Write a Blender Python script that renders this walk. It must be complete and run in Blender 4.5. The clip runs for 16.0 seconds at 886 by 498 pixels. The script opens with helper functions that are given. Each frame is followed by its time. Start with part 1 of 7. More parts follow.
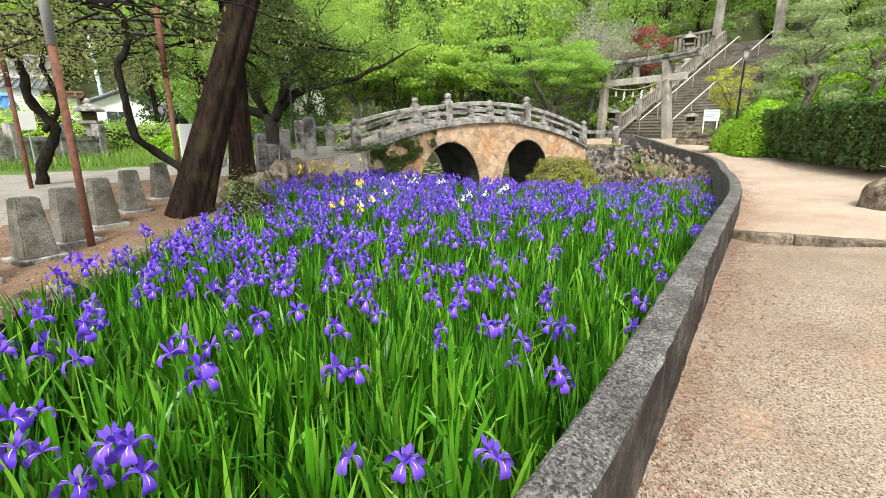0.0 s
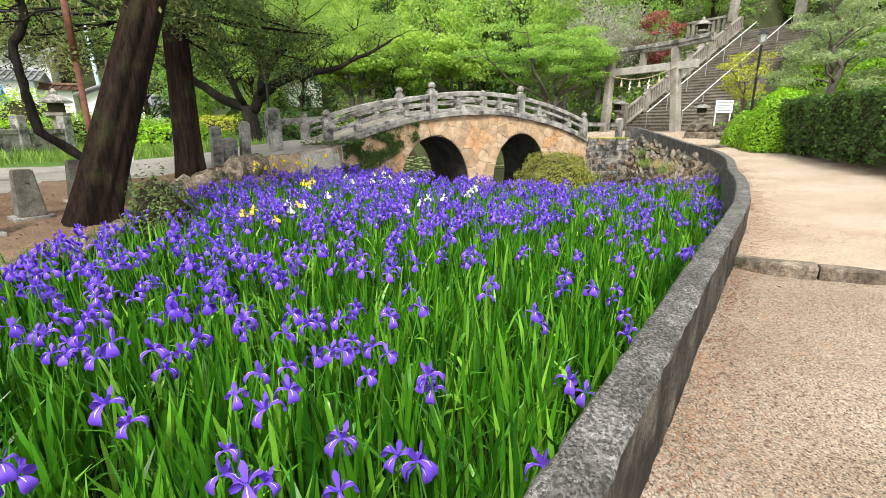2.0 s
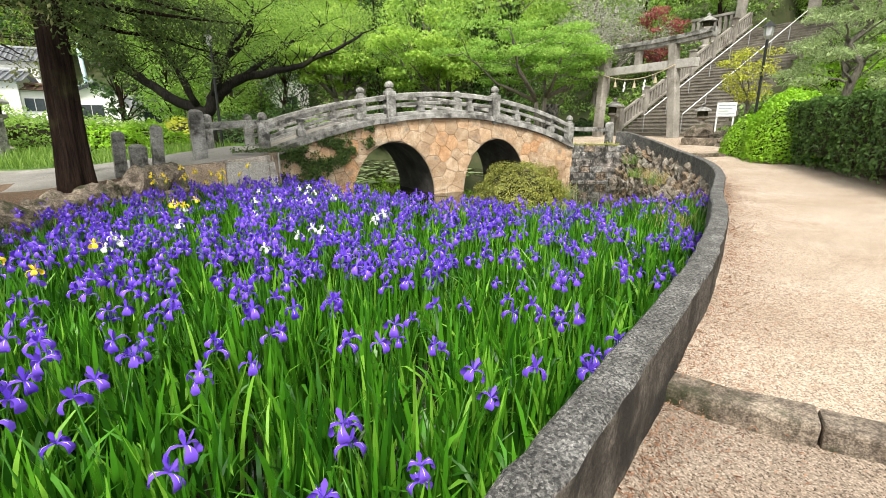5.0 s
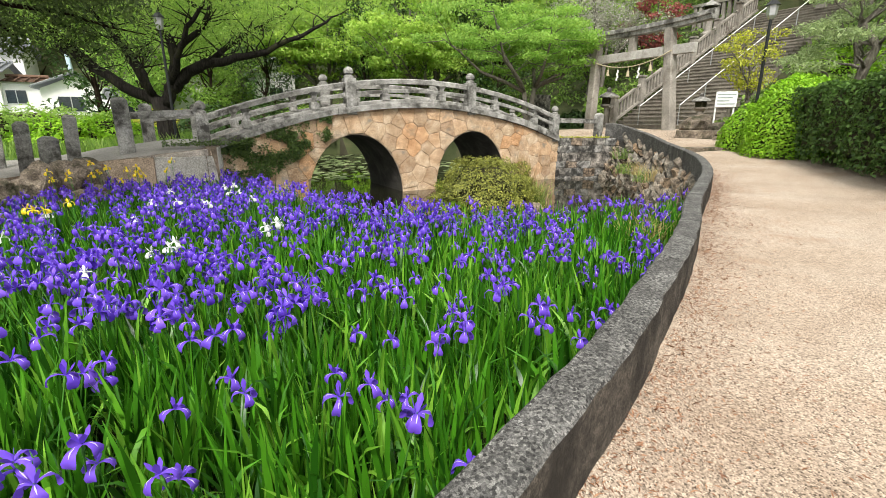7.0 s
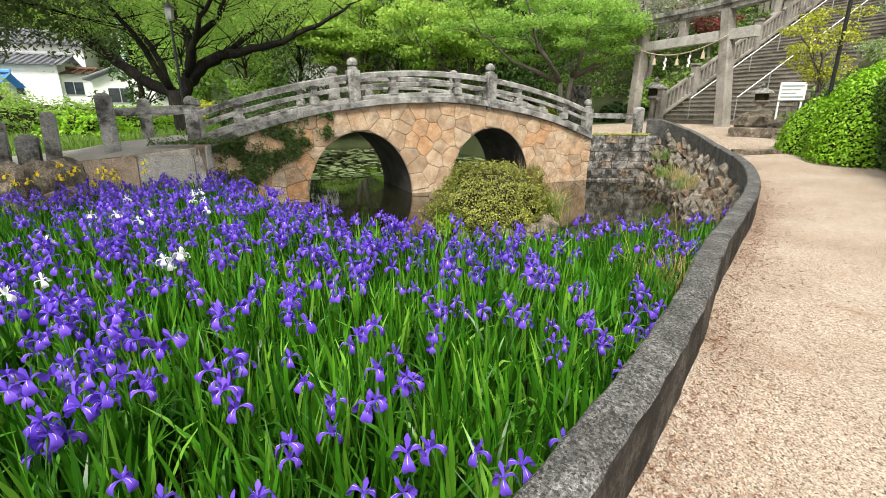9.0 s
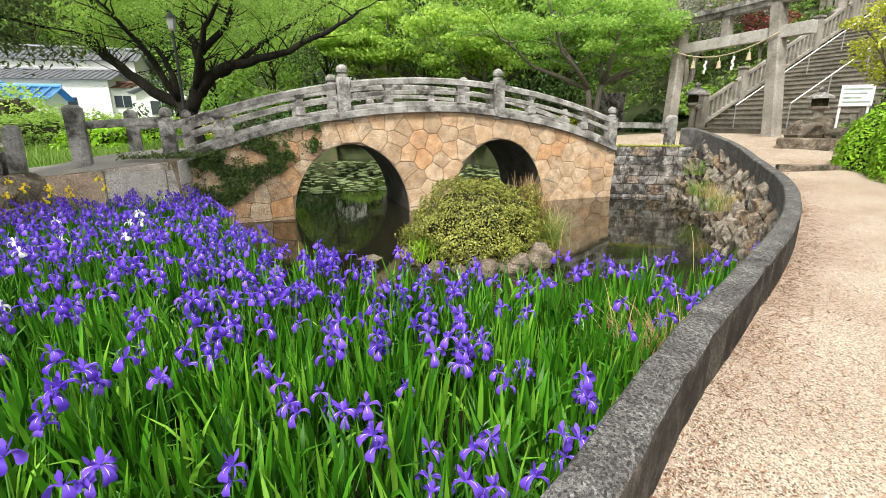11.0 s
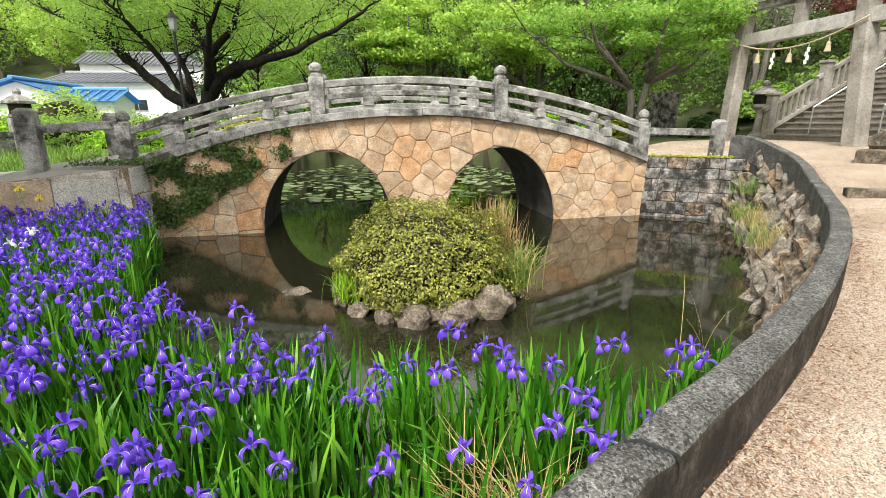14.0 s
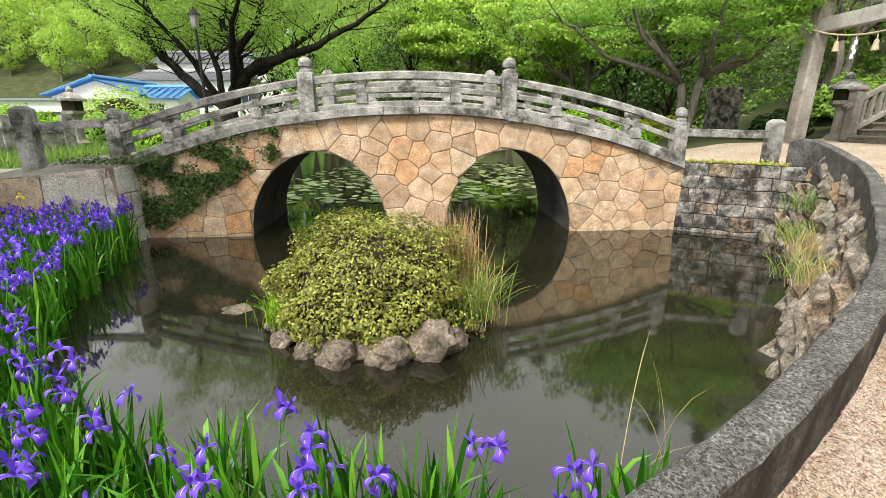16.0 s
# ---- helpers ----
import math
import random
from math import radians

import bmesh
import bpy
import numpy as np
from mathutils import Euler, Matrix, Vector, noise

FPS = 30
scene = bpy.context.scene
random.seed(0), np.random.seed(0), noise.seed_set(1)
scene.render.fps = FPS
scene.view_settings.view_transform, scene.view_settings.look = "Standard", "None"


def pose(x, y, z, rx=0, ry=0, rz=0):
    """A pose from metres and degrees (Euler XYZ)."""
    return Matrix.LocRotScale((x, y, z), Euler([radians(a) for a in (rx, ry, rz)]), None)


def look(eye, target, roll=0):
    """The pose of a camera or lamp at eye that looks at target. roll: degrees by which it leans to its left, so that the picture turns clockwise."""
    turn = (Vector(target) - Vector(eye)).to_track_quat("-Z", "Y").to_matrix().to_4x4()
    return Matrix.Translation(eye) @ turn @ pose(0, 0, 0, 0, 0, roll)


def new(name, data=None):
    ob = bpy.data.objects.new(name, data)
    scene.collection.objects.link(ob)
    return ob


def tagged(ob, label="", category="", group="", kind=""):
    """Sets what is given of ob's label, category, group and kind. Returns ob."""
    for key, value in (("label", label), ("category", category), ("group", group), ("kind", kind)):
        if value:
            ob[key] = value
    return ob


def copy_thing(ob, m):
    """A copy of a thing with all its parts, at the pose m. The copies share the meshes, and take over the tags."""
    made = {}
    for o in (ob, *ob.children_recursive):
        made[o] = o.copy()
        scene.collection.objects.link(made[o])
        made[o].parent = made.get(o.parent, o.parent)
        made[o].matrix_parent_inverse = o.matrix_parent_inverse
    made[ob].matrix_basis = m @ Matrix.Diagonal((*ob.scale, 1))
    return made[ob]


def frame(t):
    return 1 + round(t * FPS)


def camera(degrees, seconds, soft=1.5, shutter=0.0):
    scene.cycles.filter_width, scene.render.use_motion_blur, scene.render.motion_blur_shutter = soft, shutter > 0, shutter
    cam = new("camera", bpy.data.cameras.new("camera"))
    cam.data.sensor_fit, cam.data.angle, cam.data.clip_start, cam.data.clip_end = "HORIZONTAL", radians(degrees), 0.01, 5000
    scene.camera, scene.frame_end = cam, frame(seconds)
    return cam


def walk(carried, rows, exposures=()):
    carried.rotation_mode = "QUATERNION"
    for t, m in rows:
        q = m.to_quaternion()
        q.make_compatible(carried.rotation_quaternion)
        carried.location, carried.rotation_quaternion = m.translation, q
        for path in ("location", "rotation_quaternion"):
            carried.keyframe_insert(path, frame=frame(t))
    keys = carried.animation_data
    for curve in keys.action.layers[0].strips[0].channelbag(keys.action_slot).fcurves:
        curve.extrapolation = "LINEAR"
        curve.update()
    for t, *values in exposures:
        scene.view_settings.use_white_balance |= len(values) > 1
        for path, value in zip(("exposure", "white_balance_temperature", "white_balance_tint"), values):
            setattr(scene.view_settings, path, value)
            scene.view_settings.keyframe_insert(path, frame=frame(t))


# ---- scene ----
cam = camera(87.7, 16.0, soft=0.8)
PATH = [
    (0, (0.134, 2.082, 1.815), (1.2, 3.701, 1.323), -0.4),
    (0.5, (0.507, 2.282, 1.797), (1.563, 3.905, 1.297), -0.5),
    (1, (0.918, 2.401, 1.777), (1.961, 4.032, 1.274), -0.5),
    (1.5, (1.324, 2.515, 1.807), (2.361, 4.144, 1.289), -0.5),
    (2, (1.719, 2.718, 1.805), (2.741, 4.356, 1.285), -0.4),
    (2.5, (2.107, 2.843, 1.812), (3.119, 4.489, 1.295), -0.3),
    (3, (2.514, 2.981, 1.831), (3.518, 4.632, 1.317), -0.3),
    (3.5, (2.9, 3.143, 1.863), (3.894, 4.802, 1.355), -0.3),
    (4, (3.335, 3.236, 1.862), (4.322, 4.9, 1.355), -0.2),
    (4.5, (3.697, 3.363, 1.848), (4.682, 5.026, 1.337), -0.2),
    (5, (4.082, 3.533, 1.872), (5.071, 5.195, 1.36), -0.2),
    (7.5, (6.091, 4.282, 1.789), (7.039, 5.954, 1.237), -0.3),
    (8, (6.457, 4.447, 1.804), (7.35, 6.144, 1.237), -0.2),
    (8.5, (6.815, 4.617, 1.957), (7.654, 6.338, 1.38), -0.1),
    (11, (8.716, 5.513, 1.96), (9.343, 7.335, 1.421), -0.5),
    (11.5, (9.057, 5.709, 1.956), (9.662, 7.54, 1.426), -0.6),
    (12, (9.378, 5.864, 1.97), (9.958, 7.706, 1.448), -0.5),
    (12.5, (9.785, 6.002, 2.006), (10.343, 7.85, 1.485), -0.5),
    (13, (10.139, 6.196, 1.991), (10.647, 8.058, 1.468), -0.5),
    (13.5, (10.493, 6.377, 1.997), (10.935, 8.257, 1.477), -0.4),
    (14, (10.856, 6.568, 2.021), (11.227, 8.46, 1.489), -0.3),
    (14.5, (11.194, 6.803, 2.003), (11.483, 8.709, 1.472), -0.3),
    (15, (11.539, 6.989, 1.996), (11.758, 8.904, 1.464), -0.2),
    (15.5, (11.952, 7.147, 2.049), (12.117, 9.066, 1.508), -0.1),
    (16, (12.322, 7.351, 2.074), (12.438, 9.272, 1.528), -0.1),
]
walk(cam, [(t, look(eye, target, roll)) for t, eye, target, roll in PATH],
     exposures=[(0, 1.02), (5, 1.0), (8, 0.75), (11, 0.95), (16, 1.0)])

# ---- world and light: a bright overcast day ----
world = bpy.data.worlds.new("overcast_sky")
scene.world = world
world.use_nodes = True
wn, wl = world.node_tree.nodes, world.node_tree.links
wn.clear()
sky = wn.new("ShaderNodeTexSky")
sky.sky_type = 'NISHITA'
sky.sun_disc = False
sky.sun_elevation = radians(58)
sky.sun_rotation = radians(200)
sky.dust_density = 4.0
sky.air_density = 1.4
haze = wn.new("ShaderNodeMix")
haze.data_type = 'RGBA'
haze.inputs[0].default_value = 0.75
haze.inputs[7].default_value = (9.6, 9.5, 9.0, 1)
wbg = wn.new("ShaderNodeBackground")
wbg.inputs[1].default_value = 0.105
wout = wn.new("ShaderNodeOutputWorld")
wl.new(sky.outputs[0], haze.inputs[6])
wl.new(haze.outputs[2], wbg.inputs[0])
wl.new(wbg.outputs[0], wout.inputs[0])
sun_data = bpy.data.lights.new("sun", "SUN")
sun_data.energy = 2.7
sun_data.angle = radians(14)
sun_data.color = (1.0, 0.96, 0.9)
sun = new("sun", sun_data)
sun.matrix_world = look((-6, -8, 24), (6, 8, 0))

# ---- materials ----
def node(nt, kind, **vals):
    n = nt.nodes.new(kind)
    for k, v in vals.items():
        if k in n.inputs:
            n.inputs[k].default_value = v
    return n


def ramp(nt, src, stops):
    r = nt.nodes.new("ShaderNodeValToRGB")
    e = r.color_ramp.elements
    while len(e) < len(stops):
        e.new(0.5)
    for el, (p, c) in zip(e, stops):
        el.position = p
        el.color = (*c, 1)
    nt.links.new(src, r.inputs[0])
    return r.outputs[0]


def mixc(nt, fac, a, b, mode='MIX'):
    m = nt.nodes.new("ShaderNodeMix")
    m.data_type = 'RGBA'
    m.blend_type = mode
    for sock, v in ((m.inputs[0], fac), (m.inputs[6], a), (m.inputs[7], b)):
        if isinstance(v, (int, float)):
            sock.default_value = v
        elif isinstance(v, tuple):
            sock.default_value = (*v, 1)
        else:
            nt.links.new(v, sock)
    return m.outputs[2]


def noise_tex(nt, coord, scale, detail=4.0, rough=0.6):
    n = node(nt, "ShaderNodeTexNoise", Scale=scale, Detail=detail, Roughness=rough)
    nt.links.new(coord, n.inputs["Vector"])
    return n.outputs["Fac"]


def base_mat(name, rough=0.85, spec=0.3):
    m = bpy.data.materials.new(name)
    m.use_nodes = True
    nt = m.node_tree
    b = nt.nodes["Principled BSDF"]
    b.inputs["Roughness"].default_value = rough
    b.inputs["Specular IOR Level"].default_value = spec
    co = nt.nodes.new("ShaderNodeTexCoord").outputs["Object"]
    geo = nt.nodes.new("ShaderNodeNewGeometry")
    return m, nt, b, geo.outputs["Position"], co


def bump(nt, b, h, strength, dist):
    n = node(nt, "ShaderNodeBump", Strength=strength, Distance=dist)
    nt.links.new(h, n.inputs["Height"])
    nt.links.new(n.outputs[0], b.inputs["Normal"])


def rough_stone(name, dark, mid, light, scale=3.0, grain=60.0, stain=None, stain_at=0.55, depth=0.01, island=False, rough=0.9, speckle=0.0, mottle=1.0):
    """Weathered stone or concrete: large stains, middling blotches, fine grain."""
    m, nt, b, pos, co = base_mat(name, rough, 0.25)
    big = noise_tex(nt, pos, scale, 5)
    col = ramp(nt, big, [(0.3, dark), (0.5, mid), (0.7, light)])
    fine = noise_tex(nt, pos, grain, 3)
    col = mixc(nt, 0.55 * mottle, col, ramp(nt, fine, [(0.34, (0.12, 0.12, 0.12)), (0.5, (0.5, 0.5, 0.5)), (0.66, (0.9, 0.9, 0.9))]), 'OVERLAY')
    tiny = noise_tex(nt, pos, grain * 4.0, 2)
    col = mixc(nt, 0.35 * mottle, col, ramp(nt, tiny, [(0.38, (0.1, 0.1, 0.1)), (0.62, (0.9, 0.9, 0.9))]), 'OVERLAY')
    if speckle:
        vo = node(nt, "ShaderNodeTexVoronoi", Scale=speckle)
        nt.links.new(pos, vo.inputs["Vector"])
        col = mixc(nt, 0.85, col, ramp(nt, vo.outputs["Color"], [(0.15, (0.12, 0.12, 0.12)), (0.5, (0.48, 0.48, 0.48)), (0.85, (0.9, 0.9, 0.88))]), 'OVERLAY')
    if stain:
        s = noise_tex(nt, pos, scale * 0.6, 8, 0.7)
        f = ramp(nt, s, [(stain_at - 0.05, (0, 0, 0)), (stain_at + 0.08, (1, 1, 1))])
        col = mixc(nt, f, col, stain)
    if island:
        oi = nt.nodes.new("ShaderNodeObjectInfo").outputs["Random"]
        col = mixc(nt, 1.0, col, ramp(nt, oi, [(0.0, (0.70, 0.64, 0.60)), (0.3, (0.95, 0.92, 0.88)), (0.55, (1, 1, 1)), (0.8, (1.0, 0.86, 0.74)), (1.0, (0.98, 0.74, 0.55))]), 'MULTIPLY')
    nt.links.new(col, b.inputs["Base Color"])
    s1 = noise_tex(nt, pos, grain * 0.6, 6, 0.7)
    bump(nt, b, s1, 0.8, depth)
    return m


def leaf_mat(name, lo, hi, trans=0.35, rough=0.5, yellow=None):
    """Foliage: hue varies leaf by leaf, light passes through."""
    m, nt, b, pos, co = base_mat(name, rough, 0.35)
    geo = nt.nodes.new("ShaderNodeNewGeometry")
    stops = [(0.0, lo), (1.0, hi)]
    if yellow:
        stops = [(0.0, lo), (0.75, hi), (1.0, yellow)]
    col = ramp(nt, geo.outputs["Random Per Island"], stops)
    big = noise_tex(nt, pos, 1.3, 3)
    col = mixc(nt, 0.6, col, ramp(nt, big, [(0.3, (0.38, 0.38, 0.38)), (0.7, (0.74, 0.74, 0.68))]), 'OVERLAY')
    nt.links.new(col, b.inputs["Base Color"])
    tr = nt.nodes.new("ShaderNodeBsdfTranslucent")
    nt.links.new(col, tr.inputs[0])
    mx = nt.nodes.new("ShaderNodeMixShader")
    mx.inputs[0].default_value = trans
    nt.links.new(b.outputs[0], mx.inputs[1])
    nt.links.new(tr.outputs[0], mx.inputs[2])
    out = nt.nodes["Material Output"]
    nt.links.new(mx.outputs[0], out.inputs[0])
    return m


def plain(name, col, rough=0.6, metal=0.0, var=0.25, scale=8.0):
    m, nt, b, pos, co = base_mat(name, rough, 0.4)
    n = noise_tex(nt, pos, scale, 5)
    d = tuple(c * (1 - var) for c in col)
    l = tuple(min(1, c * (1 + var)) for c in col)
    nt.links.new(ramp(nt, n, [(0.3, d), (0.7, l)]), b.inputs["Base Color"])
    b.inputs["Metallic"].default_value = metal
    bump(nt, b, noise_tex(nt, pos, scale * 6, 4), 0.25, 0.004)
    return m


M_GRANITE = rough_stone("weathered_granite", (0.13, 0.127, 0.115), (0.27, 0.265, 0.245), (0.43, 0.42, 0.395), 3.4, 34, (0.06, 0.057, 0.05), 0.54, mottle=0.7)
M_CONCRETE = rough_stone("old_concrete", (0.06, 0.058, 0.055), (0.09, 0.088, 0.083), (0.15, 0.147, 0.14), 5.0, 70, (0.045, 0.043, 0.039), 0.64, 0.012, speckle=115.0)
# darker copy of the concrete: brown stains plus the shade of the side face
M_CONCRETE_FACE = rough_stone("stained_shaded_concrete_face", (0.028, 0.024, 0.019), (0.055, 0.048, 0.04), (0.12, 0.105, 0.085), 4.2, 40, (0.018, 0.016, 0.013), 0.5, 0.02)
M_STONE_TAN = rough_stone("tan_bridge_stone", (0.36, 0.25, 0.155), (0.50, 0.37, 0.25), (0.62, 0.50, 0.37), 4.5, 45, (0.27, 0.25, 0.21), 0.6, 0.012, True)
M_PALEWALL = rough_stone("pale_wall_stone", (0.26, 0.25, 0.225), (0.42, 0.41, 0.375), (0.56, 0.55, 0.51), 2.6, 45, (0.10, 0.098, 0.085), 0.57, 0.012, True)
M_MORTAR = rough_stone("mortar", (0.13, 0.10, 0.07), (0.21, 0.165, 0.12), (0.30, 0.235, 0.175), 5, 60)
# near-black: shade under the arches put into colour; also backs wall stones
M_SHADE_JOINT = rough_stone("arch_shade_and_joint", (0.025, 0.023, 0.02), (0.045, 0.042, 0.037), (0.08, 0.075, 0.065), 2, 40)
M_WALLSTONE = rough_stone("grey_wall_stone", (0.08, 0.08, 0.076), (0.20, 0.197, 0.185), (0.42, 0.41, 0.39), 6, 30, (0.03, 0.03, 0.028), 0.5, 0.015, True)
M_RUBBLE = rough_stone("rubble_stone", (0.09, 0.08, 0.065), (0.21, 0.19, 0.155), (0.36, 0.33, 0.28), 6, 40, (0.03, 0.028, 0.024), 0.54, 0.02, True)
M_BOULDER = rough_stone("garden_boulder", (0.07, 0.055, 0.04), (0.16, 0.13, 0.10), (0.30, 0.25, 0.19), 4, 30, (0.035, 0.04, 0.018), 0.56, 0.03)
M_TORII = rough_stone("torii_granite", (0.16, 0.15, 0.13), (0.26, 0.24, 0.21), (0.37, 0.345, 0.305), 1.3, 20, (0.13, 0.11, 0.09), 0.56, mottle=0.4)
M_TORIIBEAM = rough_stone("pale_beam_granite", (0.24, 0.225, 0.20), (0.38, 0.365, 0.335), (0.50, 0.485, 0.45), 1.5, 20, (0.20, 0.18, 0.155), 0.62, mottle=0.35)
M_STAIR = rough_stone("stair_stone", (0.12, 0.105, 0.085), (0.20, 0.18, 0.15), (0.28, 0.255, 0.215), 1.5, 18, (0.11, 0.10, 0.08), 0.62, mottle=0.4)


def gravel_mat(name, k, scale, litter):
    m, nt, b, pos, co = base_mat(name, 0.95, 0.15)
    big = noise_tex(nt, pos, 0.7, 6, 0.65)
    col = ramp(nt, big, [(p, tuple(q * k for q in c)) for p, c in ((0.3, (0.44, 0.345, 0.26)), (0.5, (0.56, 0.465, 0.37)), (0.7, (0.64, 0.555, 0.46)))])
    v = node(nt, "ShaderNodeTexVoronoi", Scale=scale)
    nt.links.new(pos, v.inputs["Vector"])
    grain = ramp(nt, v.outputs["Color"], [(0.1, (0.05, 0.04, 0.035)), (0.35, (0.42, 0.40, 0.38)), (0.62, (0.62, 0.60, 0.58)), (0.9, (0.97, 0.96, 0.94))])
    col = mixc(nt, 0.85, col, grain, 'OVERLAY')
    fleck = ramp(nt, noise_tex(nt, pos, 62, 5, 0.8), [(0.30, (1, 1, 1)), (0.40, (0, 0, 0))])
    col = mixc(nt, fleck, col, (0.13, 0.085, 0.055))
    lit = noise_tex(nt, pos, 1.7, 8, 0.75)
    f = ramp(nt, lit, [(0.57, (0, 0, 0)), (0.68, (1, 1, 1))])
    red = noise_tex(nt, pos, 45, 3)
    col = mixc(nt, mixc(nt, litter, (0, 0, 0), f), col, ramp(nt, red, [(0.35, (0.16, 0.085, 0.05)), (0.65, (0.45, 0.32, 0.22))]))
    nt.links.new(col, b.inputs["Base Color"])
    h = mixc(nt, 0.2, v.outputs["Distance"], noise_tex(nt, pos, 40, 6))
    bump(nt, b, h, 0.8, 0.0045)
    return m


def soil_mat(name, c1, c2, c3, litter):
    m, nt, b, pos, co = base_mat(name, 0.95, 0.15)
    col = ramp(nt, noise_tex(nt, pos, 1.1, 6), [(0.3, c1), (0.5, c2), (0.7, c3)])
    fine = noise_tex(nt, pos, 38, 4, 0.7)
    f = ramp(nt, fine, [(0.52, (0, 0, 0)), (0.6, (1, 1, 1))])
    col = mixc(nt, f, col, litter)
    nt.links.new(col, b.inputs["Base Color"])
    bump(nt, b, noise_tex(nt, pos, 30, 6), 0.9, 0.02)
    return m


M_GRAVEL = gravel_mat("decomposed_granite_path", 0.63, 165.0, 0.6)
M_GRAVEL_COARSE = gravel_mat("coarse_brown_gravel", 0.43, 140.0, 0.9)
M_DIRT = soil_mat("bare_earth", (0.08, 0.055, 0.036), (0.13, 0.09, 0.06), (0.19, 0.135, 0.095), (0.26, 0.17, 0.11))
M_ASPHALT = soil_mat("old_asphalt", (0.22, 0.205, 0.185), (0.29, 0.275, 0.25), (0.36, 0.34, 0.31), (0.19, 0.18, 0.16))
M_GRASS = soil_mat("grass_ground", (0.05, 0.10, 0.02), (0.09, 0.17, 0.035), (0.14, 0.24, 0.05), (0.05, 0.09, 0.02))
M_FOREST = soil_mat("forest_floor", (0.035, 0.045, 0.018), (0.055, 0.065, 0.028), (0.09, 0.085, 0.045), (0.04, 0.055, 0.02))
M_MUD = soil_mat("pond_mud", (0.02, 0.018, 0.012), (0.035, 0.03, 0.02), (0.05, 0.045, 0.03), (0.03, 0.035, 0.015))


def water_mat():
    m, nt, b, pos, co = base_mat("pond_water", 0.045, 0.5)
    n = noise_tex(nt, pos, 0.5, 3)
    nt.links.new(ramp(nt, n, [(0.35, (0.009, 0.009, 0.005)), (0.65, (0.019, 0.019, 0.010))]), b.inputs["Base Color"])
    b.inputs["IOR"].default_value = 1.45
    b.inputs["Specular IOR Level"].default_value = 1.0
    bump(nt, b, noise_tex(nt, pos, 2.2, 2), 0.05, 0.02)
    return m


M_WATER = water_mat()


def bark_mat(name, lo, hi):
    m, nt, b, pos, co = base_mat(name, 0.95, 0.1)
    mp = node(nt, "ShaderNodeMapping")
    mp.inputs["Scale"].default_value = (9, 9, 0.8)
    nt.links.new(pos, mp.inputs[0])
    n = noise_tex(nt, mp.outputs[0], 2.2, 6, 0.7)
    col = ramp(nt, n, [(0.35, lo), (0.65, hi)])
    moss = ramp(nt, noise_tex(nt, pos, 1.4, 5), [(0.55, (0, 0, 0)), (0.75, (0.6, 0.6, 0.6))])
    col = mixc(nt, moss, col, (0.06, 0.065, 0.025))
    nt.links.new(col, b.inputs["Base Color"])
    bump(nt, b, n, 1.0, 0.06)
    return m


M_BARK_DARK = bark_mat("cedar_bark", (0.006, 0.004, 0.003), (0.036, 0.022, 0.016))
M_BARK_BLACK = bark_mat("cherry_bark", (0.008, 0.007, 0.006), (0.035, 0.031, 0.027))
M_BARK_GREY = bark_mat("grey_bark", (0.09, 0.08, 0.065), (0.24, 0.22, 0.19))
M_IRIS_LEAF = leaf_mat("iris_leaf", (0.010, 0.062, 0.004), (0.064, 0.235, 0.011), 0.22, 0.36, (0.19, 0.40, 0.04))
M_IRIS_STEM = leaf_mat("iris_stem", (0.05, 0.18, 0.02), (0.09, 0.26, 0.04), 0.2)
M_PURPLE = leaf_mat("purple_petal", (0.085, 0.03, 0.48), (0.21, 0.10, 0.74), 0.28, 0.55)
M_PURPLE_DARK = leaf_mat("dark_bud", (0.035, 0.01, 0.20), (0.07, 0.02, 0.32), 0.1)
M_WHITE = leaf_mat("white_petal", (0.75, 0.78, 0.75), (0.85, 0.87, 0.84), 0.25)
M_STREAK = leaf_mat("pale_streak", (0.45, 0.36, 0.68), (0.62, 0.55, 0.76), 0.2)
M_YELLOW = leaf_mat("yellow_petal", (0.80, 0.55, 0.02), (0.88, 0.68, 0.03), 0.25)
M_MAPLE = leaf_mat("fresh_maple_leaf", (0.18, 0.36, 0.05), (0.40, 0.61, 0.13), 0.55)
M_LIME = leaf_mat("lime_leaf", (0.28, 0.47, 0.06), (0.50, 0.69, 0.14), 0.5)
M_CHERRY = leaf_mat("cherry_leaf", (0.17, 0.32, 0.05), (0.40, 0.57, 0.13), 0.58)
M_DARKLEAF = leaf_mat("dark_conifer_leaf", (0.022, 0.055, 0.012), (0.07, 0.14, 0.03), 0.2)
M_MIDLEAF = leaf_mat("woodland_leaf", (0.15, 0.29, 0.04), (0.38, 0.56, 0.12), 0.55)
M_PINE = leaf_mat("pine_needle", (0.16, 0.23, 0.09), (0.40, 0.50, 0.23), 0.45)
M_HEDGE = leaf_mat("clipped_hedge_leaf", (0.03, 0.075, 0.012), (0.13, 0.24, 0.05), 0.2)
M_SHRUB = leaf_mat("bright_shrub_leaf", (0.15, 0.34, 0.012), (0.32, 0.56, 0.03), 0.3)
M_AZALEA = leaf_mat("azalea_leaf", (0.085, 0.10, 0.022), (0.28, 0.30, 0.055), 0.28, 0.5, (0.48, 0.49, 0.10))
M_IVY = leaf_mat("ivy_leaf", (0.03, 0.06, 0.015), (0.10, 0.16, 0.03), 0.2)
M_RED = leaf_mat("red_maple_leaf", (0.20, 0.05, 0.05), (0.38, 0.11, 0.10), 0.45)
M_GREYLEAF = leaf_mat("grey_twig_leaf", (0.30, 0.30, 0.25), (0.52, 0.51, 0.45), 0.4)
M_DRY = leaf_mat("dry_grass", (0.36, 0.27, 0.10), (0.60, 0.48, 0.22), 0.3)
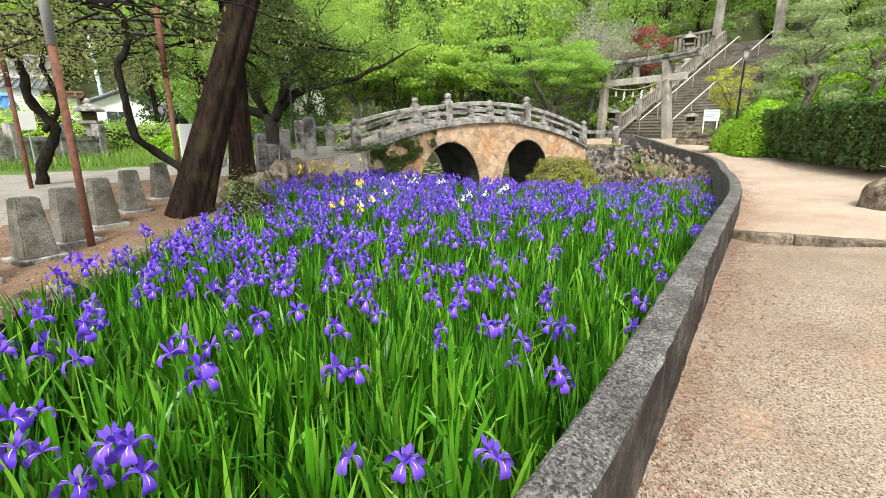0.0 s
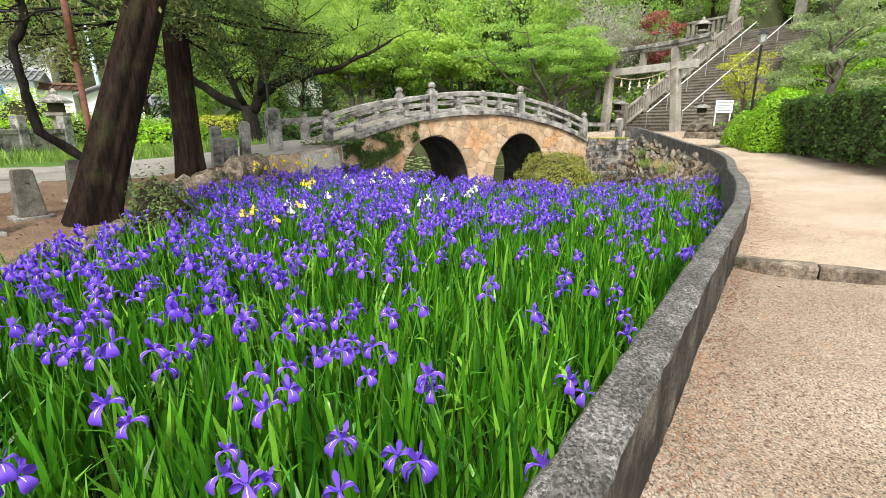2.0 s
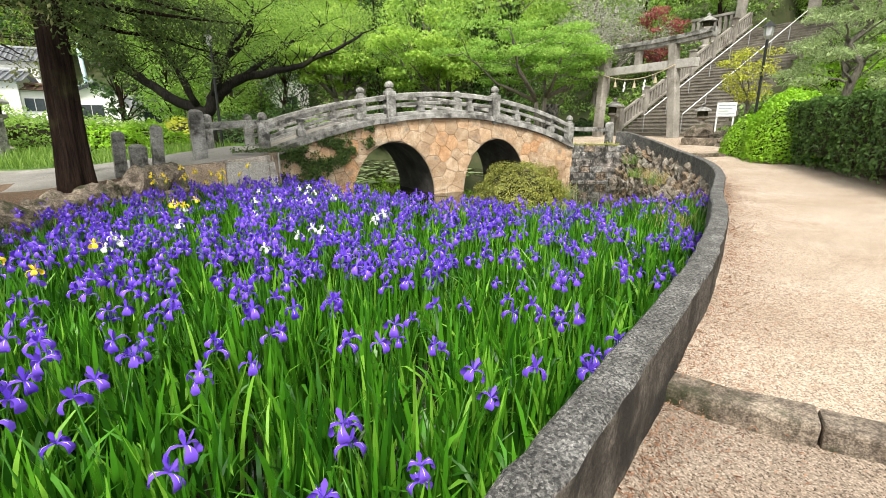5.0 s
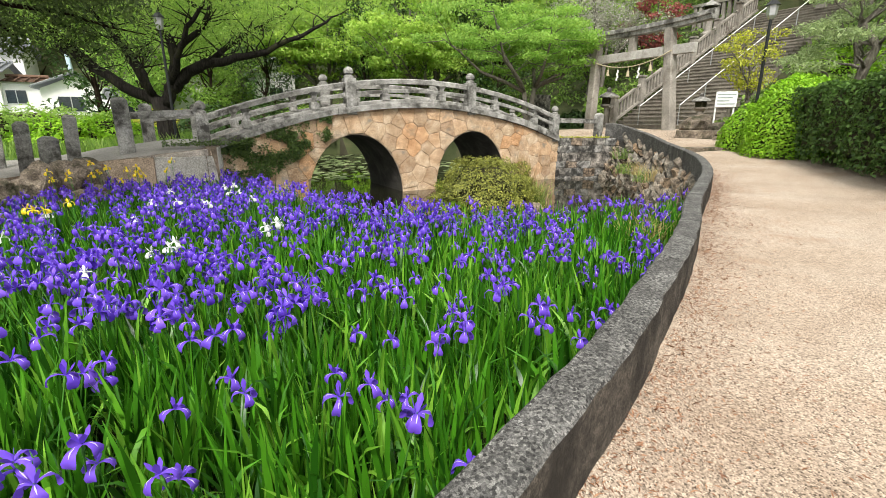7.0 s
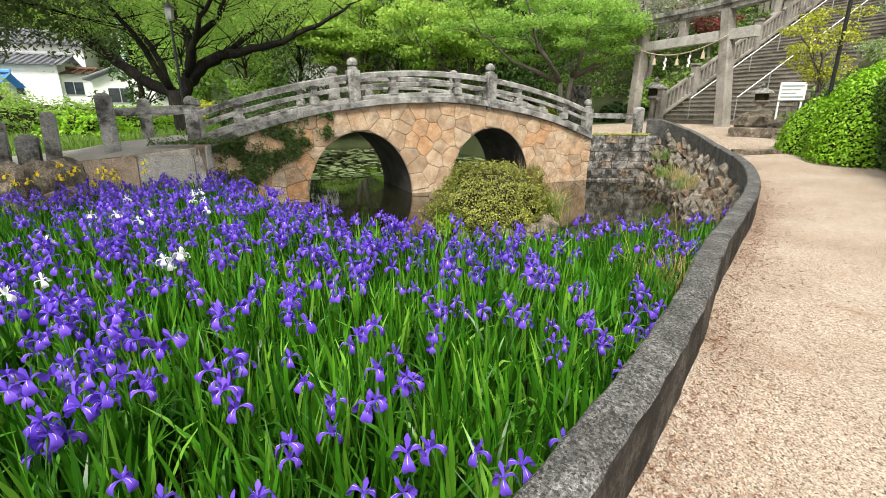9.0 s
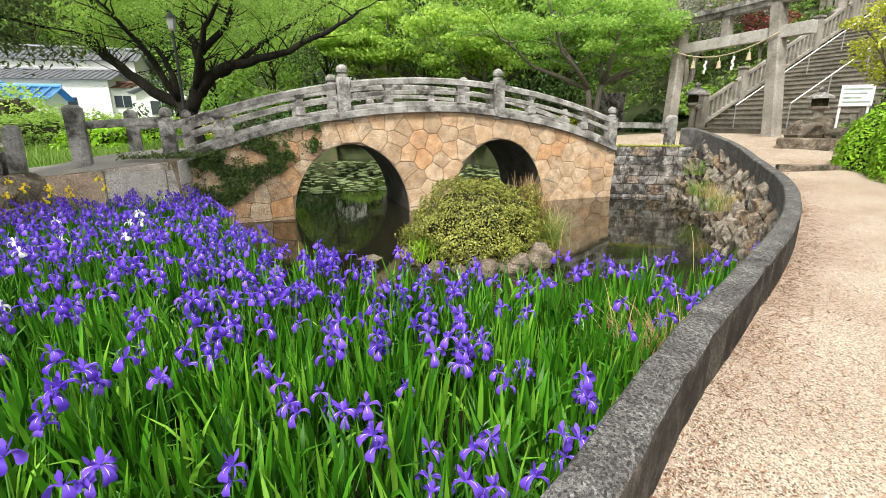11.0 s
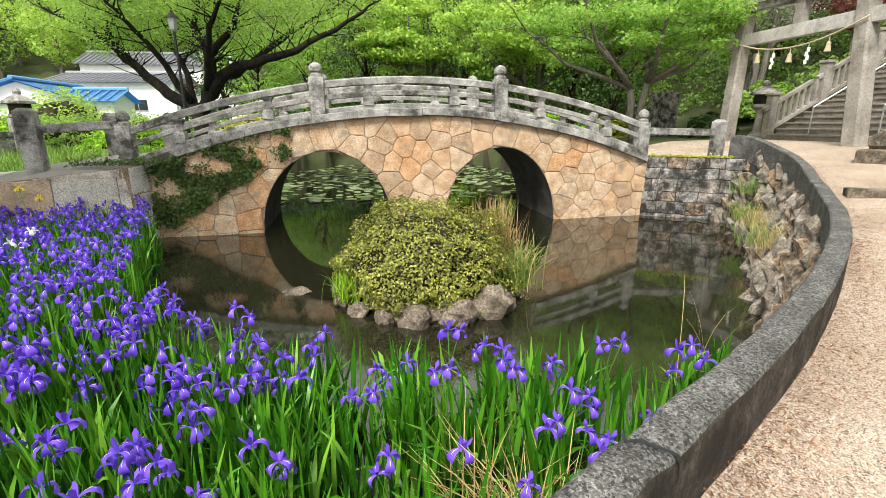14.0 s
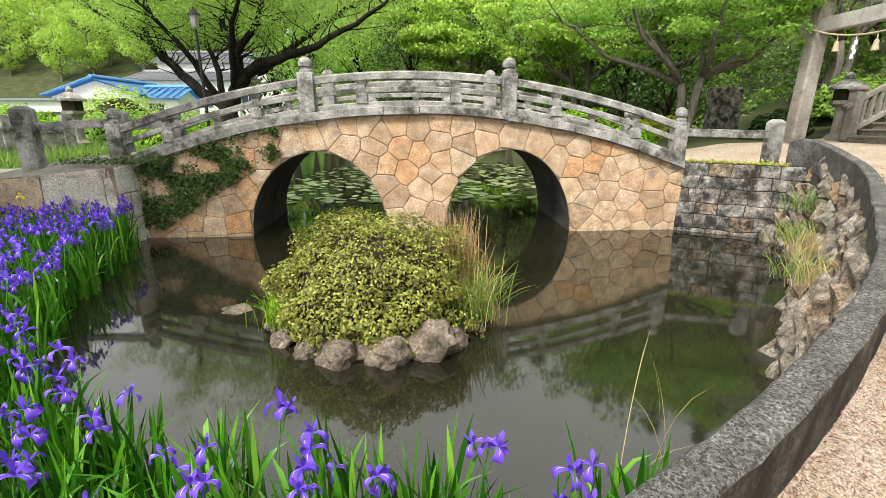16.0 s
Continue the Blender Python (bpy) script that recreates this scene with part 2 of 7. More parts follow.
M_REED = leaf_mat("dry_reed", (0.26, 0.17, 0.08), (0.52, 0.38, 0.21), 0.3)
M_GRASSBLADE = leaf_mat("grass_blade", (0.10, 0.20, 0.03), (0.24, 0.36, 0.07), 0.35)
M_YELLOWGREEN = leaf_mat("yellow_green_leaf", (0.30, 0.36, 0.03), (0.52, 0.52, 0.06), 0.35)
M_LILY = leaf_mat("lily_pad_leaf", (0.12, 0.17, 0.07), (0.28, 0.33, 0.17), 0.1, 0.3)
M_STEEL_RUST = plain("rusted_steel", (0.16, 0.07, 0.045), 0.8, 0.2, 0.4, 14)
M_GALV = plain("grey_steel", (0.42, 0.43, 0.43), 0.45, 0.6, 0.15)
M_BLACK = plain("black_metal", (0.02, 0.022, 0.022), 0.5, 0.4)
M_PLASTER = plain("white_plaster", (0.78, 0.78, 0.76), 0.85, 0, 0.06, 2)
M_ROOF_BLUE = plain("blue_roof_tile", (0.10, 0.30, 0.58), 0.4, 0, 0.2)
M_ROOF_GREY = plain("grey_roof_tile", (0.26, 0.27, 0.29), 0.55, 0, 0.2)
M_ROOF_BROWN = plain("brown_wood", (0.14, 0.08, 0.05), 0.8, 0, 0.3)
M_GLASS = plain("dark_window", (0.03, 0.04, 0.045), 0.1)
M_SIGN = plain("white_sign_board", (0.80, 0.82, 0.80), 0.5, 0, 0.04)
M_INK = plain("dark_ink", (0.06, 0.07, 0.07), 0.7)
M_ROPE = plain("straw_rope", (0.42, 0.36, 0.24), 0.95, 0, 0.3, 40)
M_PAPER = plain("white_paper", (0.82, 0.82, 0.80), 0.8, 0, 0.04)
M_POLE = plain("pale_blue_pole", (0.42, 0.55, 0.62), 0.5)
M_HEDGE_WOOD = plain("weathered_timber", (0.20, 0.16, 0.11), 0.9, 0, 0.3)


# ---- building helpers ----
rng = np.random.default_rng(7)


def mesh_from(name, verts, faces, mats, smooth=False, idx=None):
    me = bpy.data.meshes.new(name)
    me.from_pydata([tuple(map(float, v)) for v in verts], [], [tuple(map(int, f)) for f in faces])
    for m in (mats if isinstance(mats, (list, tuple)) else [mats]):
        me.materials.append(m)
    if idx is not None:
        me.polygons.foreach_set("material_index", np.asarray(idx, dtype=np.int32))
    if smooth:
        me.polygons.foreach_set("use_smooth", np.ones(len(faces), dtype=bool))
    me.update()
    return me


def obj(name, me, parent=None, label="", category="", group="", kind="", at=None):
    ob = new(name, me)
    if at is not None:
        ob.matrix_basis = at
    if parent is not None:
        ob.parent = parent
    return tagged(ob, label, category, group, kind)


def bm_obj(name, bm, mat, parent=None, label="", category="", group="", kind="", at=None, smooth=False):
    me = bpy.data.meshes.new(name)
    bm.normal_update()
    bm.to_mesh(me)
    bm.free()
    me.materials.append(mat)
    if smooth:
        me.polygons.foreach_set("use_smooth", np.ones(len(me.polygons), dtype=bool))
    return obj(name, me, parent, label, category, group, kind, at)


def part(name, bm, mat, parent, label="", at=None, smooth=False):
    return bm_obj(name, bm, mat, parent, label, at=at, smooth=smooth)


def box(x0, x1, y0, y1, z0, z1, bevel=0.0, m=None, bm=None):
    bm = bm or bmesh.new()
    r = bmesh.ops.create_cube(bm, size=1.0)
    vs = r["verts"]
    bmesh.ops.scale(bm, vec=(x1 - x0, y1 - y0, z1 - z0), verts=vs)
    bmesh.ops.translate(bm, vec=((x0 + x1) / 2, (y0 + y1) / 2, (z0 + z1) / 2), verts=vs)
    if m is not None:
        bmesh.ops.transform(bm, matrix=m, verts=vs)
    if bevel > 0:
        es = list({e for v in vs for e in v.link_edges})
        bmesh.ops.bevel(bm, geom=es, offset=bevel, segments=2, affect='EDGES', profile=0.6)
    return bm


def jitter(bm, amount, scale=3.0, seed=0.0):
    for v in bm.verts:
        n = noise.noise_vector(v.co * scale + Vector((seed, seed * 1.7, 0)))
        v.co += n * amount


def tube(points, radii, sides=8, bm=None, caps=True):
    """A tapered tube along points."""
    bm = bm or bmesh.new()
    pts = [Vector(p) for p in points]
    rings = []
    ref = Vector((0.31, 0.95, 0.05)).normalized()
    for i, p in enumerate(pts):
        d = (pts[min(i + 1, len(pts) - 1)] - pts[max(i - 1, 0)]).normalized()
        a = d.cross(ref)
        if a.length < 0.05:
            a = d.cross(Vector((1, 0, 0)))
        a.normalize()
        b = d.cross(a)
        r = radii[i] if hasattr(radii, "__len__") else radii
        rings.append([bm.verts.new(p + (a * math.cos(q) + b * math.sin(q)) * r) for q in [2 * math.pi * k / sides for k in range(sides)]])
    for r0, r1 in zip(rings, rings[1:]):
        for k in range(sides):
            bm.faces.new((r0[k], r0[(k + 1) % sides], r1[(k + 1) % sides], r1[k]))
    if caps:
        bm.faces.new(rings[0][::-1])
        bm.faces.new(rings[-1])
    return bm


def lathe(profile, sides=12, bm=None, at=(0, 0, 0)):
    """Turned shape from (radius, height) pairs."""
    bm = bm or bmesh.new()
    rings = [[bm.verts.new((at[0] + r * math.cos(2 * math.pi * k / sides), at[1] + r * math.sin(2 * math.pi * k / sides), at[2] + z)) for k in range(sides)] for r, z in profile]
    for r0, r1 in zip(rings, rings[1:]):
        for k in range(sides):
            bm.faces.new((r0[k], r0[(k + 1) % sides], r1[(k + 1) % sides], r1[k]))
    bm.faces.new(rings[0][::-1])
    bm.faces.new(rings[-1])
    return bm


def leaf_cloud(centers, normals, size, aspect=1.7, spread=0.6, r=None):
    """Verts and faces of many small folded leaves."""
    r = r or rng
    n = len(centers)
    c = np.asarray(centers, float)
    nv = np.asarray(normals, float) + r.normal(0, spread, (n, 3))
    nv /= np.linalg.norm(nv, axis=1)[:, None] + 1e-9
    t = r.normal(0, 1, (n, 3))
    t -= nv * np.sum(t * nv, axis=1)[:, None]
    t /= np.linalg.norm(t, axis=1)[:, None] + 1e-9
    s = np.cross(nv, t)
    L = (size * r.uniform(0.6, 1.35, n))[:, None]
    W = L / aspect
    fold = nv * (W * 0.25)
    v = np.empty((n, 4, 3))
    v[:, 0] = c - t * L * 0.5
    v[:, 1] = c + s * W * 0.5 + fold
    v[:, 2] = c + t * L * 0.5 - nv * L * 0.12
    v[:, 3] = c - s * W * 0.5 + fold
    f = np.arange(n * 4).reshape(n, 4)
    return v.reshape(-1, 3), f


def quick_mesh(name, verts, faces, mat, smooth=False):
    """Mesh from arrays of quads."""
    me = bpy.data.meshes.new(name)
    v = np.asarray(verts, dtype=np.float32)
    f = np.asarray(faces, dtype=np.int32)
    me.vertices.add(len(v))
    me.vertices.foreach_set("co", v.ravel())
    me.loops.add(f.size)
    me.loops.foreach_set("vertex_index", f.ravel())
    me.polygons.add(len(f))
    me.polygons.foreach_set("loop_start", np.arange(0, f.size, f.shape[1], dtype=np.int32))
    me.polygons.foreach_set("loop_total", np.full(len(f), f.shape[1], dtype=np.int32))
    me.materials.append(mat)
    if smooth:
        me.polygons.foreach_set("use_smooth", np.ones(len(f), dtype=bool))
    me.update()
    me.validate()
    return me


def clump_leaves(clumps, per, size, flat=1.0, r=None, aspect=1.7, shell=0.5, up=0.5):
    """Leaves over a set of clumps (x, y, z, radius); flat squeezes each clump in height."""
    r = r or rng
    cs, ns = [], []
    for x, y, z, R in clumps:
        n = max(4, int(per * (R ** 2)))
        d = r.normal(0, 1, (n, 3))
        d /= np.linalg.norm(d, axis=1)[:, None]
        rad = R * (shell + (1 - shell) * r.uniform(0, 1, n) ** 0.5) * r.uniform(0.75, 1.15, n)
        p = d * rad[:, None]
        p[:, 2] *= flat
        cs.append(p + (x, y, z))
        ns.append(d * (1 - up) + np.array((0, 0, up)))
    return leaf_cloud(np.concatenate(cs), np.concatenate(ns), size, aspect, r=r)

# ---- plan ----
WATER = -0.3
# pond-side edge of the parapet: x, y, top, foot on the path side
PARAPET = [(-7, 0.1, 0.9, 0.42), (-3, 1.45, 0.92, 0.44), (0.77, 2.78, 0.93, 0.46), (2.72, 3.55, 0.94, 0.48), (4.38, 4.22, 0.95, 0.5),
           (6.1, 4.9, 0.96, 0.52), (6.2, 4.94, 0.96, 0.6), (6.86, 5.19, 0.97, 0.62), (7.41, 5.44, 0.98, 0.64), (7.98, 5.73, 0.985, 0.65), (9.12, 6.29, 1.0, 0.67), (10.26, 6.97, 1.01, 0.68),
           (11.7, 7.74, 1.02, 0.69), (12.8, 8.34, 1.025, 0.7), (13.9, 9.03, 1.035, 0.7), (14.9, 9.75, 1.06, 0.74), (15.8, 10.5, 1.09, 0.78),
           (16.8, 11.5, 1.13, 0.85), (17.7, 12.45, 1.19, 0.95), (18.5, 13.3, 1.26, 1.05), (19.2, 14.2, 1.36, 1.15), (19.7, 15.2, 1.52, 1.24), (19.93, 16.0, 1.66, 1.27), (19.72, 16.42, 1.67, 1.27)]
PAR_W = 0.16
# edge of the iris bed on the tree side: x, y, top
BANK = [(-9, 0.5, 0.3), (-4, 4.6, 0.3), (-1.75, 6.6, 0.31), (-1.02, 7.38, 0.32), (-0.47, 8.08, 0.33), (0.33, 9.5, 0.36), (0.95, 10.4, 0.38), (1.45, 11.5, 0.42),
        (1.8, 12.8, 0.46), (2.3, 14.0, 0.52), (3.0, 15.1, 0.62), (3.9, 15.9, 0.82), (4.9, 16.3, 1.0), (6.7, 16.5, 1.2)]
BX, BF, BACK = 12.27, 16.95, 19.6


def spline(pts, n):
    """Smooth dense line through rows of numbers."""
    p = np.asarray(pts, float)
    out = []
    for i in range(len(p) - 1):
        a, b, c, d = p[max(i - 1, 0)], p[i], p[i + 1], p[min(i + 2, len(p) - 1)]
        for k in range(n):
            t = k / n
            out.append(0.5 * (2 * b + (c - a) * t + (2 * a - 5 * b + 4 * c - d) * t * t + (3 * b - a - 3 * c + d) * t ** 3))
    out.append(p[-1])
    return np.array(out)


def resample(line, step):
    seg = np.linalg.norm(np.diff(line[:, :2], axis=0), axis=1)
    s = np.concatenate([[0], np.cumsum(seg)])
    q = np.arange(0, s[-1], step)
    return np.stack([np.interp(q, s, line[:, k]) for k in range(line.shape[1])], 1)


PAR_XY = resample(spline([(a, b, c) for a, b, c, d in PARAPET if a not in (6.2, 6.86, 7.98)], 8), 0.11)
PAR_T = np.gradient(PAR_XY[:, :2], axis=0)
PAR_T /= np.linalg.norm(PAR_T, axis=1)[:, None]
PAR_N = np.stack([PAR_T[:, 1], -PAR_T[:, 0]], 1)          # towards the path
PAR_FOOT = np.interp(PAR_XY[:, 0], [p[0] for p in PARAPET], [p[3] for p in PARAPET])
BANK_XY = spline(BANK, 8)


def inside(poly, x, y):
    """Even-odd test of many points."""
    x, y = np.asarray(x, float), np.asarray(y, float)
    r = np.zeros(x.shape, bool)
    n = len(poly)
    for i in range(n):
        x0, y0 = poly[i]
        x1, y1 = poly[(i + 1) % n]
        if y0 == y1:
            continue
        c = ((y0 > y) != (y1 > y)) & (x < (x1 - x0) * (y - y0) / (y1 - y0) + x0)
        r ^= c
    return r


FRONT = [tuple(p) for p in PAR_XY[:, :2]]
POND_EDGE = ([tuple(p[:2]) for p in BANK_XY] + [(6.75, 17.0), (6.7, 19.6), (5.9, 21.5), (6.3, 24), (7.2, 27), (8.5, 31), (11, 34), (14.5, 35), (17.2, 33), (18.6, 28), (18.6, 22), (18.2, 19.6), (18.25, 17.2), (19.9, 16.4)]
             + [(p[0] + n[0] * 0.6, p[1] + n[1] * 0.6) for p, n in zip(PAR_XY[::-1], PAR_N[::-1])])


def sstep(a, b, v):
    t = np.clip((v - a) / (b - a), 0, 1)
    return t * t * (3 - 2 * t)


def land(x, y):
    """Height of the ground, ponds left out."""
    x, y = np.asarray(x, float), np.asarray(y, float)
    z = 0.33 + 0.03 * np.clip(y - 9, 0, 40) + 0.72 * np.exp(-((x - 6.2) ** 2 / 11 + (y - 18.3) ** 2 / 16))
    right = sstep(14, 22, x)
    z = z * (1 - right) + right * (0.9 + 0.5 * sstep(14, 24, x))
    z += 0.56 * np.clip(x - 25, 0, 90) * sstep(4, 13, y)
    # the stairway's cutting, level above its top
    cut = sstep(14.6, 15.4, y) * (1 - sstep(20.3, 21.2, y))
    z -= cut * (0.35 + np.clip(x - 35, 0, 90) * 0.5) * sstep(24.0, 25.2, x)
    z += 0.35 * np.clip(x - 19, 0, 60) * (1 - sstep(4, 13, y))
    z += np.clip(y - 40 - 26 * (1 - sstep(-4, 10, x)), 0, 80) * 0.5
    z = np.minimum(z, 60)
    return z


# ---- ground: one sheet with the ponds sunk into it ----
def build_ground():
    gx = np.concatenate([-np.geomspace(160, 8.5, 22), np.arange(-8, 22, 0.16), np.geomspace(22.4, 200, 34)])
    gy = np.concatenate([-np.geomspace(120, 3, 14), np.arange(-2.5, 22, 0.16), np.geomspace(22.4, 220, 44)])
    X, Y = np.meshgrid(gx, gy)
    Z = land(X, Y)
    pond = inside(POND_EDGE, X, Y)
    under_path = (Y < 14) & ~inside([tuple(p[:2]) for p in BANK_XY] + FRONT[::-1], X, Y) & (X < 21) & (X > -9) & ~pond
    # the path lies over the sheet on that side
    par_y = np.interp(X, PAR_XY[:, 0], PAR_XY[:, 1])
    under_path &= Y < par_y + 0.5
    Z = np.where(under_path, np.minimum(Z, np.interp(X, PAR_XY[:, 0], PAR_FOOT) - 0.35), Z)
    rough = 0.02 * np.sin(X * 3.1 + Y * 1.7) * np.sin(Y * 2.3 - X)
    Z = np.where(pond, -0.75, Z + rough)
    ny, nx = X.shape
    v = np.stack([X, Y, Z], -1).reshape(-1, 3)
    i = np.arange(nx * ny).reshape(ny, nx)
    f = np.stack([i[:-1, :-1], i[:-1, 1:], i[1:, 1:], i[1:, :-1]], -1).reshape(-1, 4)
    me = quick_mesh("ground", v, f, M_DIRT)
    for m in (M_ASPHALT, M_GRASS, M_FOREST, M_MUD, M_GRAVEL):
        me.materials.append(m)
    cx, cy = v[f].mean(1)[:, 0], v[f].mean(1)[:, 1]
    cz = v[f].mean(1)[:, 2]
    k = np.zeros(len(f), np.int32)
    k[cy > 17 + 0.5 * cx] = 1
    k[(cx < -1.7 - 0.25 * (12 - cy)) & (cy > 7)] = 1
    k[(cy > 21.0 + 0.15 * cx)] = 2
    k[(cx > 1.2) & (cx < 8) & (cy > 16.3) & (cy < 21.3)] = 1
    k[(cx > 8) & (cy > 20)] = 3
    k[(cx > 17.5) & (cy < 20.8) & (cy > 8)] = 5
    k[(cx > 24.8) | ((cx > 20) & (cy < 11))] = 3
    k[(cy > 60)] = 3
    k[cz < -0.2] = 4
    me.polygons.foreach_set("material_index", k)
    me.polygons.foreach_set("use_smooth", np.ones(len(f), bool))
    obj("ground", me, label="bare earth, asphalt and grass round the pond", category="ground", kind="structure")


build_ground()

# ---- water ----
bm = bmesh.new()
vs = [bm.verts.new((x, y, WATER)) for x, y in ((-10, -1), (21, -1), (21, 36), (-10, 36))]
# the pond water stops under the banks
for v, c in zip(vs, ((-9.5, 0), (20.2, 2), (20.2, 36), (1.5, 36))):
    v.co.x, v.co.y = c
bm.faces.new(vs)
bm_obj("water", bm, M_WATER, label="still dark green pond water reflecting bridge and sky", category="water", kind="structure")


# ---- the gravel path beside the parapet ----
def build_path():
    offs = [0.0, 0.25, 0.5, 0.9, 1.4, 2.0, 2.8, 3.6, 4.6, 6.0, 8.0, 11.0]
    rows = []
    r = np.random.default_rng(3)
    for (x, y, z), n, foot in zip(PAR_XY, PAR_N, PAR_FOOT):
        row = []
        for o in offs:
            px, py = x + n[0] * (o + PAR_W - 0.03), y + n[1] * (o + PAR_W - 0.03)
            rise = 0.02 * max(0, o - 0.5) * (1 if x < 13 else 0.9) + 0.12 * max(0, o - 2.6) * (1 - float(sstep(16.5, 18.5, x)))
            bumpy = 0.012 * math.sin(px * 4.1 + py * 2.3) + 0.01 * math.sin(px * 1.3 - py * 3.7)
            row.append((px, py, foot + rise + bumpy + (0.03 if o == 0 else 0)))
        rows.append(row)
    v = np.array(rows)
    n0, n1 = v.shape[:2]
    i = np.arange(n0 * n1).reshape(n0, n1)
    f = np.stack([i[:-1, :-1], i[:-1, 1:], i[1:, 1:], i[1:, :-1]], -1).reshape(-1, 4)[:, ::-1]
    me = quick_mesh("path", v.reshape(-1, 3), f, M_GRAVEL, True)
    me.materials.append(M_GRAVEL_COARSE)
    below = np.repeat(PAR_XY[:-1, 0] < 6.12, n1 - 1).astype(np.int32)
    me.polygons.foreach_set("material_index", below)
    obj("path", me, label="pale decomposed granite footpath with leaf litter", category="path", kind="structure")


build_path()


# ---- parapet: low concrete wall along the path ----
def build_parapet():
    # cross-section: u from pond side (0) to path side (1), height as fraction or offset
    prof = [(-0.03, 'low'), (0.0, -0.44), (0.0, -0.015), (0.015, 0.0), (PAR_W * 0.5, 0.004), (PAR_W - 0.014, -0.002), (PAR_W - 0.002, -0.014), (PAR_W, -0.03), (PAR_W + 0.004, 'foot')]
    verts = []
    r = np.random.default_rng(5)
    for (x, y, z), n, foot in zip(PAR_XY, PAR_N, PAR_FOOT):
        zz = z + 0.003 * math.sin(x * 2.7) + r.normal(0, 0.0025)
        ragged = r.normal(0, 0.0035)
        for u, h in prof:
            hz = WATER - 0.45 if h == 'low' else (foot - 0.25 if h == 'foot' else zz + h)
            w = u + 0.0015 * math.sin(x * 5 + hz * 9) + (ragged if abs(u - PAR_W) < 0.003 or u == 0.0 else 0)
            verts.append((x + n[0] * w, y + n[1] * w, hz))
    k = len(prof)
    n0 = len(PAR_XY)
    i = np.arange(n0 * k).reshape(n0, k)
    f = np.stack([i[:-1, :-1], i[:-1, 1:], i[1:, 1:], i[1:, :-1]], -1).reshape(-1, 4)
    faces = [tuple(q) for q in f] + [tuple(i[0]), tuple(i[-1][::-1])]
    # path-side face: stained, with side shade put into its colour; top bare and speckled
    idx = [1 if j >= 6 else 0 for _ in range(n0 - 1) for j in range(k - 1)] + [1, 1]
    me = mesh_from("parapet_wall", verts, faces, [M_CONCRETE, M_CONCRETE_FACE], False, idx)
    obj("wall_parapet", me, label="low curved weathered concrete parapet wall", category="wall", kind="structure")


build_parapet()


def fb(x):
    """Underside of the bridge's edge slab."""
    return 2.16 - 0.0335 * (x - BX) ** 2


ARCHES = [(10.33, 1.41, 1.72), (14.3, 1.36, 1.75)]


def arch_z(x):
    for c, a, h in ARCHES:
        if abs(x - c) < a:
            return WATER + h * math.sqrt(max(0, 1 - ((x - c) / a) ** 2))
    return None


# ---- the stone bridge ----
bridge = obj("stone_bridge", None, label="old stone bridge with two arches, tan facing and grey railings", category="bridge", at=pose(BX, BF, WATER))
BRI = Matrix.Translation((-BX, -BF, -WATER))


def bpart(name, bm, mat, label="", smooth=False, parent=None):
    bmesh.ops.transform(bm, matrix=BRI, verts=bm.verts)
    return part(name, bm, mat, parent or bridge, label, smooth=smooth)


def build_bridge_body():
    low = WATER - 0.5
    cols = []
    def add(x, z):
        cols.append((x, z))
    for x in np.linspace(6.3, 8.9, 8):
        add(x, low)
    for ci, (c, a, h) in enumerate(ARCHES):
        add(c - a - 1e-4, low)
        add(c - a, low + 0.01)
        for q in np.linspace(math.pi, 0, 25):
            add(c + a * math.cos(q), WATER + h * math.sin(q))
        add(c + a, low + 0.01)
        add(c + a + 1e-4, low)
        nxt = 12.9 if ci == 0 else 18.15
        for x in np.linspace(c + a + 0.05, nxt, 5 if ci == 0 else 8):
            add(x, low)
    bm = bmesh.new()
    prev = None
    y0, y1 = BF + 0.03, BACK
    for x, z in cols:
        t = fb(x) + 0.02
        cur = [bm.verts.new((x, y0, z)), bm.verts.new((x, y0, t)), bm.verts.new((x, y1, t)), bm.verts.new((x, y1, z))]
        if prev:
            for k in range(4):
                fc = bm.faces.new((prev[k], prev[(k + 1) % 4], cur[(k + 1) % 4], cur[k]))
                # undersides (k 3) are painted near-black as the shade inside the arches
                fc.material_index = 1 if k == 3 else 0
        prev = cur
    bmesh.ops.recalc_face_normals(bm, faces=bm.faces)
    ob = bpart("body", bm, M_MORTAR, "mortar body with arch undersides coloured dark for shade")
    ob.data.materials.append(M_SHADE_JOINT)


build_bridge_body()


def ribbon(x0, x1, zlo, zhi, y0, y1, n, mat, name, label="", bevel=0.012):
    """A stone beam that follows the curve of the bridge."""
    bm = bmesh.new()
    prev = None
    for x in np.linspace(x0, x1, n):
        w = 0.006 * math.sin(x * 7.3)
        cur = [bm.verts.new((x, y0 + w, zlo(x))), bm.verts.new((x, y0 + w, zhi(x) - bevel)), bm.verts.new((x, y0 + bevel, zhi(x))),
               bm.verts.new((x, y1 - bevel, zhi(x))), bm.verts.new((x, y1, zhi(x) - bevel)), bm.verts.new((x, y1, zlo(x)))]
        if prev:
            for k in range(6):
                bm.faces.new((prev[k], cur[k], cur[(k + 1) % 6], prev[(k + 1) % 6]))
        else:
            bm.faces.new(cur)
        prev = cur
    bm.faces.new(prev[::-1])
    bmesh.ops.recalc_face_normals(bm, faces=bm.faces)
    return bpart(name, bm, mat, label)


def rail_top(x):
    return 2.97 - 0.0318 * (x - BX) ** 2


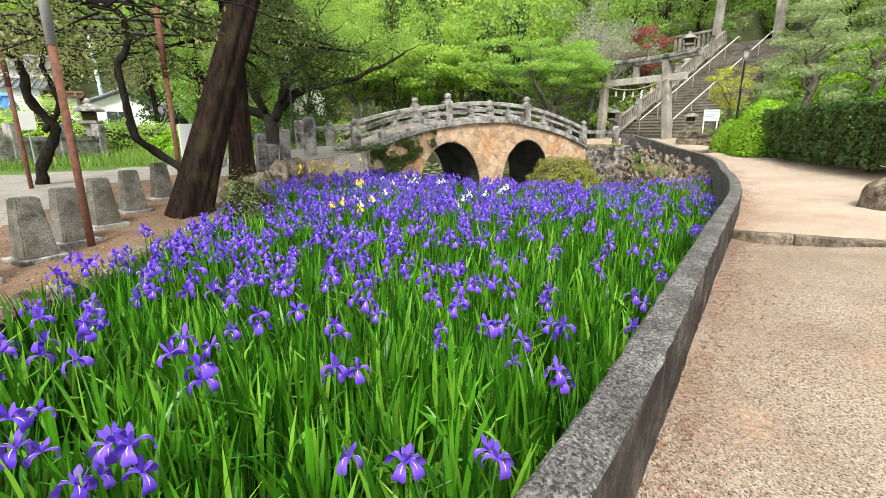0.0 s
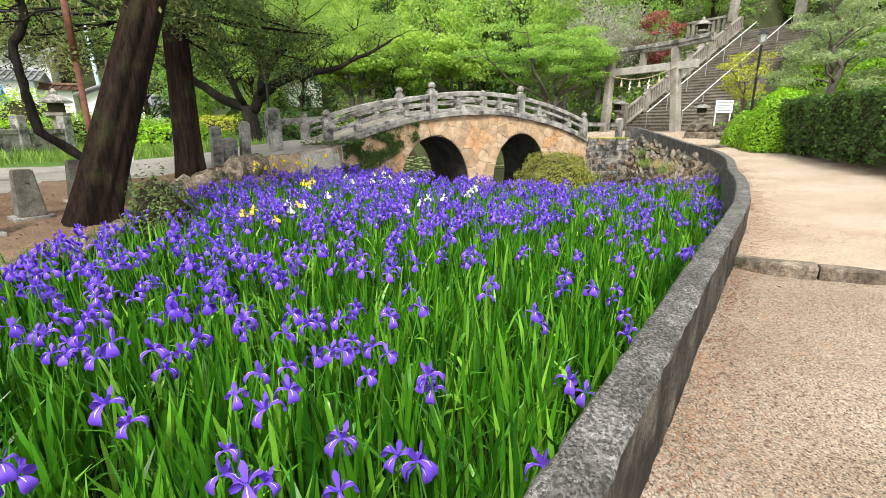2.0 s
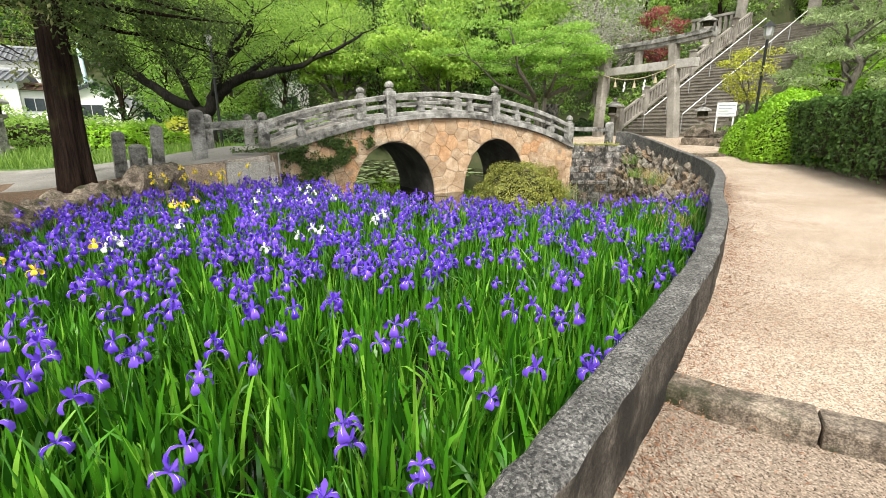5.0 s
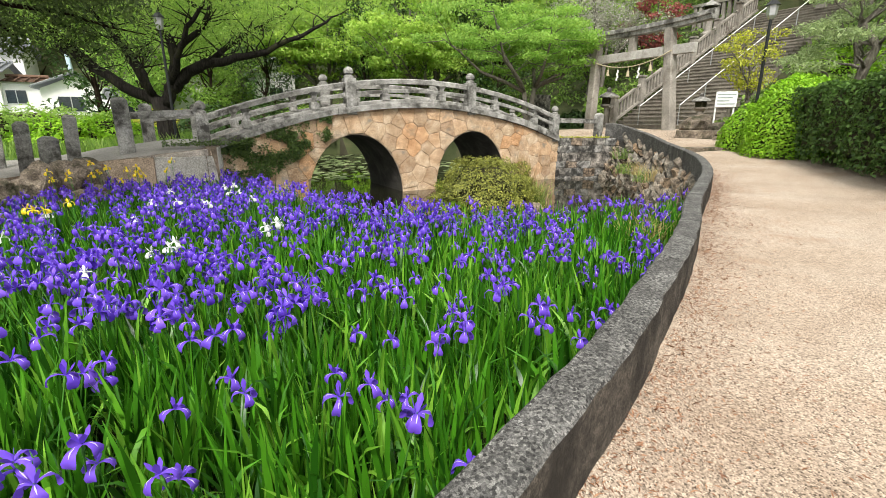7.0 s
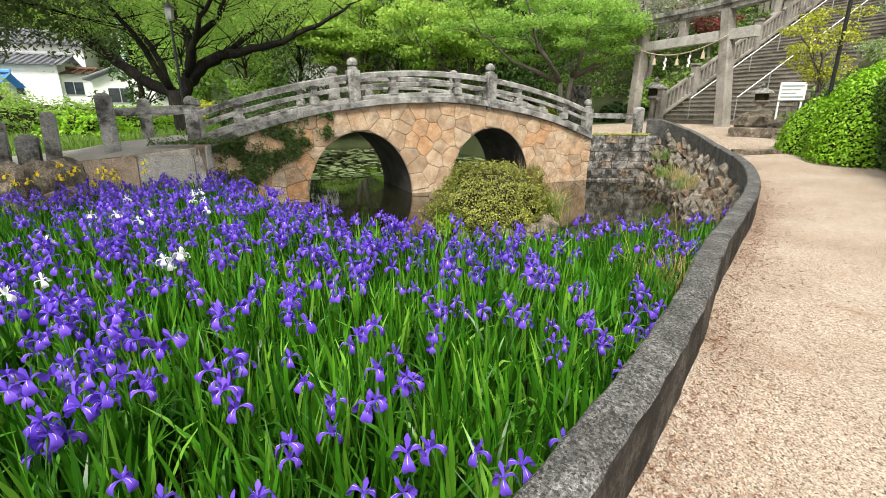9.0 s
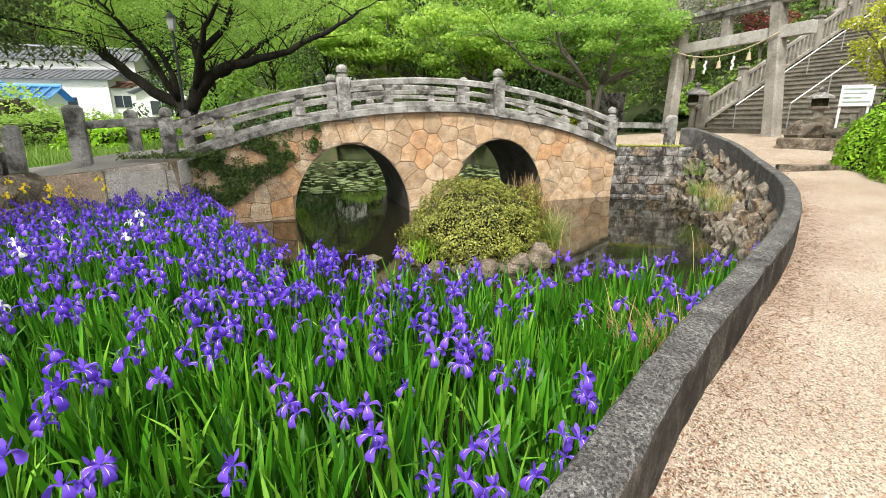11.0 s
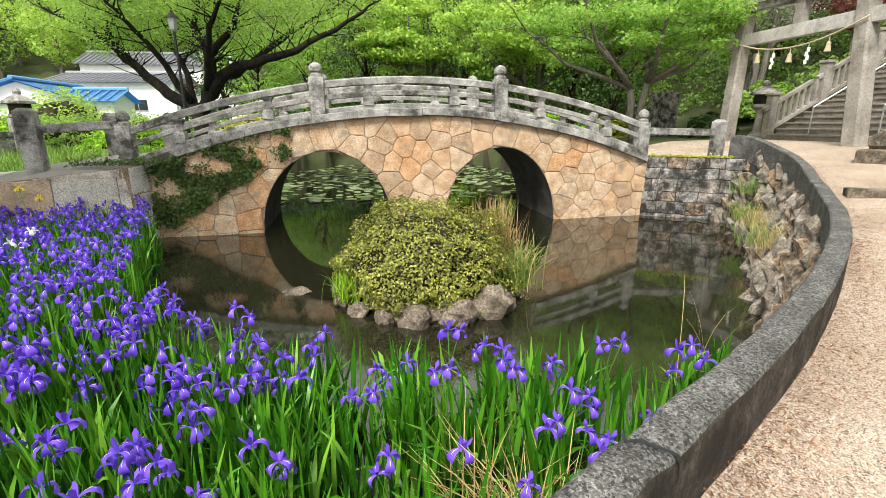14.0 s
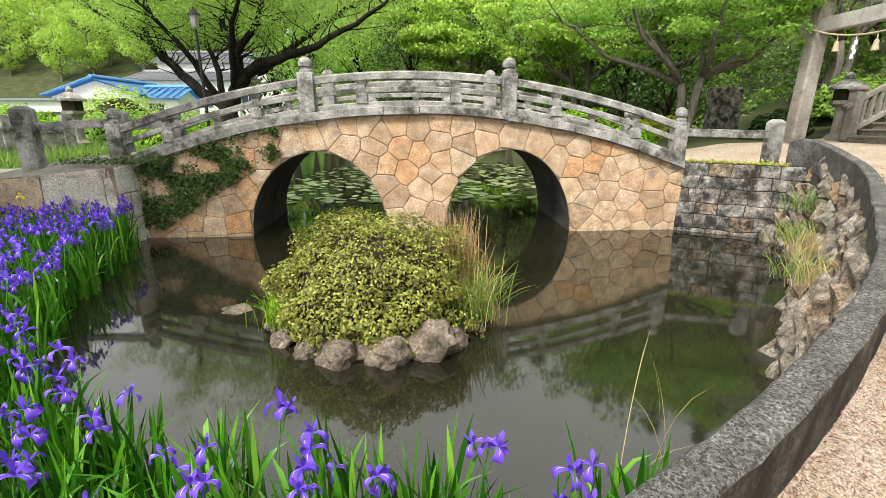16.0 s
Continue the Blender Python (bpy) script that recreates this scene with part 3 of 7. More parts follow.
def ogee_post(x, y, zb, zt, w):
    bm = box(x - w / 2, x + w / 2, y - w / 2, y + w / 2, zb, zt - 0.30, 0.018)
    lathe([(w * 0.44, 0), (w * 0.46, 0.05), (w * 0.33, 0.07), (w * 0.30, 0.10), (w * 0.44, 0.12), (w * 0.47, 0.18), (w * 0.40, 0.24), (w * 0.2, 0.285), (0.012, 0.30)], 14, bm, (x, y, zt - 0.30))
    return bm


# edge slabs: separate stones along the curve
def edge_slabs(y0, y1):
    x = 6.55
    k = 0
    r = random.Random(4)
    while x < 17.95:
        L = 0.62 + r.random() * 0.5
        x1 = min(x + L, 18.0)
        d = r.uniform(-0.01, 0.012)
        ribbon(x + 0.004, x1 - 0.004, lambda q: fb(q) + d, lambda q: fb(q) + 0.155 + d, y0 + d, y1, 5, M_GRANITE, "edge_slab")
        x = x1


edge_slabs(BF - 0.10, BF + 0.34)
ribbon(6.5, 18.05, lambda q: fb(q) + 0.03, lambda q: fb(q) + 0.15, BF + 0.34, BACK - 0.3, 30, M_STAIR, "deck", "worn stone deck")
ribbon(6.5, 18.05, fb, lambda q: fb(q) + 0.16, BACK - 0.3, BACK + 0.1, 30, M_GRANITE, "edge_slab")

POSTS = [(6.494, 2.275), (10.244, 3.225), (14.233, 3.225), (17.894, 2.29)]
for side, yc in (("near", BF + 0.10), ("far", BACK - 0.12)):
    for px, pt in POSTS:
        bpart("post", ogee_post(px, yc, fb(px) - 0.06, pt, 0.30 if pt > 3 else 0.27), M_GRANITE)
    for (xa, _), (xb, _) in zip(POSTS, POSTS[1:]):
        a, b = xa + 0.13, xb - 0.13
        ribbon(a, b, lambda q: rail_top(q) - 0.145, rail_top, yc - 0.085, yc + 0.085, 12, M_GRANITE, "top_rail", bevel=0.03)
        ribbon(a, b, lambda q: rail_top(q) - 0.385, lambda q: rail_top(q) - 0.285, yc - 0.06, yc + 0.06, 12, M_GRANITE, "middle_rail", bevel=0.02)
        ribbon(a, b, lambda q: fb(q) + 0.157, lambda q: fb(q) + 0.255, yc - 0.08, yc + 0.08, 12, M_GRANITE, "base_rail", bevel=0.02)
        n = 2
        for k in range(n):
            sx = a + (b - a) * (k + 0.5) / n
            zt = rail_top(sx) - 0.15
            bm = bmesh.new()
            zb = fb(sx) + 0.24
            hgt = zt - zb
            for u0, u1, w0, w1 in ((0, 0.35, 0.11, 0.11), (0.35, 0.45, 0.11, 0.07), (0.45, 0.8, 0.07, 0.07), (0.8, 1.0, 0.07, 0.12)):
                q = bmesh.ops.create_cone(bm, segments=4, radius1=w0 * 1.41, radius2=w1 * 1.41, depth=hgt * (u1 - u0), cap_ends=True)
                bmesh.ops.rotate(bm, cent=(0, 0, 0), matrix=Matrix.Rotation(radians(45), 3, 'Z'), verts=q["verts"])
                bmesh.ops.translate(bm, vec=(sx, yc, zb + hgt * (u0 + u1) / 2), verts=q["verts"])
            bpart("strut", bm, M_GRANITE)


# ---- polygonal facing stones ----
def clip(poly, px, py, nx, ny):
    out = []
    for i in range(len(poly)):
        a, b = poly[i], poly[(i + 1) % len(poly)]
        da = (a[0] - px) * nx + (a[1] - py) * ny
        db = (b[0] - px) * nx + (b[1] - py) * ny
        if da <= 0:
            out.append(a)
        if da * db < 0:
            t = da / (da - db)
            out.append((a[0] + (b[0] - a[0]) * t, a[1] + (b[1] - a[1]) * t))
    return out


def voronoi(seeds, bounds):
    cells = []
    for i, s in enumerate(seeds):
        poly = [(bounds[0], bounds[1]), (bounds[2], bounds[1]), (bounds[2], bounds[3]), (bounds[0], bounds[3])]
        for j, o in enumerate(seeds):
            if i == j or abs(o[0] - s[0]) + abs(o[1] - s[1]) > 2.2:
                continue
            poly = clip(poly, (s[0] + o[0]) / 2, (s[1] + o[1]) / 2, o[0] - s[0], o[1] - s[1])
            if len(poly) < 3:
                break
        cells.append(poly)
    return cells


def poly_area(p):
    return abs(sum(p[i][0] * p[(i + 1) % len(p)][1] - p[(i + 1) % len(p)][0] * p[i][1] for i in range(len(p)))) / 2


def stone_mesh(pts, front, depth, gap, to3, mat, name, r):
    """A facing stone: outline shrunk by the joint, with a pillowed front."""
    cx = sum(p[0] for p in pts) / len(pts)
    cz = sum(p[1] for p in pts) / len(pts)
    verts, faces = [], []
    size = math.sqrt(max(1e-4, poly_area(pts)))
    n = len(pts)
    proud = r.uniform(-0.008, 0.010)
    for shrink, dep in ((gap, depth), (gap, front + 0.008 + proud), (gap + 0.014, front + proud)):
        for x, z in pts:
            k = max(0.3, 1 - 2 * shrink / size)
            verts.append(to3(cx + (x - cx) * k, cz + (z - cz) * k, dep))
    verts.append(to3(cx, cz, front - 0.006 + proud))
    for ring in (0, 1):
        for i in range(n):
            j = (i + 1) % n
            faces.append((ring * n + i, ring * n + j, (ring + 1) * n + j, (ring + 1) * n + i))
    for i in range(n):
        faces.append((2 * n + i, 2 * n + (i + 1) % n, 3 * n))
    me = mesh_from(name, verts, faces, mat)
    bm = bmesh.new()
    bm.from_mesh(me)
    bmesh.ops.recalc_face_normals(bm, faces=bm.faces)
    bm.to_mesh(me)
    bm.free()
    return me


def bridge_stones():
    r = random.Random(11)
    seeds = []
    for c, a, h in ARCHES:                    # a ring of stones round each arch
        for k in range(9):
            q = math.pi * (k + 0.5) / 9 + r.uniform(-0.05, 0.05)
            e = 0.24 + r.uniform(-0.03, 0.06)
            seeds.append((c + (a + e) * math.cos(q), WATER + (h + e) * math.sin(q)))
    n_ring = len(seeds)
    tries = 0
    while tries < 9000:
        tries += 1
        x, z = r.uniform(6.5, 18.1), r.uniform(-0.5, 2.2)
        if z > fb(x) - 0.12:
            continue
        if any((x - c) ** 2 / (a + 0.2) ** 2 + max(0, z - WATER) ** 2 / (h + 0.2) ** 2 < 1 for c, a, h in ARCHES):
            continue
        apart = r.uniform(0.29, 0.47)
        if all((x - s[0]) ** 2 + ((z - s[1]) * 1.12) ** 2 > apart ** 2 for s in seeds):
            seeds.append((x, z))
    # even the stones out a little
    for it in range(1):
        cells = voronoi(seeds, (6.4, -0.6, 18.1, 2.3))
        seeds = [(0.5 * s[0] + 0.5 * sum(p[0] for p in c) / len(c), 0.5 * s[1] + 0.5 * sum(p[1] for p in c) / len(c)) if (i >= n_ring and len(c) > 2) else s for i, (s, c) in enumerate(zip(seeds, cells))]
    hollow = [(c + (a - 0.24) * math.cos(math.pi * (k + 0.5) / 9), WATER + (h - 0.24) * math.sin(math.pi * (k + 0.5) / 9)) for c, a, h in ARCHES for k in range(9)]
    hollow += [(c + d, WATER + w) for c, a, h in ARCHES for d in (-0.6, 0, 0.6) for w in (-0.2, 0.5, 0.9)]
    cells = voronoi(seeds + hollow, (6.4, -0.6, 18.1, 2.3))
    for s, cell in zip(seeds, cells):
        if len(cell) < 3:
            continue
        pts = []
        for i in range(len(cell)):
            a, b = cell[i], cell[(i + 1) % len(cell)]
            m = max(1, int(math.hypot(b[0] - a[0], b[1] - a[1]) / 0.12))
            for k in range(m):
                x, z = a[0] + (b[0] - a[0]) * k / m, a[1] + (b[1] - a[1]) * k / m
                for c, aa, h in ARCHES:
                    zz = max(z - WATER, 0.0)
                    e = math.sqrt(((x - c) / aa) ** 2 + (zz / h) ** 2)
                    if e < 1:
                        if z <= WATER:
                            x = c + aa * (1 if x > c else -1)
                        else:
                            x, z = c + (x - c) / max(e, 1e-3), WATER + zz / max(e, 1e-3)
                z = min(z, fb(x) - 0.0)
                if not pts or math.hypot(pts[-1][0] - x, pts[-1][1] - z) > 0.012:
                    pts.append((x, z))
        if len(pts) < 3 or poly_area(pts) < 0.012:
            continue
        me = stone_mesh(pts, 0.0, 0.05, 0.005, lambda x, z, d: (x - BX, d, z - WATER), M_STONE_TAN, "facing_stone", r)
        obj("facing_stone", me, bridge)


bridge_stones()

# ---- iris bed ----
BED = [tuple(p[:2]) for p in BANK_XY] + [(6.9, 16.3), (7.2, 15.9), (7.7, 14.2), (8.1, 12.7), (8.6, 11.6), (9.4, 10.8), (10.2, 10.1), (11.2, 9.75), (12.3, 9.5), (13.2, 9.4), (13.9, 9.2)] + [tuple(p) for p in PAR_XY[::-1, :2] if p[0] < 14.2]


def bed_points(n, seed, margin=0.0):
    r = np.random.default_rng(seed)
    x, y = r.uniform(-6, 14.3, n * 3), r.uniform(0.3, 16.5, n * 3)
    k = inside(BED, x, y)
    return np.stack([x[k], y[k]], 1)[:n]


def blades(base, height, lean, width, segs, r, tip_droop):
    """Strap leaves as tapering curved strips with a fold."""
    n = len(base)
    ang = r.uniform(0, 2 * np.pi, n)
    d = np.stack([np.cos(ang), np.sin(ang)], 1)
    side_a = ang + r.uniform(-1.2, 1.2, n) + np.pi / 2
    s = np.stack([np.cos(side_a), np.sin(side_a), np.zeros(n)], 1)
    v = np.empty((n, segs + 1, 2, 3))
    for k in range(segs + 1):
        t = k / segs
        out = lean * (0.25 * t + 0.75 * t ** 2.5)
        z = height * (t - tip_droop * t ** 4)
        p = np.concatenate([base[:, :2] + d * out[:, None], (base[:, 2] + z)[:, None]], 1)
        w = (width * (1.0 - 0.35 * t) * (1 if k < segs else 0.08))[:, None]
        v[:, k, 0] = p - s * w * 0.5
        v[:, k, 1] = p + s * w * 0.5
    idx = np.arange(n * (segs + 1) * 2).reshape(n, segs + 1, 2)
    f = np.stack([idx[:, :-1, 0], idx[:, :-1, 1], idx[:, 1:, 1], idx[:, 1:, 0]], -1).reshape(-1, 4)
    return v.reshape(-1, 3), f


def iris_leaves():
    r = np.random.default_rng(21)
    c = bed_points(3500, 31)
    per = 12
    base = np.repeat(c, per, 0) + r.normal(0, 0.055, (len(c) * per, 2))
    base = np.concatenate([base, np.full((len(base), 1), WATER - 0.05)], 1)
    n = len(base)
    h = r.uniform(0.5, 0.92, n)
    bend = r.random(n) < 0.32
    lean = np.where(bend, r.uniform(0.18, 0.42, n), r.uniform(0.02, 0.2, n))
    droop = np.where(bend, r.uniform(0.1, 0.4, n), 0.0)
    v, f = blades(base, h, lean, r.uniform(0.022, 0.046, n), 5, r, droop)
    obj("iris_leaves", quick_mesh("iris_leaves", v, f, M_IRIS_LEAF, True), label="dense upright green strap leaves of irises", category="iris leaves", kind="stuff")


iris_leaves()


def iris_flower_mesh(seed, petal, name):
    """Three drooping falls, three upright standards, a stem and a bud sheath."""
    r = random.Random(seed)
    verts, faces, idx = [], [], []

    def strip(rows, mat):
        b = len(verts)
        w = len(rows[0])
        for row in rows:
            verts.extend(row)
        for i in range(len(rows) - 1):
            for j in range(w - 1):
                faces.append((b + i * w + j, b + i * w + j + 1, b + (i + 1) * w + j + 1, b + (i + 1) * w + j))
                idx.append(mat)
    for k in range(3):
        q = 2 * math.pi * k / 3 + r.uniform(-0.3, 0.3)
        L = r.uniform(0.058, 0.072)
        rows = []
        for i, (o, z, w) in enumerate(((0.005, 0.0, 0.012), (0.4, 0.14, 0.020), (0.8, 0.08, 0.038), (1.02, -0.28, 0.056), (1.0, -0.68, 0.048), (0.88, -0.92, 0.012))):
            ca, sa = math.cos(q), math.sin(q)
            row = []
            for j in (-1, 0, 1):
                x = o * L
                row.append((ca * x - sa * w * j * 0.5, sa * x + ca * w * j * 0.5, z * L * 0.9 - abs(j) * w * 0.18 + r.uniform(-0.003, 0.003)))
            rows.append(row)
        strip(rows, 0)
        ca, sa = math.cos(q), math.sin(q)
        strip([[(ca * o * L - sa * w * j, sa * o * L + ca * w * j, z * L * 0.9 + 0.003) for j in (-1, 1)] for o, z, w in ((0.45, 0.14, 0.0008), (0.8, 0.08, 0.0025), (0.98, -0.2, 0.0008))], 2)
    for k in range(3):
        q = 2 * math.pi * (k + 0.5) / 3 + r.uniform(-0.3, 0.3)
        L = r.uniform(0.05, 0.066)
        rows = []
        for o, z, w in ((0.02, 0.0, 0.008), (0.25, 0.4, 0.018), (0.45, 0.85, 0.028), (0.6, 1.1, 0.008)):
            ca, sa = math.cos(q), math.sin(q)
            rows.append([(ca * o * L - sa * w * j * 0.5, sa * o * L + ca * w * j * 0.5, z * L - abs(j) * w * 0.2) for j in (-1, 0, 1)])
        strip(rows, 0)
    # sheath and stem
    for (r0, z0, r1, z1, m) in ((0.004, -0.34, 0.004, -0.06, 1), (0.006, -0.06, 0.009, -0.03, 1), (0.009, -0.03, 0.003, 0.005, 1)):
        b = len(verts)
        for rr, z in ((r0, z0), (r1, z1)):
            for s in range(4):
                a = math.pi / 2 * s
                verts.append((rr * math.cos(a), rr * math.sin(a), z))
        for s in range(4):
            faces.append((b + s, b + (s + 1) % 4, b + 4 + (s + 1) % 4, b + 4 + s))
            idx.append(m)
    return verts, faces, idx


def flower_parts(v, f, i, mat):
    """The stem's mesh and one mesh for each petal."""
    pet, ranges = [q for q, m in zip(f, i) if m != 1], []
    out = []
    for k in range(6):
        part_f = pet[k * 12:(k + 1) * 12] if k < 3 else pet[36 + (k - 3) * 6:36 + (k - 2) * 6]
        lo = min(min(q) for q in part_f)
        hi = max(max(q) for q in part_f)
        nm = "fall_petal" if k < 3 else "standard_petal"
        out.append((nm, mesh_from(nm, v[lo:hi + 1], [tuple(x - lo for x in q) for q in part_f], [mat, M_STREAK], True, [0] * 10 + [1] * 2 if k < 3 else [0] * 6)))
    stem_f = [q for q, m in zip(f, i) if m == 1]
    lo = min(min(q) for q in stem_f)
    return mesh_from("stem", v[lo:], [tuple(x - lo for x in q) for q in stem_f], M_IRIS_STEM, True), out


def flower_positions():
    r = np.random.default_rng(77)
    p = bed_points(4000, 41)
    # fewer flowers by the near parapet, crowds in the middle and towards the bridge
    par_y = np.interp(p[:, 0], PAR_XY[:, 0], PAR_XY[:, 1])
    d = p[:, 1] - par_y
    dens = 0.125 + 0.34 * sstep(0.8, 4.5, d) + 0.12 * np.sin(p[:, 0] * 1.3 + p[:, 1] * 0.9) * sstep(0.5, 2, d)
    dens += 0.12 * sstep(5.5, 8, p[:, 0])
    dens *= 1 - 0.2 * sstep(10.2, 11.5, p[:, 0])
    keep = r.random(len(p)) < np.clip(dens, 0.04, 0.8)
    p = p[keep]
    h = r.uniform(0.72, 0.95, len(p)) - 0.10 * sstep(7, 10, p[:, 0])
    # many stems carry a second flower a little lower
    twin = r.random(len(p)) < 0.45
    off = r.normal(0, 0.05, (int(twin.sum()), 2))
    p = np.concatenate([p, p[twin] + off])
    h = np.concatenate([h, h[twin] - r.uniform(0.02, 0.12, int(twin.sum()))])
    return np.concatenate([p, (WATER + h)[:, None]], 1)


def build_flowers():
    r = random.Random(9)
    protos = [iris_flower_mesh(s, M_PURPLE, "iris") for s in range(6)]
    pos = flower_positions()
    # those passed most closely are flowers of their own
    par_y = np.interp(pos[:, 0], PAR_XY[:, 0], PAR_XY[:, 1])
    near = np.argsort(np.abs(pos[:, 1] - par_y - 1.0) + np.where(pos[:, 0] < 0.3, 9, 0))
    single, rest = near[:260], near[260:]
    meshes = []
    for v, f, i in protos:
        meshes.append(flower_parts(v, f, i, M_PURPLE))
    for k in single:
        a = r.randrange(6)
        s = r.uniform(0.8, 1.12)
        m = pose(*pos[k], r.uniform(-16, 16), r.uniform(-16, 16), r.uniform(0, 360)) @ Matrix.Diagonal((s, s, s, 1))
        st = obj("iris_flower", meshes[a][0], None, "purple rabbit-ear iris in bloom on a green stem", "iris", "irises in the pond bed", at=m)
        for nm, pm in meshes[a][1]:
            obj(nm, pm, st, "drooping violet petal" if nm == "fall_petal" else "upright violet petal")
    V, F, I = [], [], []
    b = 0
    for k in rest:
        v, f, i = protos[r.randrange(6)]
        s = r.uniform(0.85, 1.2)
        m = pose(*pos[k], r.uniform(-18, 18), r.uniform(-18, 18), r.uniform(0, 360)) @ Matrix.Diagonal((s, s, s, 1))
        A = np.array(m)
        V.append(np.asarray(v) @ A[:3, :3].T + A[:3, 3])
        F.append(np.asarray(f) + b)
        I.extend(i)
        b += len(v)
    me = quick_mesh("iris_flowers", np.concatenate(V), np.concatenate(F), M_PURPLE, True)
    me.materials.append(M_IRIS_STEM)
    me.materials.append(M_STREAK)
    me.polygons.foreach_set("material_index", np.asarray(I, np.int32))
    obj("iris_flowers", me, label="crowd of violet irises in bloom over green leaves", category="iris flowers", kind="stuff")
    for colour, mat, n, spots in (("white", M_WHITE, 24, ((5.5, 9.1, 0.4), (4.8, 11.6, 0.9), (6.6, 9.5, 0.1), (6.2, 13.6, 0.8), (5.9, 12.3, 0.7), (3.4, 9.8, 0.5))),
                                  ("yellow", M_YELLOW, 24, ((4.7, 15.3, 0.5), (5.3, 15.0, 0.4), (4.2, 14.6, 0.4), (3.1, 8.9, 0.6), (4.3, 11.6, 0.6), (4.7, 15.2, 0.4)))):
        for k in range(n):
            sx, sy, sp = spots[k % len(spots)]
            x, y = sx + r.gauss(0, sp * 0.6), sy + r.gauss(0, sp * 0.6)
            if not inside(BED, np.array([x]), np.array([y]))[0]:
                continue
            v, f, i = protos[r.randrange(6)]
            z = WATER + (r.uniform(0.85, 1.0) if colour == "white" else r.uniform(0.95, 1.35 if y > 14 else 1.1))
            stem, petals = flower_parts(v, f, i, mat)
            st = obj("iris_flower", stem, None,
                     colour + " iris in bloom among violet ones", "iris", colour + " irises", at=pose(x, y, z, r.uniform(-12, 12), r.uniform(-12, 12), r.uniform(0, 360)) @ Matrix.Diagonal((0.92, 0.92, 0.92, 1)))
            for nm, pm in petals:
                obj(nm, pm, st, colour + " petal")


build_flowers()


# ---- trees ----
def grow(base, top, r0, r1, n, wobble, seed):
    r = random.Random(seed)
    pts, rad = [], []
    b, t = Vector(base), Vector(top)
    for k in range(n + 1):
        u = k / n
        p = b.lerp(t, u)
        if 0 < k < n:
            p += Vector((r.uniform(-1, 1), r.uniform(-1, 1), r.uniform(-0.4, 0.4))) * wobble
        pts.append(p)
        rad.append(r0 + (r1 - r0) * u ** 0.8)
    return pts, rad


def leafy_tree(name, label, x, y, z, h, trunk_r, crown_r, mat, bark, seed, leaf=0.16, clumps=46, per=150, flat=0.5, low=0.35, shape=1.0, lean=(0, 0), category="tree", cloud=0.32):
    r = random.Random(seed)
    rs = np.random.default_rng(seed)
    root = obj(name, None, None, label, category, at=pose(x, y, z))
    top = (lean[0], lean[1], h * 0.9)
    pts, rad = grow((0, 0, -0.3), top, trunk_r, trunk_r * 0.2, 7, trunk_r * 0.9, seed)
    rad[0] *= 1.35
    bm = tube(pts, rad, 9)
    cl = []
    for k in range(clumps):
        u = low + (1 - low) * (k + r.random()) / clumps
        q = r.uniform(0, 2 * math.pi)
        prof = math.sin(math.pi * min(1, 0.15 + 0.85 * (1 - (u - low) / (1 - low)) ** shape)) if shape < 5 else (1 - (u - low) / (1 - low)) ** 0.8 + 0.1
        d = crown_r * prof * r.uniform(0.35, 1.0)
        i = min(len(pts) - 2, int(u * 0.85 * (len(pts) - 1)))
        start = pts[i]
        end = Vector((lean[0] * u + d * math.cos(q), lean[1] * u + d * math.sin(q), h * u))
        cl.append((end.x, end.y, end.z, crown_r * cloud * r.uniform(0.7, 1.25)))
        if k % 2 == 0:
            bp, br = grow(start, end, rad[i] * 0.38 + 0.012, 0.012, 4, d * 0.07, seed * 91 + k)
            tube(bp, br, 5, bm)
    part("trunk", bm, bark, root, smooth=True)
    v, f = clump_leaves(cl, per, leaf, flat, rs)
    obj("crown", quick_mesh("crown", v, f, mat), root)
    return root


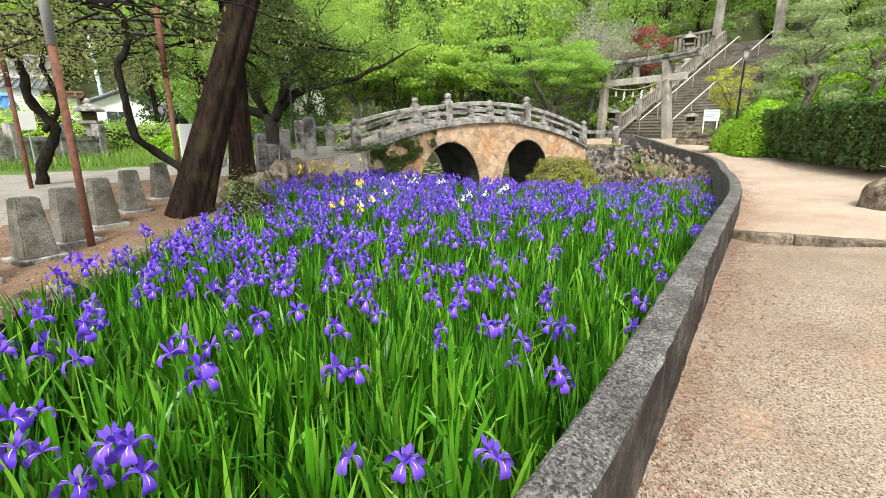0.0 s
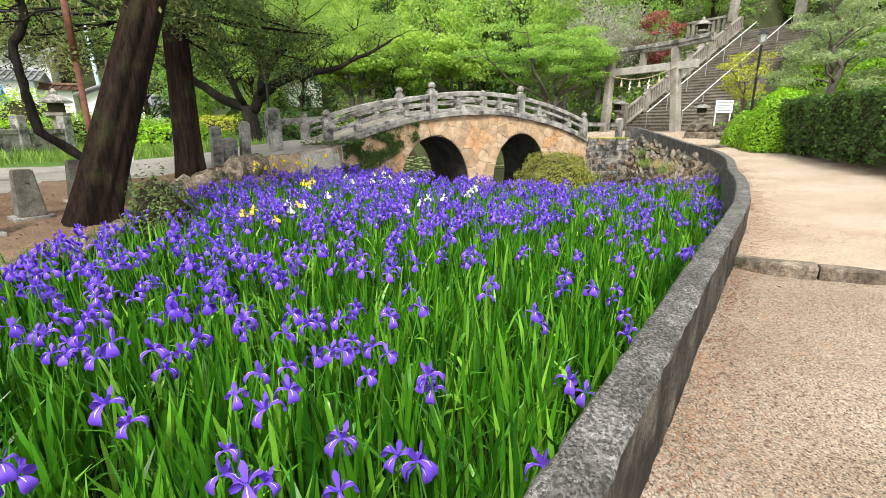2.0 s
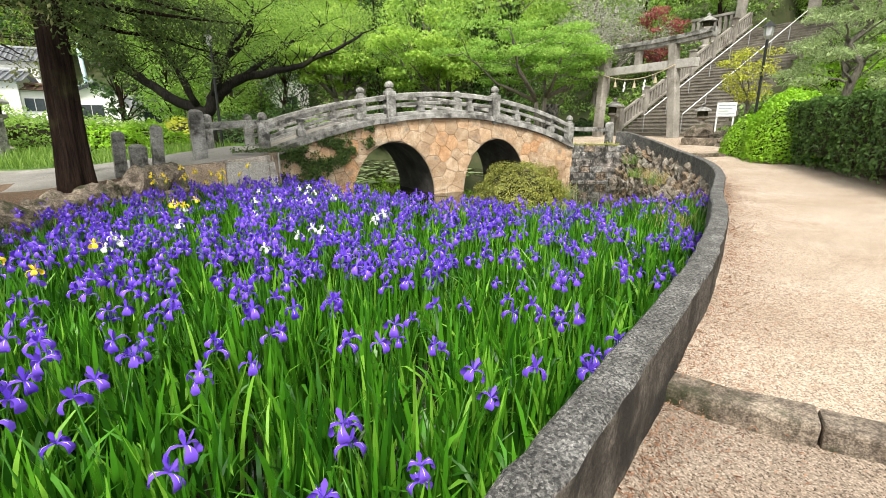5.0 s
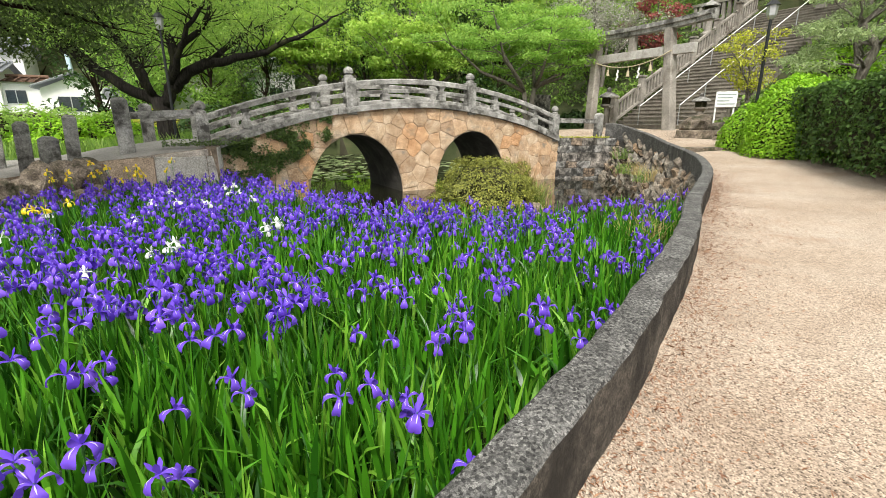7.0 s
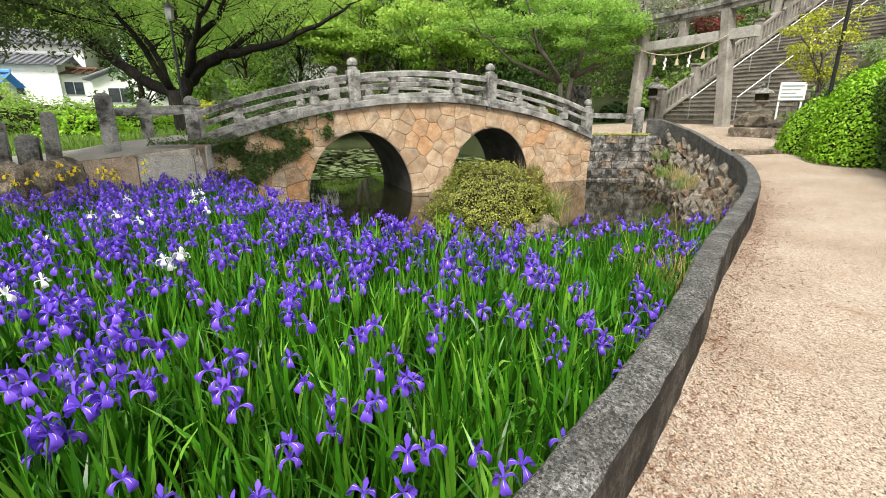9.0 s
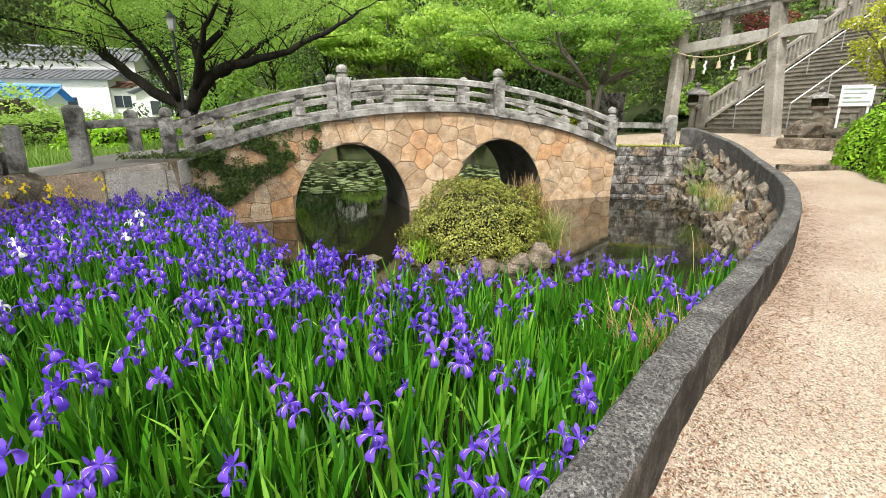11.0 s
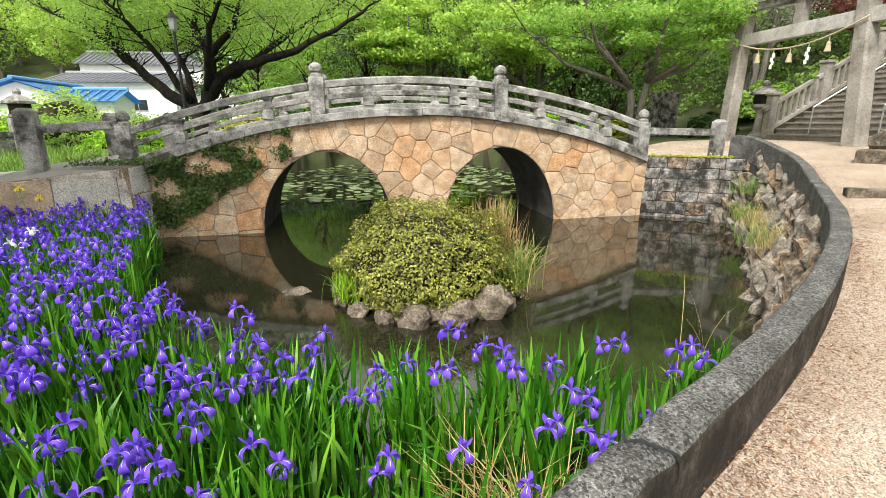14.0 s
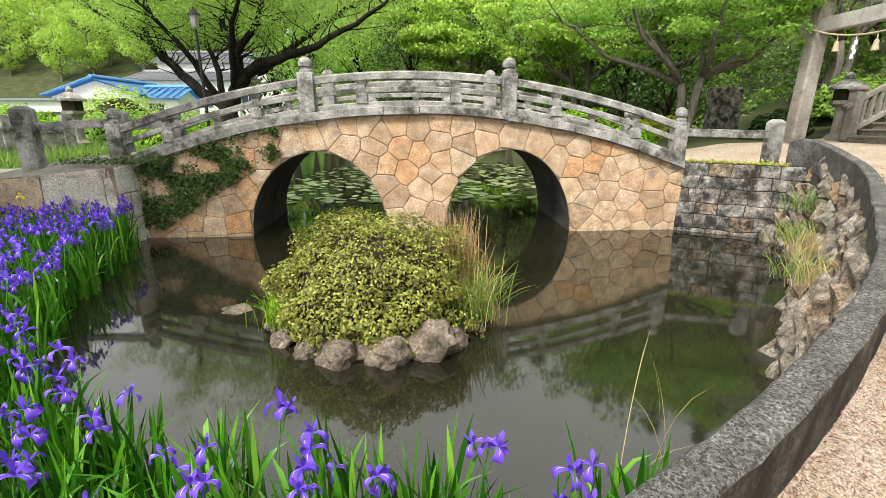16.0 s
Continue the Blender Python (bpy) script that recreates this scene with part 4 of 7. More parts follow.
# ---- far woods ----
def ridge_woods():
    protos = [
        leafy_tree("woodland_tree", "tall broadleaf tree with fresh green crown on the hillside", 30, 60, 8, 9, 0.22, 3.6, M_MIDLEAF, M_BARK_GREY, 1, 0.26, 40, 62, 0.7, 0.2),
        leafy_tree("woodland_tree", "tall broadleaf tree with lime green crown on the hillside", 24, 46, 3, 8, 0.2, 3.4, M_LIME, M_BARK_GREY, 2, 0.28, 40, 60, 0.6, 0.2),
        leafy_tree("conifer_tree", "dark tall conifer on the hillside", 16, 52, 5, 13, 0.25, 2.6, M_DARKLEAF, M_BARK_DARK, 3, 0.3, 60, 70, 0.7, 0.12, 9),
        leafy_tree("woodland_tree", "leafy hillside tree in mid green", 8, 58, 3, 9, 0.2, 3.8, M_CHERRY, M_BARK_DARK, 4, 0.28, 42, 60, 0.6, 0.2),
    ]
    r = random.Random(12)
    spots = []
    tries = 0
    while len(spots) < 105 and tries < 9000:
        tries += 1
        x, y = r.uniform(-50, 62), r.uniform(22, 84)
        if y < 38 and x < 19.5:
            continue
        if x < 2 and y < 76:
            continue
        if y < 30 and not (x > 27):
            continue
        if x > 23 and 13 < y < 22.5:
            continue
        if any((x - a) ** 2 + (y - b) ** 2 < (1.6 + 0.022 * y) ** 2 for a, b in spots):
            continue
        spots.append((x, y))
    tries = 0
    while len(spots) < 170 and tries < 4000:
        tries += 1
        x, y = r.uniform(-62, 6), r.uniform(78, 104)
        if all((x - a) ** 2 + (y - b) ** 2 > 9 for a, b in spots):
            spots.append((x, y))
    for x, y in spots:
        p = protos[r.choice((0, 0, 1, 1, 1, 2, 3, 0))]
        s = r.uniform(0.8, 1.35)
        copy_thing(p, pose(x, y, float(land(x, y)) - 0.3, 0, 0, r.uniform(0, 360)) @ Matrix.Diagonal((s, s, s * r.uniform(0.9, 1.2), 1)))


ridge_woods()

# ---- walls beside the bridge ----
def frame_matrix(a, b, z0):
    """Places a wall face: local x runs from a to b, local y into the wall, z up."""
    d = Vector((b[0] - a[0], b[1] - a[1], 0))
    return Matrix.Translation((a[0], a[1], z0)) @ Matrix.Rotation(math.atan2(d.y, d.x), 4, 'Z'), d.length


def block_wall(name, label, a, b, z0, top_a, top_b, depth, course, stone, seed, mat, lean=0.06):
    m, L = frame_matrix(a, b, z0)
    bm = bmesh.new()
    lean_v = lean
    vs = []
    for x, t in ((0, top_a - z0), (L, top_b - z0)):
        vs.append([bm.verts.new((x, 0.02, 0)), bm.verts.new((x, 0.02 + lean_v, t)), bm.verts.new((x, depth, t)), bm.verts.new((x, depth, 0))])
    for k in range(4):
        bm.faces.new((vs[0][k], vs[1][k], vs[1][(k + 1) % 4], vs[0][(k + 1) % 4]))
    bm.faces.new(vs[0][::-1])
    bm.faces.new(vs[1])
    bmesh.ops.recalc_face_normals(bm, faces=bm.faces)
    # joints of the grey stone wall take the near-black arch material, not mortar
    wall = bm_obj(name, bm, M_MORTAR if mat is not M_WALLSTONE else M_SHADE_JOINT, label=label, category="wall", kind="structure", at=m)
    r = random.Random(seed)
    H = max(top_a, top_b) - z0
    z = 0.0
    while z < H - 0.02:
        c = course * r.uniform(0.8, 1.25)
        x = -r.random() * stone * 0.5
        while x < L:
            w = stone * r.uniform(0.6, 1.4)
            pts = []
            for px, pz in ((x, z), (x + w * 0.5, z), (x + w, z), (x + w, z + c), (x + w * 0.5, z + c), (x, z + c)):
                px = min(max(px, 0), L)
                t = top_a + (top_b - top_a) * px / L - z0
                n = noise.noise(Vector((px * 3, pz * 3, seed)))
                pts.append((min(max(px + n * 0.03, 0), L), max(0, min(pz + n * 0.04, t))))
            if poly_area(pts) > 0.006:
                me = stone_mesh(pts, 0.0, 0.06, 0.008, lambda q, h, d: (q, d + lean_v * h / H, h), mat, "stone", r)
                obj("stone", me, wall)
            x += w
        z += c
    return wall


block_wall("wall_east", "dark weathered squared-stone retaining wall beside the bridge", (17.98, 16.93), (19.8, 15.75), WATER - 0.25, 1.16, 1.16, 0.5, 0.27, 0.42, 2, M_WALLSTONE)
block_wall("wall_west", "pale grey concrete and stone retaining wall at the bridge foot", (4.3, 16.2), (6.72, 16.42), WATER - 0.1, 0.97, 1.2, 0.5, 0.62, 1.1, 5, M_PALEWALL, 0.05)
block_wall("wall_west_return", "short stone return of the retaining wall", (6.72, 16.42), (6.86, 16.95), WATER - 0.1, 1.2, 1.24, 0.3, 0.5, 0.5, 6, M_PALEWALL, 0.02)


def boulder(name, label, x, y, z, sx, sy, sz, seed, mat=M_BOULDER, category="rock", group="", parent=None, rot=0):
    bm = bmesh.new()
    bmesh.ops.create_icosphere(bm, subdivisions=3, radius=1.0)
    for v in bm.verts:
        d = v.co.normalized()
        n = noise.noise(d * 1.3 + Vector((seed * 3.1, seed, 0)))
        n2 = noise.noise(d * 3.3 + Vector((seed, 0, seed)))
        cell = noise.cell(d * 1.9 + Vector((seed, seed, 0)))
        v.co = d * (0.86 + 0.32 * n + 0.12 * n2 + 0.08 * cell)
        v.co.z = max(v.co.z, -0.65)
    return bm_obj(name, bm, mat, parent, label, category, group, at=pose(x, y, z, 0, 0, rot) @ Matrix.Diagonal((sx, sy, sz, 1)), smooth=False)


# ---- rubble slope under the curved parapet ----
def rubble_slope():
    sel = [k for k in range(len(PAR_XY)) if PAR_XY[k, 0] > 13.6]
    rows = []
    for k in sel:
        x, y, z = PAR_XY[k]
        n = PAR_N[k]
        o = 0.50 * float(sstep(13.6, 16.5, x))
        rows.append(((x + n[0] * 0.05, y + n[1] * 0.05, z - 0.40), (x - n[0] * (o + 0.03), y - n[1] * (o + 0.03), WATER - 0.15)))
    bm = bmesh.new()
    prev = None
    for a, b in rows:
        cur = [bm.verts.new(a), bm.verts.new(b)]
        if prev:
            bm.faces.new((prev[0], cur[0], cur[1], prev[1]))
        prev = cur
    bmesh.ops.recalc_face_normals(bm, faces=bm.faces)
    # near-black backing sheet that shows between the rubble stones
    slope = bm_obj("wall_rubble", bm, M_SHADE_JOINT, label="leaning rubble stone revetment below the parapet", category="wall", kind="structure")
    r = random.Random(8)
    shapes = []
    for s in range(8):
        b2 = bmesh.new()
        bmesh.ops.create_icosphere(b2, subdivisions=1, radius=0.5)
        for v in b2.verts:
            v.co = v.co * (1 + 0.55 * noise.noise(v.co * 2.2 + Vector((s * 5, 0, s))))
        me = bpy.data.meshes.new("rubble_stone")
        b2.to_mesh(me)
        b2.free()
        me.materials.append(M_RUBBLE)
        shapes.append(me)
    for k in range(290):
        u = (k + r.random()) / 290 * (len(rows) - 1.001)
        i, f = int(u), u - int(u)
        t = r.random() ** 0.9
        a = Vector(rows[i][0]).lerp(Vector(rows[i + 1][0]), f)
        b = Vector(rows[i][1]).lerp(Vector(rows[i + 1][1]), f)
        p = a.lerp(b, t)
        s = r.uniform(0.24, 0.42)
        d = math.degrees(math.atan2(rows[i + 1][0][1] - rows[i][0][1], rows[i + 1][0][0] - rows[i][0][0]))
        obj("rubble_stone", shapes[r.randrange(8)], slope, at=pose(*p, r.uniform(-20, 20), r.uniform(-55, -15), d + r.uniform(-25, 25)) @ Matrix.Diagonal((s * 1.9, s * 0.75, s * 0.7, 1)))


rubble_slope()

# ---- kerb stones at the step in the path ----
def kerbs(pts, z, h, seed):
    r = random.Random(seed)
    for (xa, ya), (xb, yb) in zip(pts, pts[1:]):
        m, L = frame_matrix((xa, ya), (xb, yb), z)
        bm = box(0.006, L - 0.006, -0.07, 0.11, -h - 0.08, 0.0, 0.02)
        bmesh.ops.subdivide_edges(bm, edges=[e for e in bm.edges if e.calc_length() > 0.3], cuts=3)
        jitter(bm, 0.02, 4, seed)
        bm_obj("kerb_stone", bm, M_BOULDER, None, "rough grey kerb stone across the gravel path", "kerb", "kerb stones", at=m @ pose(0, 0, r.uniform(-0.01, 0.02), r.uniform(-2, 2)))


kerbs([(6.1, 4.83), (6.42, 4.2), (6.86, 3.4), (7.3, 2.6), (7.75, 1.8), (8.2, 1.0)], 0.625, 0.12, 3)
kerbs([(17.9, 12.0), (18.7, 11.5), (19.6, 11.0)], 1.05, 0.1, 6)


# ---- railing ends: square posts and single rails ----
def stone_post(x, y, zb, zt, w, label, tilt=0, group="square stone posts"):
    bm = box(-w / 2, w / 2, -w / 2, w / 2, 0, zt - zb - 0.05, 0.012)
    q = bmesh.ops.create_cone(bm, segments=4, radius1=w * 0.70, radius2=w * 0.35, depth=0.06, cap_ends=True)
    bmesh.ops.rotate(bm, cent=(0, 0, 0), matrix=Matrix.Rotation(radians(45), 3, 'Z'), verts=q["verts"])
    bmesh.ops.translate(bm, vec=(0, 0, zt - zb - 0.02), verts=q["verts"])
    return bm_obj("stone_post", bm, M_GRANITE, None, label, "post", group, at=pose(x, y, zb, tilt * 0.6, tilt, 8))


def stone_rail(a, b, w=0.12, h=0.16):
    bm = bmesh.new()
    A, B = Vector(a), Vector(b)
    d = B - A
    m = Matrix.Translation(A) @ d.to_track_quat('X', 'Z').to_matrix().to_4x4()
    box(0, d.length, -w / 2, w / 2, -h, 0, 0.015, m, bm)
    bm_obj("stone_rail", bm, M_GRANITE, None, "weathered grey stone rail between posts", "rail", "stone rails")


stone_post(19.55, 16.48, 1.08, 2.03, 0.24, "square grey stone post at the end of the bridge railing")
stone_rail((18.0, 17.0, 1.86), (19.5, 16.5, 1.82))
stone_post(4.9, 16.95, 1.0, 2.3, 0.30, "square grey stone post before the bridge")
stone_rail((5.0, 16.97, 2.0), (6.4, 17.04, 2.08))
stone_rail((5.4, 19.3, 1.95), (6.4, 19.45, 2.05))
stone_post(5.3, 19.3, 0.9, 2.25, 0.28, "square grey stone post on the far side of the bridge")
for x, y, zb, zt, w in ((3.95, 16.55, 0.6, 1.93, 0.24), (3.2, 16.35, 0.5, 1.8, 0.24), (3.55, 16.6, 0.6, 1.5, 0.34), (2.4, 18.0, 0.45, 1.55, 0.22)):
    stone_post(x, y, zb, zt, w, "short square stone post above the boulder bank", 3)

# boulders along the bank
r_b = random.Random(17)
for k, (x, y, z) in enumerate(resample(BANK_XY, 0.36)):
    if y < 6.3 or x > 4.5:
        continue
    big = y > 12.6
    s = r_b.uniform(0.30, 0.44) if big else r_b.uniform(0.15, 0.24)
    boulder("bank_boulder" if big else "edging_stone", "grey boulder in the bank above the irises" if big else "low grey edging stone of the iris bed",
            x + r_b.uniform(-0.06, 0.06), y, z - s * (0.45 if big else 0.35), s * 1.25, s * 0.8, s * (1.15 if big else 0.8), k + 1, M_BOULDER, "rock", "bank boulders" if big else "edging stones", rot=r_b.uniform(0, 90))
    if big and x > 2.2:
        boulder("bank_boulder", "grey boulder in the bank above the irises", x + 0.22, y - 0.22, z - 0.55 - s * 0.3, s * 1.2, s * 0.9, s, k + 60, M_BOULDER, "rock", "bank boulders", rot=r_b.uniform(0, 90))

# ---- bollards ----
def bollard(x, y, zb, rot):
    bm = bmesh.new()
    q = bmesh.ops.create_cone(bm, segments=4, radius1=0.25, radius2=0.165, depth=0.72, cap_ends=True)
    bmesh.ops.rotate(bm, cent=(0, 0, 0), matrix=Matrix.Rotation(radians(45), 3, 'Z'), verts=q["verts"])
    bmesh.ops.translate(bm, vec=(0, 0, 0.40), verts=q["verts"])
    bmesh.ops.bevel(bm, geom=list(bm.edges), offset=0.018, segments=2, affect='EDGES')
    root = bm_obj("bollard", bm, M_CONCRETE2, None, "tapered grey concrete bollard on a pale footing", "bollard", "bollards", at=pose(x, y, zb, 0, 0, rot))
    part("footing", box(-0.25, 0.25, -0.24, 0.24, -0.1, 0.05, 0.01), M_GRANITE, root, "pale concrete footing")
    part("hole", lathe([(0.022, 0), (0.022, 0.012)], 10), M_INK, root, "dark socket", at=pose(0, -0.14, 0.58, 82))


M_CONCRETE2 = rough_stone("mossy_concrete", (0.07, 0.067, 0.052), (0.135, 0.13, 0.11), (0.21, 0.20, 0.175), 3.0, 60, (0.07, 0.07, 0.05), 0.55)
for x, y, rot in ((-1.02, 9.35, 30), (-0.72, 10.1, 28), (-0.38, 11.1, 25), (0.02, 12.2, 22), (0.55, 13.5, 20), (-1.5, 8.5, 30)):
    bollard(x, y, float(land(x, y)), rot)

# ---- island with azalea ----
IX, IY = 11.85, 12.6
boulder("island", "small earth island under the azalea", IX, IY, WATER - 0.1, 1.3, 1.05, 0.45, 5, M_BOULDER, "island")
r_i = random.Random(6)
for k in range(17):
    q = 2 * math.pi * k / 17 + r_i.uniform(-0.1, 0.1)
    s = r_i.uniform(0.11, 0.22)
    boulder("island_rock", "brown-grey rock at the island's waterline", IX + 1.2 * math.cos(q), IY + 1.02 * math.sin(q), WATER + s * 0.25, s * 1.15, s, s * 0.95, 90 + k, M_BOULDER, "rock", "island rocks", rot=r_i.uniform(0, 180))
boulder("island_rock", "large rounded tan rock at the island's edge", 12.5, 11.72, WATER + 0.1, 0.29, 0.24, 0.25, 31, M_BOULDER, "rock", "island rocks")
boulder("island_rock", "pale angular rock at the island's edge", 12.08, 11.58, WATER + 0.1, 0.2, 0.2, 0.22, 37, M_BOULDER, "rock", "island rocks")
boulder("sunken_rock", "tan rock just breaking the water", 10.0, 13.0, WATER - 0.05, 0.3, 0.2, 0.1, 44, M_BOULDER, "rock")


def dome_bush(name, label, x, y, z, rx, ry, h, mat, n, leaf, seed, group="", lumps=0.14, category="shrub", woody=True, power=1.0):
    """A clipped or rounded shrub: branching stems under a skin of many leaves."""
    rs = np.random.default_rng(seed)
    root = obj(name, None, None, label, category, group, at=pose(x, y, z))
    bm = bmesh.new()
    rr = random.Random(seed)
    for k in range(14):
        q = rr.uniform(0, 2 * math.pi)
        e = rr.uniform(0.3, 0.8)
        bp, br = grow((0.1 * math.cos(q), 0.1 * math.sin(q), -0.1), (rx * e * math.cos(q), ry * e * math.sin(q), h * (1 - e * e * 0.5) * 0.85), 0.03, 0.006, 4, 0.05, seed + k)
        tube(bp, br, 5, bm)
    part("stem", bm, M_BARK_GREY, root)
    d = rs.normal(0, 1, (n, 3))
    d[:, 2] = np.abs(d[:, 2]) * 0.9 - 0.08
    d /= np.linalg.norm(d, axis=1)[:, None]
    lump = np.array([noise.noise(Vector(v) * 3.1 + Vector((seed, 0, 0))) + 0.5 * noise.noise(Vector(v) * 8 + Vector((seed, 0, 0))) for v in d])
    rad = (1 + lumps * lump) * (1 - 0.13 * rs.random(n) ** 1.5)
    # boxier outlines for power under one
    p = np.sign(d) * np.abs(d) ** power
    p = p * rad[:, None] * (rx, ry, h)
    v, f = leaf_cloud(p, d * (1 / rx, 1 / ry, 1 / h) + (0, 0, 0.4), leaf, 1.9, 0.45, rs)
    obj("foliage", quick_mesh("foliage", v, f, mat), root)
    # solid dark core stands in for shade and twigs behind the leaves
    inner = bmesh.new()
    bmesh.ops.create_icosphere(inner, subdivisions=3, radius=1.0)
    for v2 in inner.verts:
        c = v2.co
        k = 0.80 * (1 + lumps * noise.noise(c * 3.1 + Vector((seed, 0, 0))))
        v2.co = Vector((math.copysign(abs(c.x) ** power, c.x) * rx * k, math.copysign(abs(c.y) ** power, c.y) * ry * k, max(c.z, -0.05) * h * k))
    part("core", inner, M_SHADE_FILL, root, "solid core coloured dark for inner shade and twigs")
    return root


# dark filler colour: shade inside shrubs, hedge and lantern chambers
M_SHADE_FILL = soil_mat("shade_fill", (0.012, 0.015, 0.006), (0.025, 0.025, 0.012), (0.05, 0.045, 0.025), (0.07, 0.06, 0.035))
dome_bush("azalea_bush", "rounded yellow-green azalea bush on the island", IX - 0.02, IY + 0.05, WATER + 0.2, 1.3, 1.08, 1.1, M_AZALEA, 24000, 0.044, 3, lumps=0.25)


def grass_tuft(name, label, x, y, z, n, h, spread, mat, seed, bend=0.5, width=0.008, category="grass"):
    r = np.random.default_rng(seed)
    base = np.concatenate([r.normal(0, spread, (n, 2)), np.zeros((n, 1))], 1)
    v, f = blades(base, r.uniform(0.5, 1.0, n) * h, r.uniform(0.1, 1.0, n) * h * bend, np.full(n, width), 5, r, r.uniform(0.0, 0.35, n) * bend)
    obj(name, quick_mesh(name, v, f, mat), None, label, category, at=pose(x, y, z))


grass_tuft("reed_tuft", "dry straw-coloured reeds on the island", 12.85, 12.75, WATER + 0.1, 300, 1.32, 0.16, M_REED, 1, 0.2, 0.012)
grass_tuft("grass_tuft", "arching green and straw grass on the island", 13.0, 12.4, WATER + 0.1, 260, 0.75, 0.16, M_GRASSBLADE, 2, 0.75, 0.009)
grass_tuft("grass_tuft", "dry seed-headed grass on the island", 13.05, 12.35, WATER + 0.1, 70, 0.85, 0.12, M_DRY, 3, 0.8)
grass_tuft("grass_tuft", "bright green weeds at the island's end", 10.75, 12.3, WATER + 0.1, 90, 0.5, 0.12, M_SHRUB, 4, 0.6, 0.014)
grass_tuft("grass_tuft", "dry arching grass beside the parapet", 11.55, 8.25, WATER, 240, 0.95, 0.16, M_DRY, 5, 0.6)
grass_tuft("grass_tuft", "dry arching grass beside the parapet", 13.75, 9.55, WATER, 9, 1.15, 0.2, M_DRY, 6, 0.6, 0.006)
for k, (x, y, z) in enumerate(((17.2, 12.6, 0.1), (17.8, 13.3, 0.2), (18.5, 14.3, 0.1), (16.9, 12.0, 0.2), (19.2, 15.0, 0.5))):
    grass_tuft("grass_tuft", "straw and green grass on the rubble slope", x, y, z, 110, 0.5, 0.14, M_DRY if k % 2 else M_GRASSBLADE, 20 + k, 0.8)

# ---- ivy on the bridge face ----
def ivy():
    r = np.random.default_rng(13)
    n = 24000
    x = 6.75 + 2.9 * r.random(n) ** 1.2
    top = fb(x) - 0.02
    z = top - (r.random(n) ** 1.4) * (1.55 - 0.35 * (x - 6.8))
    patch = np.array([noise.noise(Vector((a * 2.1, b * 2.1, 3.3))) + 0.6 * noise.noise(Vector((a * 5.5, b * 5.5, 1.3))) for a, b in zip(x, z)])
    keep = (r.random(n) < np.clip(0.80 + 1.2 * patch - 0.24 * (x - 7.0), 0.02, 1) ** 1.5) & (z > -0.1)
    x, z = x[keep], z[keep]
    y = BF - 0.02 - 0.09 * r.random(len(x))
    ok = np.array([(arch_z(a) is None) or (b > arch_z(a) - 0.05) for a, b in zip(x, z)])
    p = np.stack([x, y, z], 1)[ok]
    v, f = leaf_cloud(p, np.tile((0, -1, 0.35), (len(p), 1)), 0.052, 1.3, 0.8, r)
    obj("ivy", quick_mesh("ivy", v, f, M_IVY), None, "dark green ivy creeping over the bridge face", "ivy", kind="stuff")
    n = 900
    p = np.stack([r.uniform(5.6, 7.6, n), 16.75 + r.normal(0, 0.12, n), 1.24 + np.abs(r.normal(0, 0.07, n))], 1)
    v, f = leaf_cloud(p, np.tile((0, -0.3, 1), (n, 1)), 0.05, 1.4, 0.6, r)
    obj("creeper", quick_mesh("creeper", v, f, M_IVY), None, "low creeper along the wall top by the bridge", "creeper", kind="stuff")
    n = 500
    p = np.stack([r.uniform(18.0, 19.6, n), np.zeros(n), 1.17 + np.abs(r.normal(0, 0.03, n))], 1)
    p[:, 1] = 17.0 - (p[:, 0] - 18.0) * 0.68 + r.normal(0.06, 0.05, n)
    v, f = leaf_cloud(p, np.tile((0, -0.3, 1), (n, 1)), 0.045, 1.6, 0.8, r)
    obj("moss_grass", quick_mesh("moss_grass", v, f, M_YELLOWGREEN), None, "yellow-green moss and grass on the wall top", "grass", kind="stuff")


ivy()

# ---- lily pads on the far pond ----
def lily_pads():
    r = np.random.default_rng(4)
    V, F = [], []
    b = 0
    for k in range(900):
        x, y = r.uniform(7.2, 18.2), r.uniform(20.6, 33)
        if not inside(POND_EDGE, np.array([x]), np.array([y]))[0]:
            continue
        s = r.uniform(0.09, 0.2)
        q0 = r.uniform(0, 6.28)
        tx, ty = r.normal(0, 0.08, 2)
        ring = [(x + s * math.cos(q0 + q), y + s * math.sin(q0 + q), WATER + 0.012 + 0.03 * r.random() * 0 + s * (tx * math.cos(q) + ty * math.sin(q)) + 0.006) for q in np.linspace(0.2, 6.1, 8)]
        V += ring
        F.append(list(range(b, b + 8)))
        b += 8
    me = quick_mesh("lily_pads", np.array(V), np.array(F), M_LILY)
    obj("lily_pads", me, None, "pale green water-lily pads floating on the far pond", "lily pads", kind="stuff")


lily_pads()


# crack across the parapet
def parapet_crack():
    k = int(np.argmin(np.abs(PAR_XY[:, 0] - 11.72)))
    x, y, z = PAR_XY[k]
    n, t = PAR_N[k], PAR_T[k]
    r = random.Random(2)
    rows = [(u, z + 0.011) for u in np.linspace(0.0, PAR_W, 7)] + [(PAR_W + 0.012, h) for h in np.linspace(z - 0.02, z - 0.3, 6)]
    bm = bmesh.new()
    prev = None
    for u, h in rows:
        s = r.uniform(-0.02, 0.02) + (u - 0.1) * 0.35
        w = r.uniform(0.005, 0.014)
        cur = [bm.verts.new((x + n[0] * u + t[0] * (s + d), y + n[1] * u + t[1] * (s + d), h)) for d in (-w, w)]
        if prev:
            bm.faces.new((prev[0], prev[1], cur[1], cur[0]))
        prev = cur
    bm_obj("wall_crack", bm, M_BLACK, bpy.data.objects["wall_parapet"], "dark jagged crack in the concrete")


parapet_crack()

